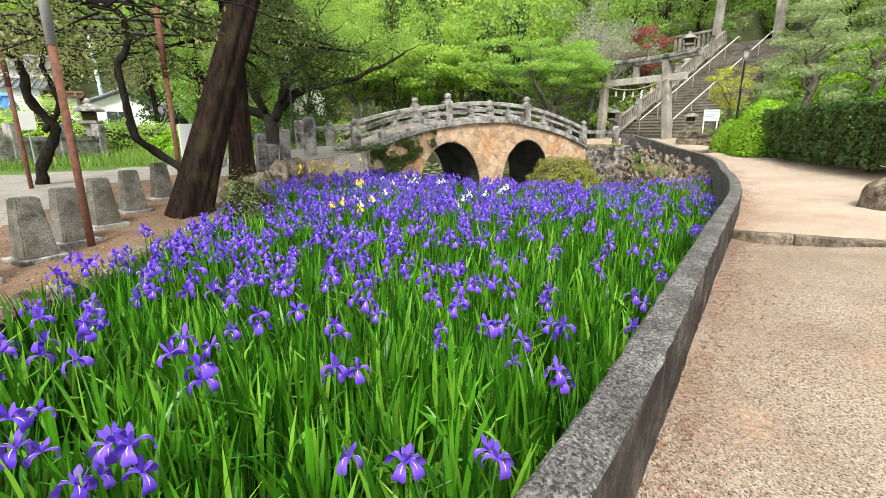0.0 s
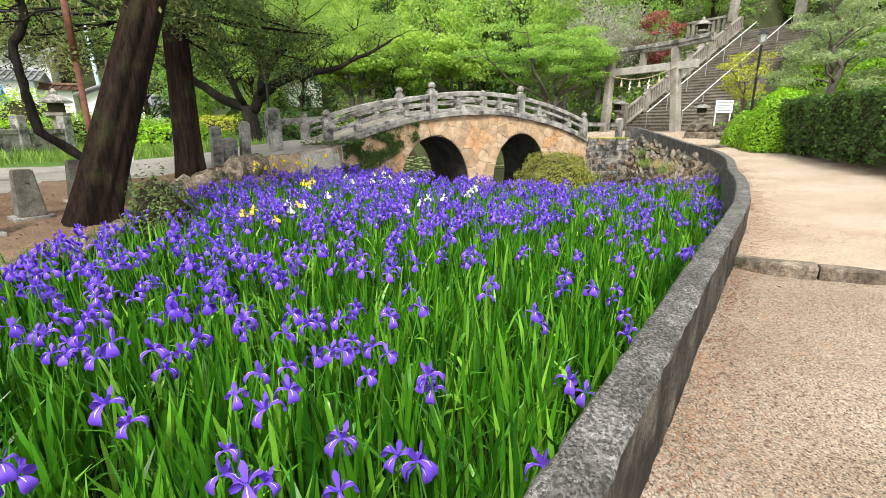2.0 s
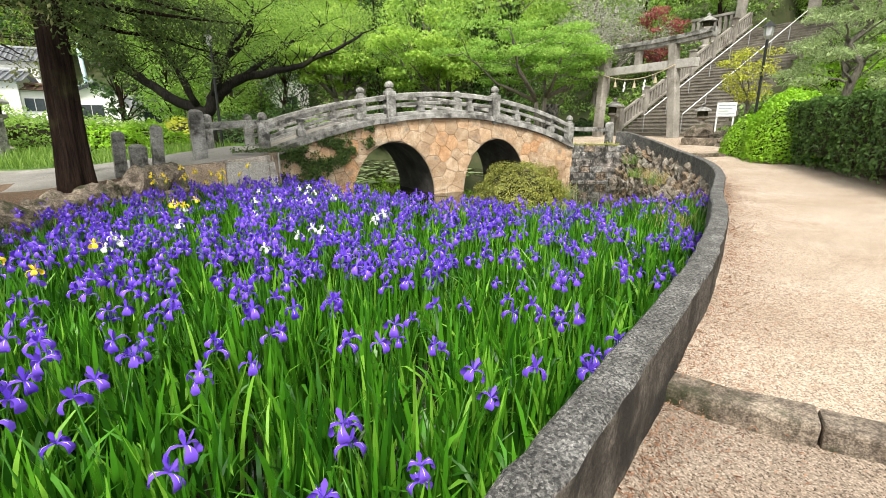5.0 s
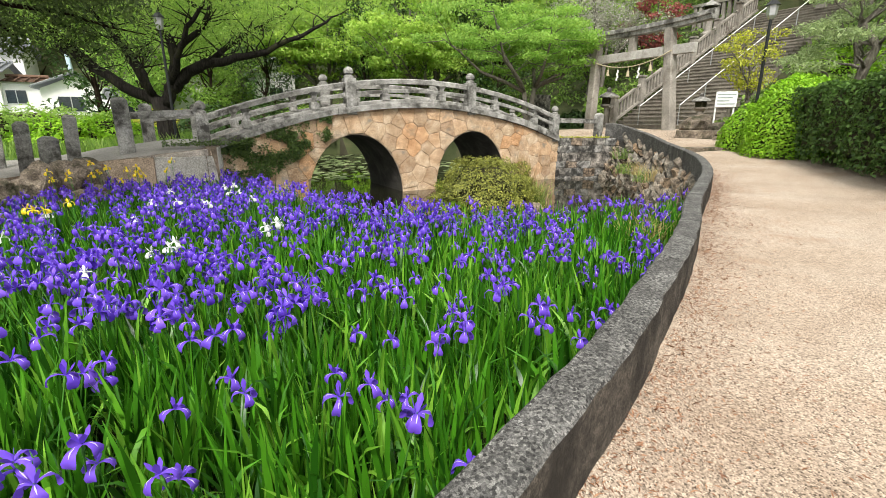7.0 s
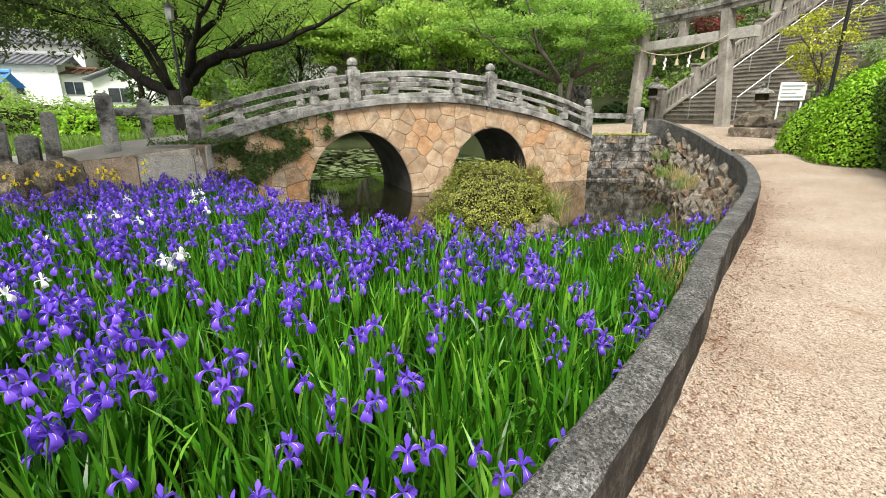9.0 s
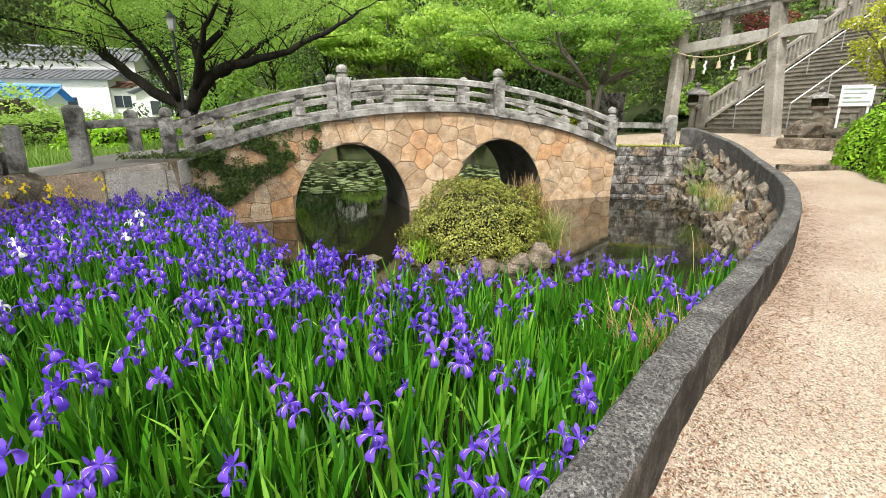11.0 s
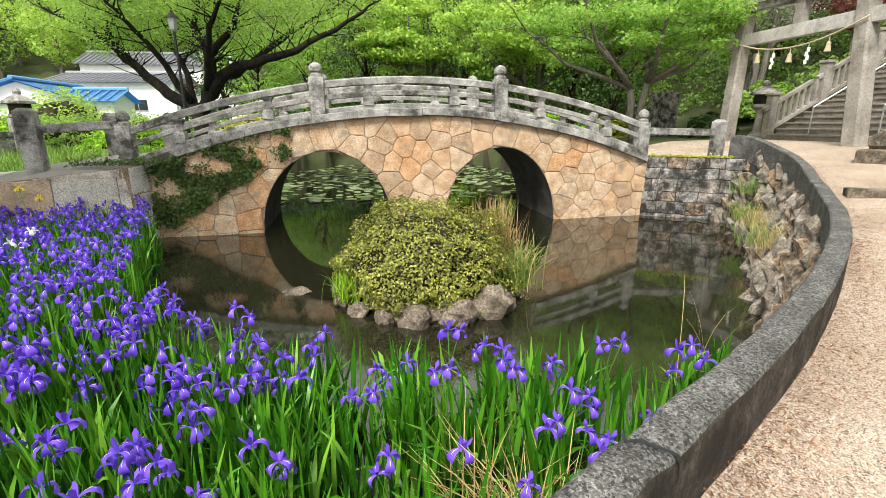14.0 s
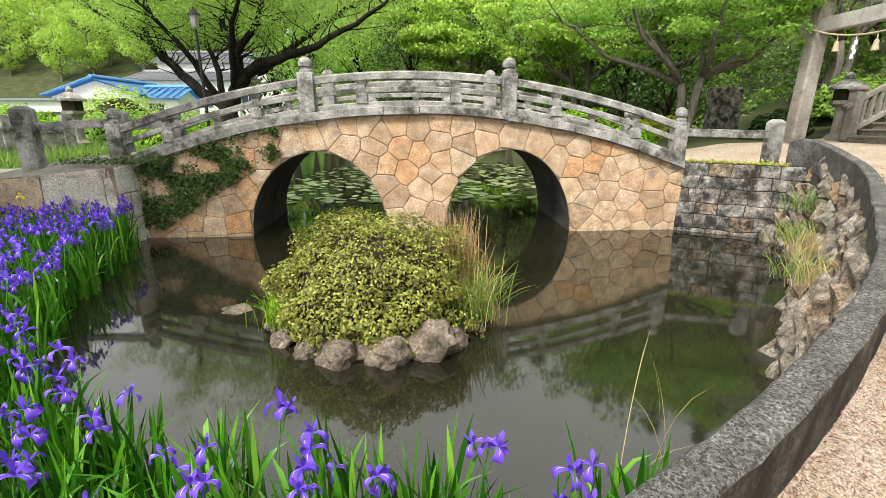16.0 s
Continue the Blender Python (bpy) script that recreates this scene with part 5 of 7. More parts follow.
# ---- torii gate ----
torii = obj("torii_gate", None, None, "weathered grey granite torii gate with straw rope", "torii gate", at=pose(23, 17.8, 1.7))
TM = Matrix.Translation((-23, -17.8, -1.7))


def tpart(name, bm, mat, label="", smooth=False):
    bmesh.ops.transform(bm, matrix=TM, verts=bm.verts)
    return part(name, bm, mat, torii, label, smooth=smooth)


def square_column(base, top, w0, w1):
    bm = bmesh.new()
    b, t = Vector(base), Vector(top)
    rings = []
    for k in range(7):
        p = b.lerp(t, k / 6)
        w = (w0 + (w1 - w0) * k / 6) / 2
        c = w * 0.25
        rings.append([bm.verts.new(p + Vector(o)) for o in ((-w, -w + c, 0), (-w + c, -w, 0), (w - c, -w, 0), (w, -w + c, 0), (w, w - c, 0), (w - c, w, 0), (-w + c, w, 0), (-w, w - c, 0))])
    for a, c in zip(rings, rings[1:]):
        for k in range(8):
            bm.faces.new((a[k], a[(k + 1) % 8], c[(k + 1) % 8], c[k]))
    bm.faces.new(rings[0][::-1])
    bm.faces.new(rings[-1])
    return bm


tpart("pillar", square_column((23, 15.95, 1.0), (23, 16.42, 5.2), 0.42, 0.36), M_TORII)
tpart("pillar", square_column((23, 20.1, 1.0), (23, 19.95, 5.2), 0.42, 0.36), M_TORII)
tpart("tie_beam", box(22.88, 23.12, 15.3, 20.55, 4.2, 4.54, 0.015), M_TORIIBEAM, "pale granite tie beam")
tpart("strut", box(22.88, 23.12, 17.95, 18.22, 4.53, 5.16, 0.02), M_TORII)


def lintel():
    bm = bmesh.new()
    prev = None
    for k in range(15):
        y = 14.75 + (20.9 - 14.75) * k / 14
        lift = 0.10 * abs((y - 17.8) / 3.1) ** 2.2
        cur = [bm.verts.new((23 + dx, y, z + lift)) for dx, z in ((-0.17, 5.14), (-0.18, 5.28), (-0.25, 5.3), (-0.25, 5.44), (0, 5.5), (0.25, 5.44), (0.25, 5.3), (0.18, 5.28), (0.17, 5.14))]
        if prev:
            for j in range(9):
                bm.faces.new((prev[j], prev[(j + 1) % 9], cur[(j + 1) % 9], cur[j]))
        else:
            bm.faces.new(cur[::-1])
        prev = cur
    bm.faces.new(prev)
    bmesh.ops.recalc_face_normals(bm, faces=bm.faces)
    return bm


tpart("lintel", lintel(), M_GRANITE, "curved lintel dark with lichen")
rope = [(22.76, 16.1 + 3.95 * k / 12, 4.32 - 0.42 * (1 - ((k - 6) / 6) ** 2) * 1.0 + 0.02) for k in range(13)]
tpart("rope", tube(rope, 0.022, 7), M_ROPE, "twisted straw rope", True)
for k, q in enumerate((2.6, 4.2, 5.8, 7.4, 9.0)):
    i = int(q)
    y = 16.1 + 3.95 * q / 12
    z = 4.34 - 0.42 * (1 - ((q - 6) / 6) ** 2)
    if k % 2 == 0:
        tpart("tassel", lathe([(0.01, 0.0), (0.016, -0.14), (0.05, -0.18), (0.055, -0.26), (0.08, -0.38), (0.02, -0.39)][::-1], 9, None, (22.76, y, z)), M_ROPE, "straw tassel")
    else:
        bm = bmesh.new()
        for s in range(4):
            box(22.75, 22.765, y - 0.05 + 0.04 * (s % 2), y + 0.03 + 0.04 * (s % 2), z - 0.12 - 0.1 * (s + 1), z - 0.11 - 0.1 * s, 0, None, bm)
        box(22.755, 22.76, y - 0.005, y + 0.005, z - 0.14, z, 0, None, bm)
        tpart("paper_streamer", bm, M_PAPER, "folded white paper streamer")

# ---- stone stairway with balustrades ----
SL = 0.18 / 0.33
stairs = obj("stairs", None, None, "long stone stairway climbing the wooded hill", "stairs", kind="structure", at=pose(24.5, 18, 1.4))
for k in range(34):
    x = 24.6 + 0.33 * k
    z = 1.4 + 0.18 * (k + 1)
    bm = box(x + 0.035, x + 0.4, 15.5, 20.1, z - 0.6, z - 0.055)
    box(x, x + 0.4, 15.48, 20.12, z - 0.056, z, 0.012, None, bm)
    bmesh.ops.translate(bm, vec=(-24.5, -18, -1.4), verts=bm.verts)
    part("step", bm, M_STAIR, stairs)
part("landing", box(11.4, 17.0, -2.6, 2.4, 5.4, 6.1, 0.02), M_STAIR, stairs, "stone landing at the head of the stairs")


def balustrade(y):
    root = obj("balustrade", None, None, "stone balustrade of posts and slats beside the stairs", "balustrade", "balustrades", at=pose(24.6, y, 1.5))
    for s in range(6):
        x0 = 0.2 + s * 1.9
        part("post", box(x0 - 0.13, x0 + 0.13, -0.13, 0.13, SL * x0 - 0.2, SL * x0 + 1.2, 0.02), M_TORII, root)
        part("post_cap", box(x0 - 0.17, x0 + 0.17, -0.17, 0.17, SL * x0 + 1.2, SL * x0 + 1.3, 0.03), M_TORII, root)
        m = Matrix.Translation((x0, 0, SL * x0)) @ Matrix.Rotation(-math.atan(SL), 4, 'Y')
        L = 1.9 * math.sqrt(1 + SL * SL)
        part("rail", box(0.1, L - 0.1, -0.07, 0.07, 0.72, 0.84, 0.01, m), M_TORII, root)
        part("rail", box(0.1, L - 0.1, -0.08, 0.08, 0.02, 0.14, 0.01, m), M_TORII, root)
        for q in range(7):
            xs = x0 + 0.27 + q * 0.225
            part("slat", box(xs - 0.045, xs + 0.045, -0.05, 0.05, SL * xs + 0.1, SL * xs + 0.85), M_TORII, root)


balustrade(20.3)
upper = obj("torii_gate", None, None, "tall grey granite torii at the head of the stairs", "torii gate", at=pose(35.2, 18.6, 7.5))
for y in (-1.9, 2.0):
    part("pillar", square_column((0, y, -0.5), (0, y * 0.93, 4.6), 0.5, 0.42), M_TORII, upper)
part("tie_beam", box(-0.13, 0.13, -2.7, 2.8, 3.5, 3.9, 0.02), M_TORII, upper)
part("lintel", box(-0.25, 0.25, -3.0, 3.1, 4.55, 5.0, 0.04), M_GRANITE, upper)
fence = obj("stone_fence", None, None, "pale stone fence on the terrace above the stairs", "fence", at=pose(35.4, 20.8, 7.3))
for k in range(9):
    part("post", box(-0.1, 0.1, 0.35 * k - 0.09, 0.35 * k + 0.09, -0.6, 1.2, 0.01), M_TORII, fence)
part("coping", box(-0.14, 0.14, -0.2, 3.0, 1.2, 1.36, 0.02), M_TORII, fence)
for y in (18.9, 16.9):
    root = obj("handrail", None, None, "white-painted metal handrail up the stairs", "handrail", "handrails", at=pose(24.9, y, 1.5))
    part("tube", tube([(0, 0, SL * 0 + 0.9), (10, 0, SL * 10 + 0.9)], 0.022, 8), M_SIGN, root)
    for k in range(6):
        part("upright", tube([(k * 1.7, 0, SL * k * 1.7 - 0.1), (k * 1.7, 0, SL * k * 1.7 + 0.9)], 0.022, 6), M_GALV, root)


def stone_lantern(x, y, z, h, label):
    root = obj("stone_lantern", None, None, label, "stone lantern", "stone lanterns", at=pose(x, y, z) @ Matrix.Diagonal((h, h, h, 1)))
    part("base", lathe([(0.20, 0), (0.20, 0.06), (0.15, 0.09), (0.13, 0.12)], 6), M_TORII, root)
    part("shaft", lathe([(0.10, 0.12), (0.09, 0.3), (0.10, 0.5)], 12), M_TORII, root)
    part("platform", lathe([(0.11, 0.5), (0.19, 0.55), (0.19, 0.6)], 6), M_TORII, root)
    # plain closed box; the dark of its openings is put into the colour
    part("fire_box", box(-0.11, 0.11, -0.11, 0.11, 0.6, 0.76, 0.01), M_SHADE_FILL, root, "solid lamp chamber coloured dark for its shaded openings")
    part("roof", lathe([(0.25, 0.76), (0.24, 0.80), (0.12, 0.87), (0.06, 0.9)], 6), M_GRANITE, root)
    part("finial", lathe([(0.05, 0.9), (0.06, 0.95), (0.02, 1.0)], 8), M_GRANITE, root)


stone_lantern(24.9, 20.75, 1.38, 1.95, "grey stone lantern beside the stairs")
stone_lantern(23.9, 15.35, 1.45, 1.35, "square-chambered stone lantern by the stairs")
stone_lantern(33.2, 21.3, 6.4, 2.0, "stone lantern high beside the stairs")

# stone tablet, benches and rocks
bm = box(-0.6, 0.6, -0.12, 0.12, -0.4, 1.5, 0.06)
jitter(bm, 0.05, 2, 3)
bm_obj("stone_tablet", bm, M_WALLSTONE, None, "dark upright inscribed stone tablet under the trees", "tablet", at=pose(23.4, 24, 1.6))
bench = obj("stone_bench", None, None, "low bench of a thick stone slab", "bench", at=pose(21.15, 13.55, 1.05, 0, 0, -58))
part("slab", box(-0.72, 0.72, -0.3, 0.3, 0.1, 0.4, 0.03), M_BOULDER, bench)
for s in (-0.6, 0.6):
    part("block", box(s - 0.12, s + 0.1, -0.24, 0.24, -0.2, 0.1, 0.03), M_BOULDER, bench)
for k, (x, y, z, a, b, c) in enumerate(((22.2, 14.35, 1.5, 0.8, 0.55, 0.5), (22.1, 13.45, 1.5, 0.85, 0.5, 0.24), (21.2, 12.5, 1.35, 0.7, 0.5, 0.3), (22.9, 12.9, 1.7, 0.7, 0.6, 0.45), (20.4, 11.7, 1.3, 0.5, 0.45, 0.3),
                                       (9.4, 4.0, 0.8, 0.6, 0.5, 0.45), (17.1, 6.95, 1.12, 0.42, 0.3, 0.3), (16.1, 6.1, 1.1, 0.4, 0.3, 0.26), (18.1, 7.85, 1.12, 0.4, 0.3, 0.3), (15.1, 5.2, 1.05, 0.45, 0.3, 0.3), (18.8, 8.5, 1.1, 0.34, 0.26, 0.36), (14.2, 4.4, 1.05, 0.4, 0.3, 0.26))):
    boulder("garden_rock", "rough grey garden rock" if k < 5 else "half-buried grey rock at the path's edge", x, y, z, a, b, c, 130 + k, M_BOULDER, "rock", "garden rocks", rot=k * 40)

# notice board with unreadable lines
sign = obj("notice_board", None, None, "small white notice board on two posts with dark writing", "sign", at=pose(22.75, 13.75, 1.85, 0, 0, -38))
part("board", box(-0.35, 0.35, -0.02, 0.02, 0.37, 0.88, 0.006), M_SIGN, sign)
for s in (-0.3, 0.3):
    part("post", box(s - 0.025, s + 0.025, 0.022, 0.06, -0.4, 0.88), M_SIGN, sign)
M_INK2 = plain("faded_ink", (0.30, 0.36, 0.33), 0.7)
for k in range(4):
    bm = box(-0.3, 0.3 - 0.1 * (k % 3), -0.026, -0.021, 0.8 - k * 0.105 - 0.035, 0.8 - k * 0.105)
    part("writing", bm, M_INK2, sign, "line of small grey-green characters")


# ---- hedge and shrubs ----
def hedge(pts, w, h, z, seed):
    root = obj("hedge", None, None, "dark clipped evergreen hedge along the path", "hedge", at=pose(pts[0][0], pts[0][1], z))
    r = np.random.default_rng(seed)
    line = resample(spline(pts, 6), 0.1)
    t = np.gradient(line, axis=0)
    t /= np.linalg.norm(t, axis=1)[:, None]
    nrm = np.stack([t[:, 1], -t[:, 0]], 1)
    n = 46000
    i = r.integers(0, len(line), n)
    face = r.random(n)
    u = np.where(face < 0.45, 0.0, np.where(face < 0.65, 1.0, r.random(n)))
    zz = np.where(face < 0.65, r.random(n) ** 0.9 * 1.12 - 0.12, 1.0)
    lump = np.array([noise.noise(Vector((line[a, 0] * 2.2 + b * 2, line[a, 1] * 2.2, c * 2.5))) for a, b, c in zip(i, u, zz)])
    out = (u - 0.5) * (w + 0.16 * lump * 2) + r.normal(0, 0.025, n)
    p = np.stack([line[i, 0] + nrm[i, 0] * (w / 2 + out), line[i, 1] + nrm[i, 1] * (w / 2 + out), zz * (h + 0.1 * lump) + r.normal(0, 0.025, n)], 1)
    nv = np.stack([nrm[i, 0] * (u - 0.5) * 2, nrm[i, 1] * (u - 0.5) * 2, np.where(face < 0.65, 0.25, 1.0)], 1)
    v, f = leaf_cloud(p - (pts[0][0], pts[0][1], 0), nv, 0.08, 1.8, 0.7, r)
    obj("foliage", quick_mesh("foliage", v, f, M_HEDGE), root)
    # near-black filler solid: the hedge's inner shade and twigs as one colour
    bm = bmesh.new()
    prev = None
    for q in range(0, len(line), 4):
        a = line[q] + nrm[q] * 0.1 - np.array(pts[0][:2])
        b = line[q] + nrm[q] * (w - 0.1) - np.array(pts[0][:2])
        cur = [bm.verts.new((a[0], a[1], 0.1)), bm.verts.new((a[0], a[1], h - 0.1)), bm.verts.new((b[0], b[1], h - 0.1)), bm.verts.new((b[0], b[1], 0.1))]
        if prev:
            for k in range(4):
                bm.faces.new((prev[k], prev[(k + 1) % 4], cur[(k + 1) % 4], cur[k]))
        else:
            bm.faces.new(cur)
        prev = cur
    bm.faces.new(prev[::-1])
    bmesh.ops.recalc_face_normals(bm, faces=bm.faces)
    part("core", bm, M_SHADE_FILL, root, "solid core coloured dark for inner shade and twigs")
    rr = random.Random(seed)
    for q in range(3, len(line), 6):
        p = line[q] + nrm[q] * rr.uniform(0.25, 0.5) - np.array(pts[0][:2])
        part("stem", tube([(p[0], p[1], -0.35), (p[0] + rr.uniform(-0.08, 0.08), p[1], 0.25)], [0.04, 0.025], 6), M_BARK_GREY, root)


hedge([(19.35, 8.7), (18.25, 7.75), (17.0, 6.65), (15.5, 5.35), (13.9, 3.95), (11.8, 2.1)], 1.3, 1.36, 1.08, 5)
dome_bush("round_shrub", "bright green clipped round shrub beside the path", 19.3, 10.0, 1.02, 1.2, 1.15, 1.85, M_SHRUB, 15000, 0.07, 11, lumps=0.05)
dome_bush("round_shrub", "smaller dark green clipped shrub beside the path", 19.5, 11.1, 1.02, 0.8, 0.8, 1.2, M_SHRUB, 6000, 0.07, 12, lumps=0.06)
for k, (x, y, z, rx, h, m) in enumerate(((24.5, 9.5, 2.2, 1.3, 1.9, M_SHRUB), (22.3, 8.2, 2.0, 1.0, 1.5, M_SHRUB), (26.5, 12.3, 2.8, 1.2, 1.4, M_SHRUB), (27.5, 10.0, 3.6, 1.5, 2.0, M_SHRUB), (23.5, 11.2, 1.9, 1.0, 1.2, M_MIDLEAF), (20.5, 6.5, 1.6, 1.2, 2.2, M_SHRUB), (25.5, 7.0, 3, 1.4, 2.2, M_SHRUB))):
    dome_bush("topiary_shrub", "rounded green garden shrub on the slope", x, y, z, rx, rx, h, m, 5000, 0.1, 30 + k, "slope shrubs", 0.12)


# ---- pines with flat cloud pads ----
def cloud_pine(x, y, z, h, spread, seed, mat=M_PINE, label="garden pine with layered cloud-like pads"):
    r = random.Random(seed)
    rs = np.random.default_rng(seed)
    root = obj("pine_tree", None, None, label, "pine tree", "garden pines", at=pose(x, y, z))
    pts = [Vector((r.uniform(-0.3, 0.3) * k / 6, r.uniform(-0.3, 0.3) * k / 6, -0.3 + h * k / 8)) for k in range(9)]
    bm = tube(pts, [0.17 * (1 - k / 10) for k in range(9)], 8)
    cl = []
    for k in range(17):
        u = 0.25 + 0.75 * k / 16
        q = k * 2.4 + r.uniform(-0.3, 0.3)
        d = spread * (1.15 - u) * r.uniform(0.6, 1.0)
        p = pts[min(8, int(u * 8))]
        e = Vector((p.x + d * math.cos(q), p.y + d * math.sin(q), h * u + 0.1))
        bp, br = grow(p, e, 0.05, 0.012, 4, 0.09, seed * 7 + k)
        tube(bp, br, 5, bm)
        for s in range(3):
            cl.append((e.x + r.uniform(-0.4, 0.4), e.y + r.uniform(-0.4, 0.4), e.z + r.uniform(-0.05, 0.12), spread * r.uniform(0.2, 0.32)))
    part("trunk", bm, M_BARK_GREY, root, smooth=True)
    v, f = clump_leaves(cl, 420, 0.16, 0.28, rs, 5.0, 0.2, 0.6)
    obj("needles", quick_mesh("needles", v, f, mat), root)


for k, (x, y, h, s) in enumerate(((22.5, 10.0, 4.6, 2.1), (26, 11.5, 5.0, 2.2), (20.5, 7.6, 4.2, 2.0), (24, 6.5, 5.5, 2.5), (29, 9, 5.0, 2.4), (29.5, 12.8, 5.0, 2.0), (22.0, 4.0, 5.0, 2.4))):
    cloud_pine(x, y, float(land(x, y)), h, s, 50 + k)
leafy_tree("yellow_leaved_tree", "small garden tree with yellow-green leaves in layers", 21.0, 12.15, 1.45, 2.8, 0.06, 1.15, M_YELLOWGREEN, M_BARK_GREY, 71, 0.07, 26, 900, 0.35, 0.45)

# ---- large trees ----
def big_cedar(x, y, z, lean, r0, label, seed, low, crown, foliage):
    root = obj("cedar_tree", None, None, label, "tree", "cedars by the pond", at=pose(x, y, z))
    rs = np.random.default_rng(seed)
    r = random.Random(seed)
    H = 11.0
    sides = 60
    bm = bmesh.new()
    rings = []
    for k in range(26):
        u = k / 25
        h = H * u
        rad = r0 * (0.78 * (1 - 0.75 * u) + 0.30 * math.exp(-h / 0.45) + 0.1)
        ring = []
        for s in range(sides):
            a = 2 * math.pi * s / sides
            fl = 1 + 0.07 * math.sin(a * 5 + seed + h * 0.3) + 0.05 * math.sin(a * 9 - h * 0.5) + 0.22 * math.exp(-h / 0.3) * math.sin(a * 4 + seed) + 0.05 * abs(math.sin(a * 8.5 + 1.3 * math.sin(h * 0.6 + seed))) + 0.05 * noise.noise(Vector((math.cos(a) * 6, math.sin(a) * 6, h * 0.5 + seed)))
            ring.append(bm.verts.new((lean[0] * h + rad * fl * math.cos(a), lean[1] * h + rad * fl * math.sin(a), h - 0.25)))
        rings.append(ring)
    for a, b in zip(rings, rings[1:]):
        for s in range(sides):
            bm.faces.new((a[s], a[(s + 1) % sides], b[(s + 1) % sides], b[s]))
    cl = []
    for k in range(crown):
        u = r.uniform(low, 10.0)
        q = r.uniform(0, 2 * math.pi)
        d = r.uniform(1.2, 3.4)
        p = Vector((lean[0] * u, lean[1] * u, u))
        e = p + Vector((d * math.cos(q), d * math.sin(q), r.uniform(-0.9, 0.3)))
        bp, br = grow(p, e, 0.07, 0.012, 5, 0.12, seed * 31 + k)
        tube(bp, br, 5, bm)
        for s in (0.55, 0.8, 1.0):
            c = p.lerp(e, s)
            cl.append((c.x + r.uniform(-0.3, 0.3), c.y + r.uniform(-0.3, 0.3), c.z - r.uniform(0, 0.35), r.uniform(0.35, 0.6)))
    part("trunk", bm, M_BARK_DARK, root, "dark furrowed bark", smooth=True)
    v, f = clump_leaves(cl, 1100, 0.095, 0.9, rs, 2.6, 0.1, 0.2)
    obj("crown", quick_mesh("crown", v, f, foliage), root)


M_CEDARLEAF = leaf_mat("cedar_spray", (0.045, 0.08, 0.02), (0.16, 0.23, 0.065), 0.45)
big_cedar(0.72, 11.5, 0.36, (0.37, 0.02), 0.36, "large leaning dark-barked cedar at the pond edge", 4, 5.6, 26, M_CEDARLEAF)
big_cedar(2.5, 15.4, 0.5, (0.03, 0.0), 0.33, "tall straight dark-barked cedar behind the bank", 9, 3.3, 70, M_CEDARLEAF)
dome_bush("low_bush", "small twiggy bush at the foot of the cedar", 1.75, 10.95, 0.25, 0.5, 0.45, 0.85, M_CEDARLEAF, 1500, 0.06, 44, lumps=0.35)


def spreading_tree(name, label, x, y, z, limbs, trunk_r, mat, bark, seed, per, leaf, clump_r, flat=0.35, twig=9, category="tree"):
    """A low-forking tree whose limbs are given by their ends."""
    r = random.Random(seed)
    rs = np.random.default_rng(seed)
    root = obj(name, None, None, label, category, at=pose(x, y, z))
    bm = bmesh.new()
    cl = []
    for k, (fork, ends) in enumerate(limbs):
        F = Vector(fork)
        bp, br = grow((0, 0, -0.3), F, trunk_r, trunk_r * 0.72, 4, 0.05, seed + k)
        tube(bp, br, 10, bm)
        for j, e in enumerate(ends):
            E = Vector(e)
            mid = F.lerp(E, 0.5) + Vector((r.uniform(-0.3, 0.3), r.uniform(-0.3, 0.3), -0.25))
            pts = [F, F.lerp(mid, 0.5) + Vector((r.uniform(-0.1, 0.1), 0, 0.05)), mid, mid.lerp(E, 0.5) + Vector((0, r.uniform(-0.2, 0.2), 0.15)), E]
            rad = [trunk_r * q for q in (0.62, 0.5, 0.38, 0.25, 0.06)]
            tube(pts, rad, 8, bm)
            for s in range(twig):
                a = pts[1].lerp(E, (s + 0.6) / twig)
                t = a + Vector((r.uniform(-1.6, 1.6), r.uniform(-1.6, 1.6), r.uniform(-0.2, 1.2)))
                bp, br = grow(a, t, trunk_r * 0.14, 0.008, 4, 0.12, seed * 13 + s + 40 * j)
                tube(bp, br, 5, bm)
                cl.append((t.x, t.y, t.z + 0.1, clump_r * r.uniform(0.7, 1.3)))
                b2 = a.lerp(t, 0.6)
                cl.append((b2.x + r.uniform(-0.6, 0.6), b2.y + r.uniform(-0.6, 0.6), b2.z + 0.25, clump_r * r.uniform(0.6, 1.0)))
    part("trunk", bm, bark, root, smooth=True)
    v, f = clump_leaves(cl, per, leaf, flat, rs, 1.8, 0.1, 0.6)
    obj("crown", quick_mesh("crown", v, f, mat), root)


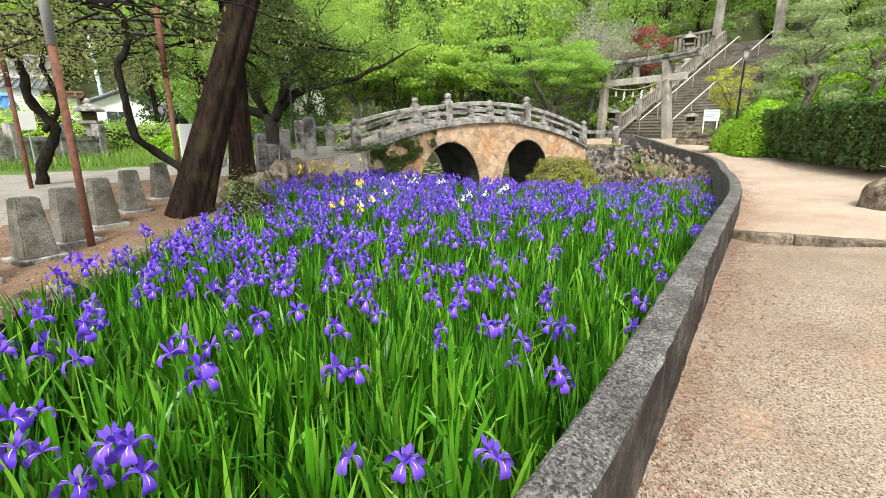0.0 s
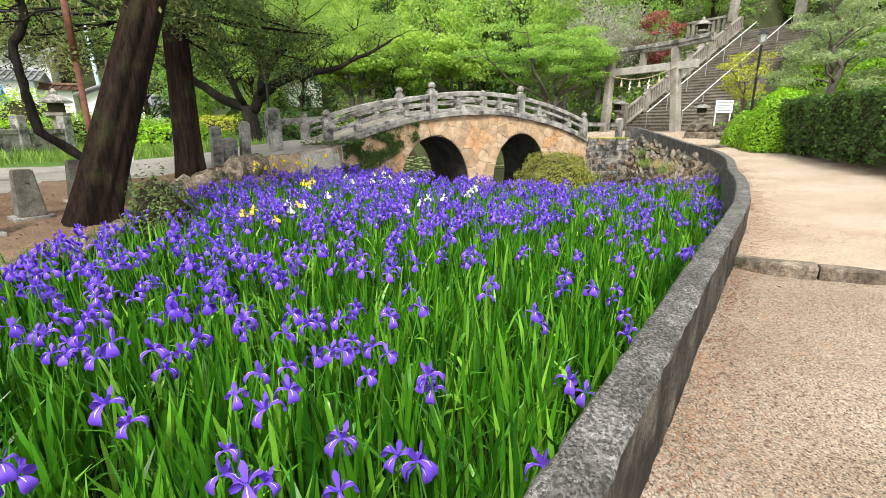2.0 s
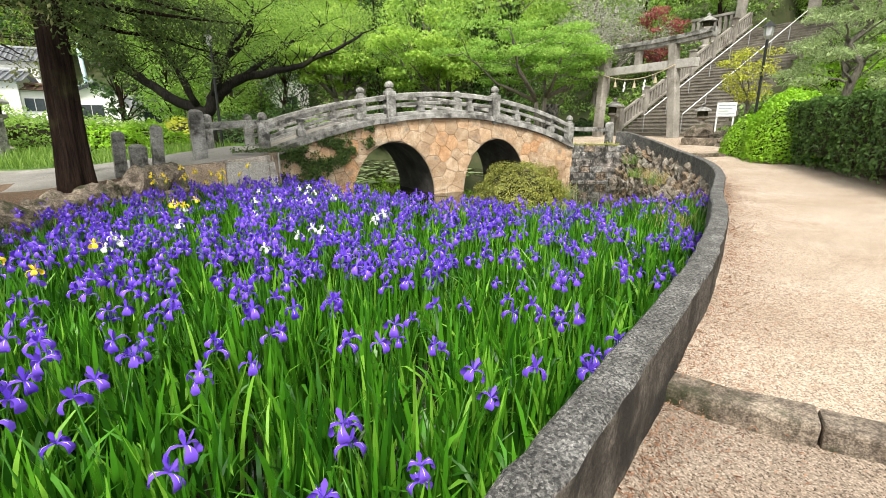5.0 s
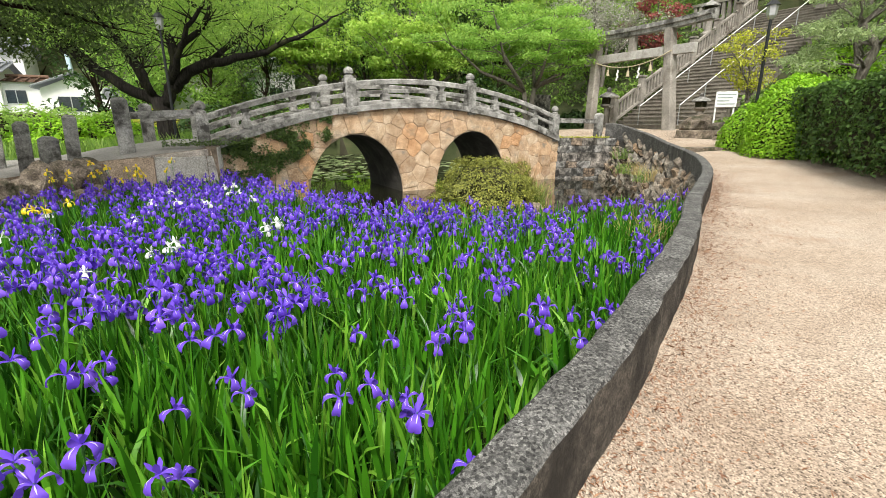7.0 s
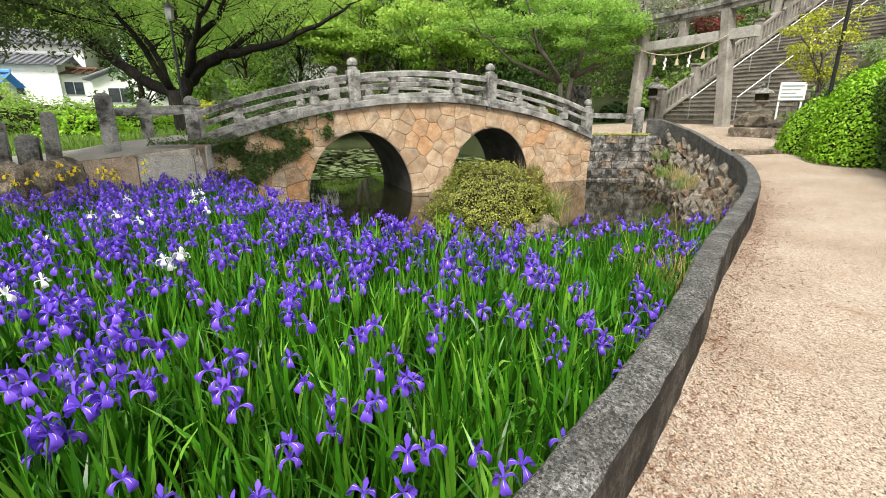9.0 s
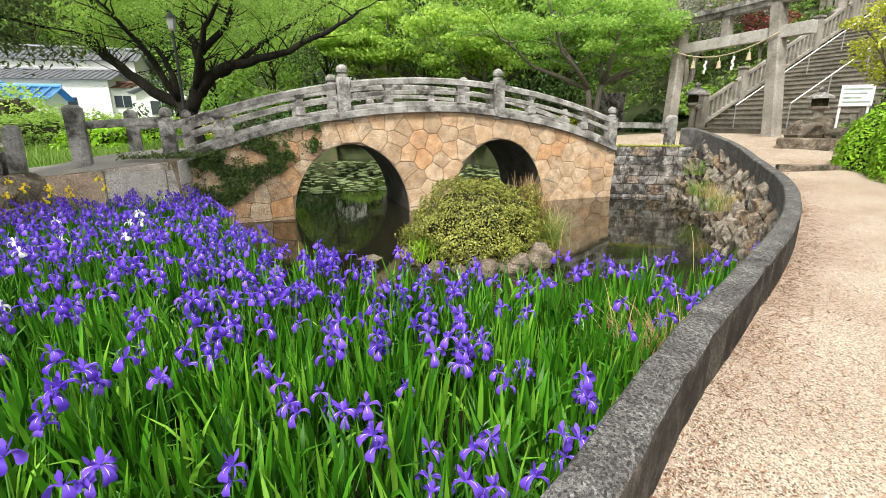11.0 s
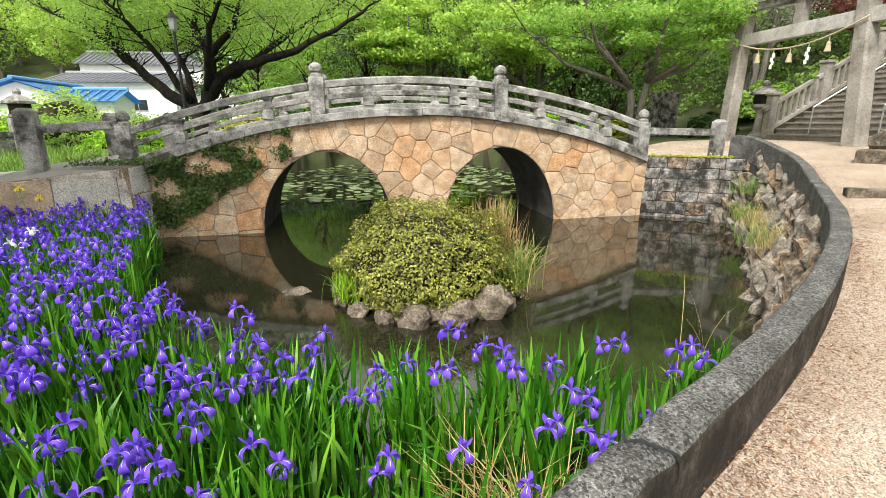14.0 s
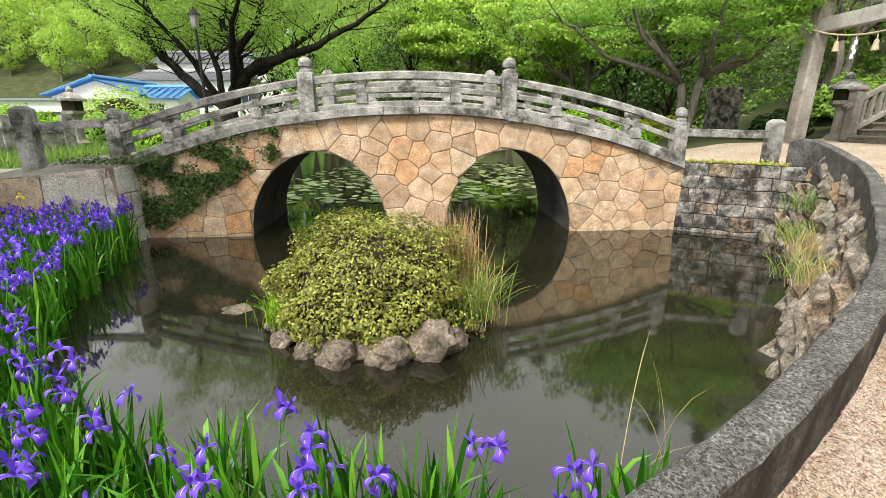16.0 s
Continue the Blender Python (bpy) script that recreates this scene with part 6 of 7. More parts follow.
def old_cherry(x, y, z, turn):
    """A low-forked cherry with sinuous limbs; local x runs along its widest spread."""
    r = random.Random(8)
    rs = np.random.default_rng(8)
    root = obj("cherry_tree", None, None, "old cherry tree with black sinuous limbs and fresh leaves", "tree", at=pose(x, y, z, 0, 0, turn))
    bm = tube([(0.1, 0, -0.4), (0.05, 0, 0.3), (0, 0, 1.0), (-0.1, 0, 1.7)], [0.46, 0.36, 0.31, 0.30], 14)
    limbs = (((0, 0, 1.5), (-1.2, 0.1, 2.1), (-2.6, 0.3, 3.1), (-3.9, 0.2, 4.2), (-6.2, 0.4, 5.2)),
             ((-2.5, 0.3, 3.0), (-2.9, -0.2, 3.9), (-2.5, -0.4, 5.0), (-2.6, -0.6, 6.3)),
             ((-2.0, 0.2, 2.6), (-3.4, 1.0, 3.4), (-5.0, 1.6, 4.4)),
             ((-0.3, 0.1, 1.6), (-0.8, 0.6, 2.8), (-1.5, 1.0, 4.0), (-2.4, 1.6, 5.6)),
             ((0.1, 0, 1.5), (0.6, -0.1, 2.5), (0.7, -0.2, 3.5), (0.4, -0.3, 4.3), (0.7, 0.2, 6.0)),
             ((0.7, -0.2, 3.3), (1.6, -0.4, 3.9), (2.2, -0.6, 4.6), (2.5, -0.9, 6.2)),
             ((0.4, 0, 2.0), (1.3, -0.3, 2.7), (2.6, -0.5, 3.0), (4.3, -0.4, 3.5), (6.4, -0.2, 4.6)),
             ((1.2, 0.2, 2.6), (2.2, 1.0, 3.6), (3.6, 1.6, 4.6), (5.0, 2.2, 5.4)),
             ((-0.2, -0.2, 1.8), (-0.6, -1.0, 3.2), (-1.2, -2.0, 4.6)),
             ((0.5, -0.2, 2.2), (1.4, -1.2, 3.6), (2.6, -2.0, 4.8)))
    cl = []
    for k, limb in enumerate(limbs):
        P = spline(limb, 5)
        n = len(P)
        P = [(p[0] + r.uniform(-0.05, 0.05), p[1] + r.uniform(-0.05, 0.05), p[2] + r.uniform(-0.05, 0.05)) for p in P]
        r0 = 0.22 if k in (0, 4, 6) else 0.12
        tube(P, [r0 * (1 - i / n) ** 0.8 + 0.015 for i in range(n)], 9, bm)
        for i in range(n // 3, n):
            for q in range(2):
                a = Vector(P[i])
                t = a + Vector((r.uniform(-1.5, 1.5), r.uniform(-1.5, 1.5), r.uniform(0.2, 1.4)))
                bp, br = grow(a, t, 0.03, 0.006, 4, 0.12, 800 + 40 * k + 2 * i + q)
                tube(bp, br, 4, bm)
                if t.z > 3.6:
                    cl.append((t.x, t.y, t.z, r.uniform(0.5, 0.95)))
                    cl.append((t.x + r.uniform(-0.8, 0.8), t.y + r.uniform(-0.8, 0.8), t.z + r.uniform(0.2, 1.0), r.uniform(0.5, 0.9)))
    part("trunk", bm, M_BARK_BLACK, root, smooth=True)
    v, f = clump_leaves(cl, 250, 0.085, 0.4, rs, 2.0, 0.1, 0.5)
    obj("crown", quick_mesh("crown", v, f, M_CHERRY), root)


old_cherry(5.75, 25.0, 0.95, -19)
spreading_tree("maple_tree", "slender grey-stemmed maple with layered fresh green leaves", 21.0, 22.2, 1.5,
               [((-0.3, 0, 1.6), [(-2.6, -0.4, 3.4), (-4.6, 0.4, 3.7), (-1.4, 0.8, 4.8), (-3.4, -1.6, 4.6)]),
                ((0.35, 0, 1.8), [(2.4, -0.8, 3.2), (1.4, -2.2, 3.6), (0.6, 0.6, 5.0), (-0.4, -1.8, 4.2)])],
               0.16, M_MAPLE, M_BARK_GREY, 15, 380, 0.12, 0.75, 0.22, 9)
spreading_tree("maple_tree", "maple with lime green spring leaves in tiers", 15.5, 37.0, 1.4,
               [((-0.3, 0, 2.5), [(-3.0, -1, 5.5), (-2.0, 1.5, 7.5), (-4, 0, 6.5), (-1, -2, 6.5)]), ((0.4, 0, 2.6), [(3.0, -1, 5.2), (2, 1, 7.6), (4, -0.5, 6.4), (0.5, 0, 8.6)])],
               0.22, M_LIME, M_BARK_GREY, 25, 200, 0.2, 1.1, 0.3, 9)
spreading_tree("maple_tree", "maple with bright spring leaves behind the bridge", 20.5, 31.0, 1.6,
               [((-0.3, 0, 2.0), [(-3.0, -1, 4.0), (-2.0, 1.5, 6.0), (-4, 0, 5.0), (-1, -2, 5.5)]), ((0.4, 0, 2.2), [(3.0, -1, 4.4), (2, 1, 6.6), (4, -0.5, 5.2), (0.5, 0, 7.4)])],
               0.2, M_LIME, M_BARK_GREY, 27, 220, 0.17, 1.0, 0.3, 9)
spreading_tree("bare_tree", "pale twiggy tree with grey-green buds", 26.6, 23.0, 2.3,
               [((-0.2, 0, 2.2), [(-2, -1, 5.5), (-1.0, 1, 6.4), (-2.6, 0, 4.4)]), ((0.3, 0, 2.3), [(1.6, -1, 5.0), (1.2, 1, 6.4), (2.4, 0, 4.6)])], 0.14, M_GREYLEAF, M_BARK_GREY, 33, 160, 0.1, 0.8, 0.6, 9)
leafy_tree("red_maple", "dark red-leaved maple on the hillside", 30.0, 22.3, 4.2, 4.2, 0.1, 1.7, M_RED, M_BARK_GREY, 81, 0.16, 26, 260, 0.5, 0.3)
r_w = random.Random(40)
for k, (x, y, h, cr, m) in enumerate(((22.8, 30.5, 8, 2.2, M_DARKLEAF), (31.5, 27, 8.5, 2.4, M_MIDLEAF), (33, 25.5, 8, 2.6, M_MAPLE), (24, 28.5, 9, 2.4, M_DARKLEAF), (37, 23, 8, 2.6, M_MIDLEAF),
                                      (12.0, 39, 10, 3.0, M_DARKLEAF), (18.2, 36, 11, 2.6, M_DARKLEAF), (21.5, 36.5, 11, 2.6, M_DARKLEAF), (8.5, 40.5, 7, 3.0, M_MIDLEAF), (5.0, 42, 6.5, 2.8, M_MAPLE), (33, 12.5, 8, 2.6, M_MIDLEAF), (38, 12, 8, 3, M_MIDLEAF), (36, 9, 8, 3, M_PINE), (43, 20.5, 9, 3.4, M_MIDLEAF), (43, 14.5, 9, 3.2, M_DARKLEAF), (31, 6, 7, 2.8, M_MIDLEAF))):
    con = m is M_DARKLEAF
    leafy_tree("hillside_tree", "dark conifer beside the shrine hill" if con else "leafy green tree on the shrine hill", x, y, float(land(x, y)) - 0.1, h, 0.18, cr, m, M_BARK_DARK, 200 + k, 0.17, 60, 115, 0.6, 0.12 if con else 0.2, 9 if con else 1.0, (r_w.uniform(-0.4, 0.4), 0))

# bushes along the far banks and under the trees
for k, (x, y, rx, h, m) in enumerate(((8.0, 33.5, 2.0, 1.6, M_DARKLEAF), (10.5, 35.6, 2.0, 1.8, M_DARKLEAF), (13.5, 36.2, 2.2, 1.6, M_MIDLEAF), (17.5, 34.5, 2.0, 1.4, M_SHRUB), (19.6, 28.0, 1.6, 1.4, M_SHRUB), (19.8, 23.6, 0.9, 0.9, M_SHRUB),
                                      (2.2, 27.5, 1.6, 1.1, M_SHRUB), (-1.0, 30, 2.0, 1.5, M_MIDLEAF), (3.5, 30.5, 2.0, 1.2, M_SHRUB), (-4.5, 29, 2.0, 1.6, M_SHRUB), (0.5, 33.5, 2.4, 1.5, M_MIDLEAF), (-3.4, 34, 2.4, 2.6, M_LIME), (-7.5, 32, 2.4, 1.8, M_MIDLEAF), (6.0, 36, 2.4, 1.4, M_YELLOWGREEN), (3.0, 37, 2.4, 1.2, M_MIDLEAF), (-10, 30, 2.6, 2.0, M_SHRUB), (24.3, 22.3, 1.0, 0.9, M_DARKLEAF), (26.6, 22.4, 1.1, 1.1, M_MIDLEAF), (22.0, 25.5, 1.2, 0.8, M_YELLOWGREEN))):
    dome_bush("garden_bush", "leafy garden bush beyond the pond", x, y, float(land(x, y)) - 0.1, rx, rx * 0.9, h, m, 3500, 0.16, 300 + k, "garden bushes", 0.3)


def verge():
    r = np.random.default_rng(61)
    n = 16000
    x, y = r.uniform(-12, 7, n), r.uniform(21.3, 34, n)
    k = ~inside(POND_EDGE, x, y)
    x, y = x[k], y[k]
    base = np.stack([x, y, land(x, y)], 1)
    v, f = blades(base, r.uniform(0.15, 0.45, len(x)), r.uniform(0.05, 0.2, len(x)), np.full(len(x), 0.03), 3, r, np.zeros(len(x)))
    obj("verge_grass", quick_mesh("verge_grass", v, f, M_GRASSBLADE), None, "bright green grass and low plants beyond the lane", "grass", kind="stuff")


verge()

# fallen leaves and litter on the path and under the trees
def litter():
    r = np.random.default_rng(19)
    n = 26000
    k = r.integers(0, len(PAR_XY), n)
    o = np.abs(r.normal(0, 0.4, n)) ** 1.5 + 0.01
    patch = np.sin(PAR_XY[k, 0] * 1.9) + np.sin(PAR_XY[k, 0] * 4.3 + 1.0)
    o *= 0.75 + 0.25 * patch
    x = PAR_XY[k, 0] + PAR_N[k, 0] * (o + PAR_W) + r.uniform(-0.1, 0.1, n)
    y = PAR_XY[k, 1] + PAR_N[k, 1] * (o + PAR_W) + r.uniform(-0.1, 0.1, n)
    z = PAR_FOOT[k] + 0.03 * np.clip(1 - o / 0.25, 0, 1) + 0.016 + 0.02 * np.clip(o - 0.5, 0, 9)
    p = np.stack([x, y, z], 1)
    v, f = leaf_cloud(p, np.tile((0, 0, 1.0), (n, 1)), 0.024, 4.2, 0.3, r)
    obj("leaf_litter", quick_mesh("leaf_litter", v, f, M_LITTER), None, "scattered dry brown leaves on the gravel", "leaf litter", kind="stuff")
    n = 3000
    x, y = r.uniform(-4, 3, n), r.uniform(6.5, 15, n)
    k = ~inside(POND_EDGE, x, y)
    x, y = x[k], y[k]
    v, f = leaf_cloud(np.stack([x, y, land(x, y) + 0.03], 1), np.tile((0, 0, 1.0), (len(x), 1)), 0.04, 1.8, 0.25, r)
    obj("leaf_litter", quick_mesh("leaf_litter", v, f, M_LITTER), None, "pale dry leaves on the earth under the cedars", "leaf litter", kind="stuff")


M_LITTER = leaf_mat("dry_leaf", (0.13, 0.055, 0.03), (0.36, 0.20, 0.12), 0.1, 0.8)
litter()


# ---- houses ----
def house(x0, x1, y0, y1, z0, eave, ridge, roof_mat, label, axis='x', windows=()):
    root = obj("house", None, None, label, "house", "houses beyond the pond", at=pose(x0, y0, z0))
    w, d, e, rg = x1 - x0, y1 - y0, eave - z0, ridge - z0
    part("wall", box(0, w, 0, d, -0.5, e, 0.02), M_PLASTER, root, "white plaster wall")
    bm = bmesh.new()
    o = 0.5
    if axis == 'x':
        a = [(-o, -o, e), (w + o, -o, e), (w + o, d / 2, rg), (-o, d / 2, rg), (-o, d + o, e), (w + o, d + o, e)]
        g = [((0.02, 0.02, e), (0.02, d - 0.02, e), (0.02, d / 2, rg - 0.15)), ((w - 0.02, 0.02, e), (w - 0.02, d - 0.02, e), (w - 0.02, d / 2, rg - 0.15))]
    else:
        a = [(-o, d + o, e), (-o, -o, e), (w / 2, -o, rg), (w / 2, d + o, rg), (w + o, d + o, e), (w + o, -o, e)]
        a = [(-o, -o, e), (-o, d + o, e), (w / 2, d + o, rg), (w / 2, -o, rg), (w + o, -o, e), (w + o, d + o, e)]
        g = [((0.02, 0.02, e), (w - 0.02, 0.02, e), (w / 2, 0.02, rg - 0.15)), ((0.02, d - 0.02, e), (w - 0.02, d - 0.02, e), (w / 2, d - 0.02, rg - 0.15))]
    v = [bm.verts.new(p) for p in a]
    f1 = bm.faces.new((v[0], v[1], v[2], v[3]))
    f2 = bm.faces.new((v[3], v[2], v[5], v[4]))
    bmesh.ops.solidify(bm, geom=[f1, f2], thickness=0.16)
    roof = part("roof", bm, roof_mat, root)
    # tile ribs
    n = int((w if axis == 'x' else d) / 0.45)
    for k in range(n + 1):
        t = k / n
        if axis == 'x':
            p, q = Vector(a[0]).lerp(Vector(a[1]), t), Vector(a[3]).lerp(Vector(a[2]), t)
        else:
            p, q = Vector(a[0]).lerp(Vector(a[1]), t), Vector(a[3]).lerp(Vector(a[2]), t)
        part("roof_rib", tube([p + Vector((0, 0, 0.1)), q + Vector((0, 0, 0.1))], 0.06, 5), roof_mat, roof)
    for tri in g:
        bm = bmesh.new()
        bm.faces.new([bm.verts.new(p) for p in tri])
        part("gable", bm, M_PLASTER, root)
    part("ridge", tube([(Vector(a[3]) + Vector((0, 0, 0.15))), (Vector(a[2]) + Vector((0, 0, 0.15)))], 0.16, 7), roof_mat, root)
    for wx, wz, ww, wh in windows:
        win = part("window", box(wx, wx + ww, -0.05, 0.02, wz, wz + wh), M_GLASS, root, "dark glazed window")
        part("frame", box(wx - 0.06, wx + ww + 0.06, -0.07, -0.051, wz - 0.06, wz), M_GALV, win)
        part("frame", box(wx + ww / 2 - 0.03, wx + ww / 2 + 0.03, -0.07, -0.051, wz, wz + wh), M_GALV, win)
    return root


house(-17.3, -10.0, 49, 58, 1.5, 3.85, 5.25, M_ROOF_BLUE, "white gabled house with a blue tiled roof", 'y', ((2.6, 1.2, 1.6, 0.9),))
house(-10.4, -7.4, 49.2, 53.2, 1.5, 3.7, 4.6, M_ROOF_BLUE, "low white wing with a blue tiled roof", 'x', ((0.6, 1.0, 1.2, 0.8),))
house(-17.0, -6.2, 60, 68, 1.5, 5.9, 7.0, M_ROOF_GREY, "long white house with a grey tiled roof", 'x', ((6.5, 1.8, 1.6, 1.0),))
house(-19.0, -6.0, 70, 77, 1.5, 8.6, 10.2, M_ROOF_GREY, "tall white house with a grey tiled roof", 'x', ((8.6, 4.4, 1.8, 1.1),))
house(-6.7, -3.6, 60.5, 65, 1.5, 5.2, 5.7, M_ROOF_BROWN, "small white annexe with a flat eave", 'x', ((0.7, 1.9, 1.4, 1.1),))
house(-2.2, 2.2, 52, 59, 1.4, 4.3, 5.4, M_ROOF_GREY, "white house with a low grey roof", 'y', ((1, 1.2, 1.6, 1.1),))
house(2.4, 5.6, 49, 54, 1.4, 3.4, 4.2, M_ROOF_GREY, "low white house with a shallow grey roof", 'x', ((0.8, 0.8, 1.4, 0.9),))
house(-30, -22.5, 42, 50, 1.2, 5.4, 6.4, M_ROOF_BROWN, "white two-storey house with a brown roof", 'x', ((1, 2.6, 1.6, 1.2), (4, 2.6, 1.6, 1.2), (4.5, 0.8, 1.6, 1.2)))
house(6.4, 10.4, 45, 51, 1.6, 4.0, 5.3, M_ROOF_GREY, "white house with a grey roof behind trees", 'y', ((1.5, 1.2, 1.4, 1.0),))
house(12.2, 15.2, 44, 48, 2.2, 5.2, 6.4, M_ROOF_GREY, "small white house seen over the bridge", 'y', ((1.0, 1.2, 1.0, 0.9),))


def open_shed(x0, x1, y, z0):
    """A lean-to with a corrugated roof edge, pale fascia and bare poles."""
    root = obj("shed", None, None, "open lean-to shed with a pale fascia on bare poles", "shed", at=pose(x0, y, z0))
    w = x1 - x0
    part("fascia", box(0, w, 0, 0.06, 1.45, 2.25, 0.01), M_PLASTER, root, "pale sheet fascia")
    part("roof", box(-0.2, w + 0.2, -0.3, 4.0, 2.26, 2.34, 0.01), M_ROOF_GREY, root)
    part("back", box(0, w, 3.9, 4.0, -0.4, 2.25, 0), M_ROOF_BROWN, root, "dark timber back wall")
    for k in range(int(w / 0.3)):
        part("roof_rib", tube([(k * 0.3, -0.3, 2.37), (k * 0.3, 3.9, 2.42)], 0.05, 6), M_ROOF_GREY, root)
    for k in range(6):
        part("pole", tube([(w * k / 5, 0.12, -0.4), (w * k / 5 + 0.15, 0.12, 1.45)], 0.05, 6), M_HEDGE_WOOD, root)


open_shed(-19.5, -12.2, 46.0, 1.15)

# ---- poles, lamp, stone fence ----
lamp = obj("street_lamp", None, None, "black street lamp with a small lantern head", "street lamp", at=pose(6.0, 22.5, 0.9))
part("pole", tube([(0, 0, -0.3), (0, 0, 1.0), (0, 0, 3.7)], [0.06, 0.05, 0.035], 10), M_BLACK, lamp)
part("head", lathe([(0.05, 3.7), (0.10, 3.75), (0.14, 4.05), (0.15, 4.06)], 6), M_GALV, lamp, "pale lamp glass")
part("cap", lathe([(0.19, 4.06), (0.16, 4.1), (0.04, 4.22), (0.02, 4.28)], 8), M_BLACK, lamp)
lamp2 = obj("street_lamp", None, None, "black garden lamp post among the shrubs", "street lamp", at=pose(20.3, 11.5, 1.2))
part("pole", tube([(0, 0, -0.3), (0, 0, 3.2)], 0.04, 8), M_BLACK, lamp2)
part("head", lathe([(0.05, 3.2), (0.12, 3.3), (0.14, 3.55)], 6), M_GALV, lamp2, "pale lamp glass")
part("cap", lathe([(0.19, 3.55), (0.03, 3.72)], 8), M_BLACK, lamp2)
bm_obj("utility_pole", tube([(0, 0, -0.5), (0, 0, 10.5)], [0.26, 0.17], 10), M_POLE, None, "pale blue-grey utility pole beyond the houses", "pole", at=pose(-1.5, 66.5, 1.5, 0, -3, 0), smooth=True)


def stone_fence(a, b):
    root = obj("stone_fence", None, None, "low stone fence of posts, panels and coping beside the lane", "fence", at=pose(a[0], a[1], float(land(*a))))
    d = Vector((b[0] - a[0], b[1] - a[1], 0))
    n = max(2, int(d.length / 1.6))
    ang = Matrix.Rotation(math.atan2(d.y, d.x), 4, 'Z')
    L = d.length / n
    for k in range(n + 1):
        part("post", box(k * L - 0.17, k * L + 0.17, -0.17, 0.17, -0.3, 1.45, 0.03, ang), M_GRANITE, root)
        if k < n:
            part("panel", box(k * L + 0.17, k * L + L - 0.17, -0.07, 0.07, -0.3, 0.8, 0, ang), M_GRANITE, root)
            part("coping", box(k * L + 0.17, k * L + L - 0.17, -0.12, 0.12, 0.8, 0.98, 0.02, ang), M_GRANITE, root)


stone_fence((-9.5, 18.5), (-3.6, 23.4))
stone_fence((-3.2, 23.8), (-0.9, 26.4))
stone_lantern(-1.15, 27.3, 1.0, 2.3, "weathered stone lantern at the end of the fence")

# small blank sign on a thin post before the fence
lane_sign = obj("lane_sign", None, None, "small pale rectangular sign on a thin grey post", "sign", at=pose(-2.2, 19.6, 0.6, 0, 0, 20))
part("post", tube([(0, 0, -0.3), (0, 0, 1.5)], 0.025, 8), M_GALV, lane_sign)
part("plate", box(-0.19, 0.19, -0.045, -0.026, 1.35, 1.85, 0.004), M_SIGN, lane_sign, "pale blank plate")

# white board leaning on a stone base
board = obj("white_board", None, None, "plain white board fixed above a stone block", "sign", at=pose(1.15, 13.75, 0.4, 0, 0, 32))
part("base", box(-0.17, 0.17, -0.13, 0.13, -0.1, 0.72, 0.02), M_CONCRETE2, board)
part("panel", box(-0.26, 0.26, -0.17, -0.14, 0.72, 1.62, 0.01), M_SIGN, board)

# ---- wisteria trellis ----
trellis = obj("wisteria_trellis", None, None, "steel pipe trellis carrying old wisteria", "trellis", at=pose(-0.5, 9.8, 0.33))
for x, y in ((0, 0), (1.4, 3.3), (-1.5, 7.0), (-4.5, 1.0)):
    part("pole", tube([(x, y, -0.3), (x, y, 2.6)], 0.047, 10), M_STEEL_RUST, trellis, "red-brown rusted pole", smooth=True)
    part("sleeve", tube([(x, y, 2.55), (x, y, 3.85)], 0.056, 10), M_GALV if x == 0 else M_STEEL_RUST, trellis, "upper sleeve of the pole", smooth=True)
for a, b in (((0, 0), (2, 5.6)), ((2, 5.6), (-1.5, 7)), ((-4.5, 1), (0, 0)), ((-1.5, 7), (-4.5, 1)), ((1, 2.8), (-3, 4)), ((0.5, 1.4), (-3.7, 2.5)), ((1.5, 4.2), (-2.2, 5.5))):
    part("bar", tube([(*a, 3.75), (*b, 3.75)], 0.035, 7), M_BLACK, trellis)


def vine(name, pts, rad, seed):
    r = random.Random(seed)
    P = spline(pts, 5)
    P = [(p[0] + r.uniform(-0.03, 0.03), p[1] + r.uniform(-0.03, 0.03), p[2]) for p in P]
    n = len(P)
    bm = tube([(a - pts[0][0], b - pts[0][1], c - pts[0][2]) for a, b, c in P], [rad * (1 - 0.4 * k / n) * r.uniform(0.85, 1.15) for k in range(n)], 8)
    bm_obj(name, bm, M_BARK_BLACK, None, "dark twisted wisteria stem", "vine", "wisteria stems", at=pose(*pts[0]), smooth=True)


vine("wisteria_plant", [(1.05, 12.2, 1.05), (0.75, 13, 1.28), (0.26, 13, 1.75), (0.18, 13, 2.4), (0.12, 13, 3.0), (0.36, 13, 3.5), (0.2, 13, 4.05), (-0.6, 13.4, 4.15)], 0.085, 2)
vine("wisteria_plant", [(-1.87, 17.5, 0.55), (-1.75, 17.5, 1.2), (-1.4, 17.5, 1.95), (-1.75, 17.3, 2.6), (-1.8, 17.2, 3.5), (-2.4, 17, 4.1)], 0.14, 3)
vine("wisteria_plant", [(-1.6, 17.5, 1.9), (-1.2, 17.3, 2.6), (-1.35, 17.0, 3.4), (-1.0, 16.5, 4.15)], 0.07, 4)


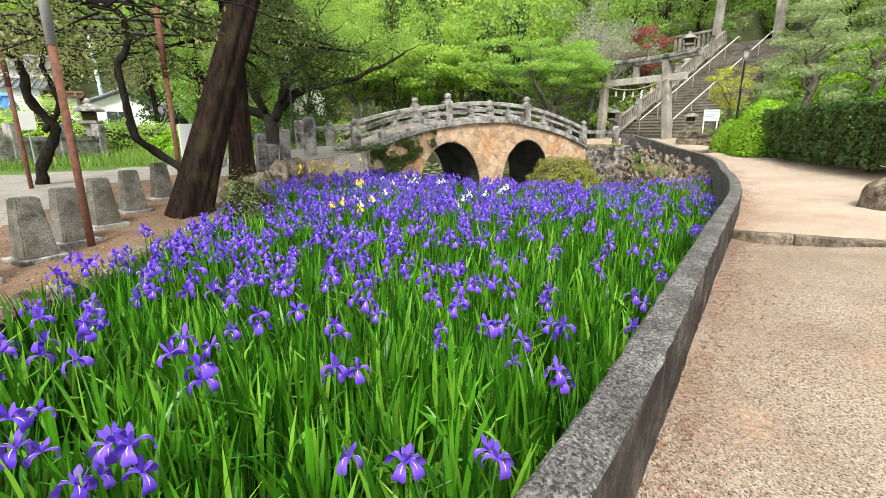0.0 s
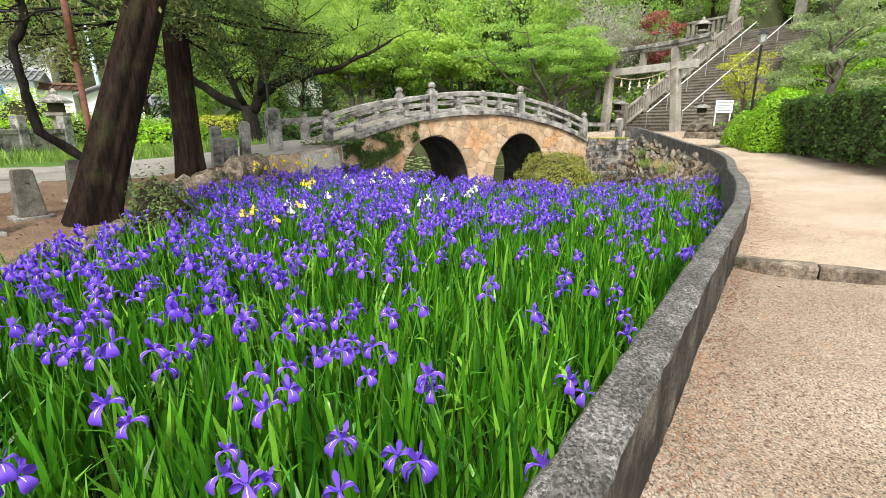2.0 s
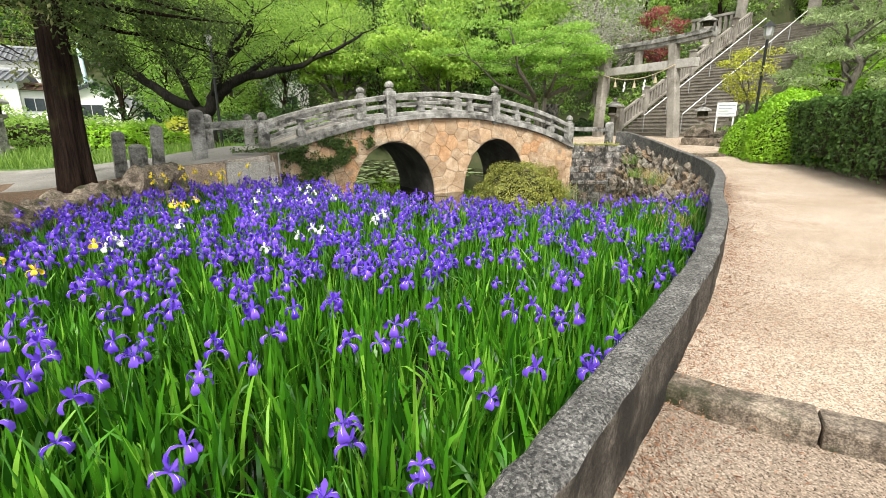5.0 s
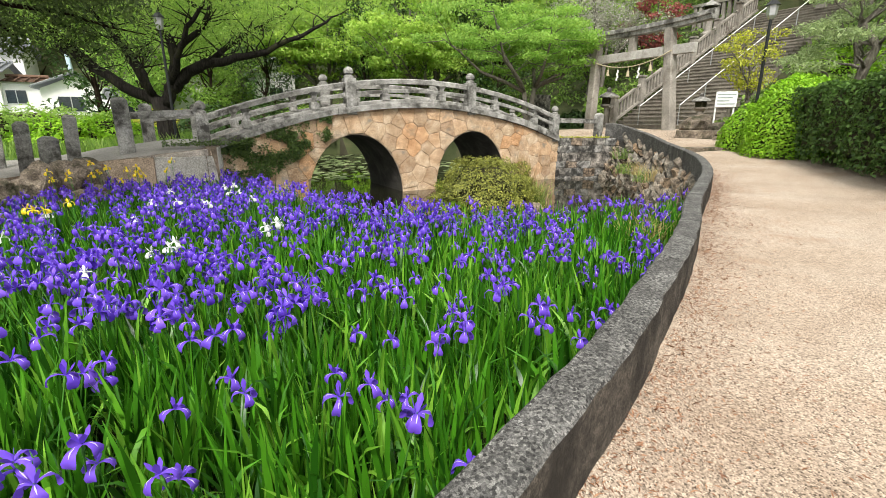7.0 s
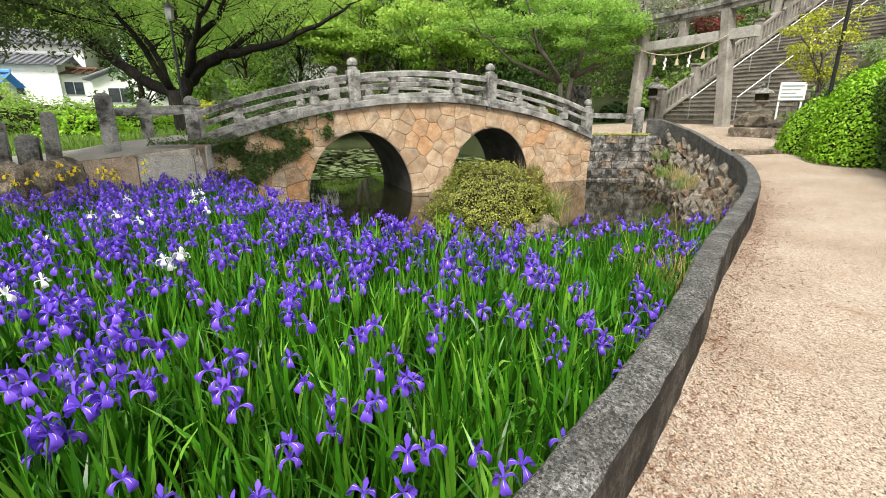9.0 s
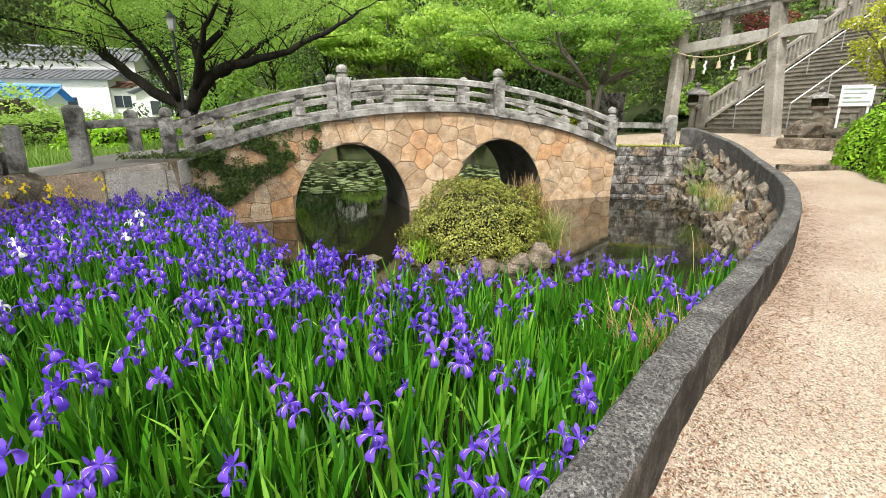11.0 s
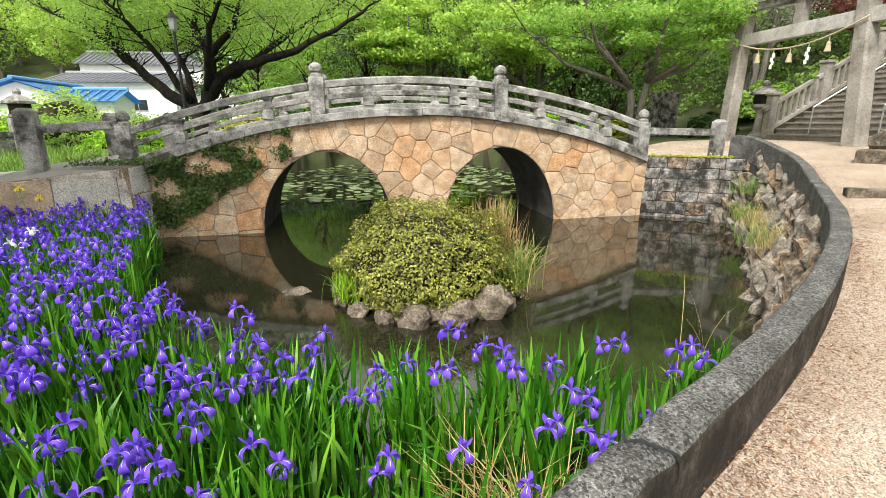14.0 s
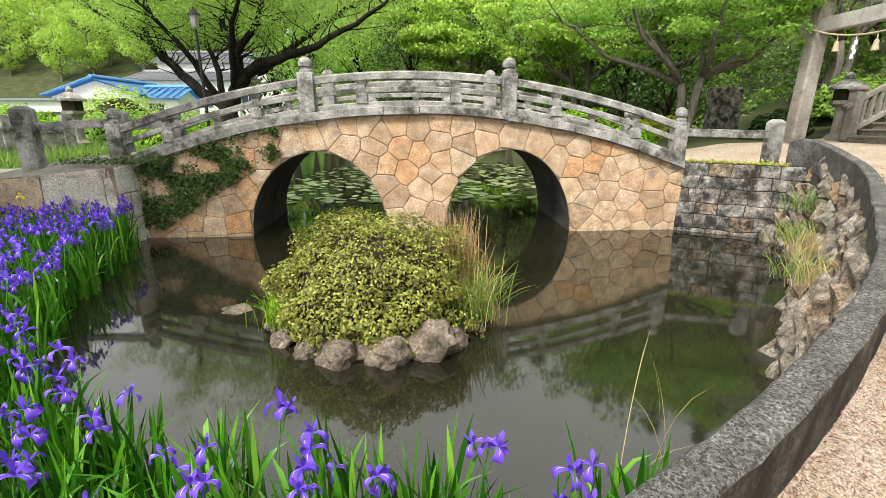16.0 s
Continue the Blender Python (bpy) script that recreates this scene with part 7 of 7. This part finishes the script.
def wisteria_top():
    r = np.random.default_rng(71)
    rr = random.Random(71)
    root = obj("wisteria_canopy", None, None, "tangled wisteria twigs and sparse leaves over the trellis", "wisteria", at=pose(0, 0, 0))
    bm = bmesh.new()
    cl = []
    for k in range(190):
        a = (rr.uniform(-5.2, 1.4), rr.uniform(9.5, 19.5), 3.85 + rr.uniform(-0.25, 0.3))
        q = rr.uniform(0, 6.28)
        L = rr.uniform(0.8, 2.2)
        b = (a[0] + L * math.cos(q), a[1] + L * math.sin(q), a[2] + rr.uniform(-0.7, 0.3))
        bp, br = grow(a, b, 0.022, 0.006, 5, 0.1, 500 + k)
        tube(bp, br, 4, bm)
        cl.append((b[0], b[1], b[2] - 0.1, rr.uniform(0.3, 0.55)))
    part("twigs", bm, M_BARK_BLACK, root)
    v, f = clump_leaves(cl, 260, 0.085, 0.8, r, 2.2, 0.1, 0.2)
    obj("leaves", quick_mesh("leaves", v, f, M_YOUNG), root, "young bronze-green leaves")


M_YOUNG = leaf_mat("young_leaf", (0.14, 0.17, 0.05), (0.32, 0.34, 0.14), 0.4)
wisteria_top()


def undergrowth():
    """Low plants that cover the wooded slopes."""
    r = np.random.default_rng(88)
    cs = []
    for x0, x1, y0, y1, n in ((20.5, 46, 20.8, 40, 1200), (24, 46, 4, 15.2, 600), (6, 46, 36.5, 60, 900)):
        cs.append(np.stack([r.uniform(x0, x1, n), r.uniform(y0, y1, n)], 1))
    c = np.concatenate(cs)
    # the bank behind the torii is bare shaded earth
    c = c[(c[:, 0] > 27.5) | (c[:, 1] > 26.5) | (c[:, 1] < 18)]
    z = land(c[:, 0], c[:, 1])
    cl = [(a, b, h + 0.1, s) for (a, b), h, s in zip(c, z, r.uniform(0.35, 0.9, len(c)))]
    v, f = clump_leaves(cl, 75, 0.2, 0.6, r, 1.7, 0.2, 0.5)
    obj("undergrowth", quick_mesh("undergrowth", v, f, M_UNDER), None, "dark green ferns and shrubs under the hillside trees", "undergrowth", kind="stuff")


M_UNDER = leaf_mat("undergrowth_leaf", (0.07, 0.14, 0.03), (0.28, 0.43, 0.09), 0.4)
undergrowth()
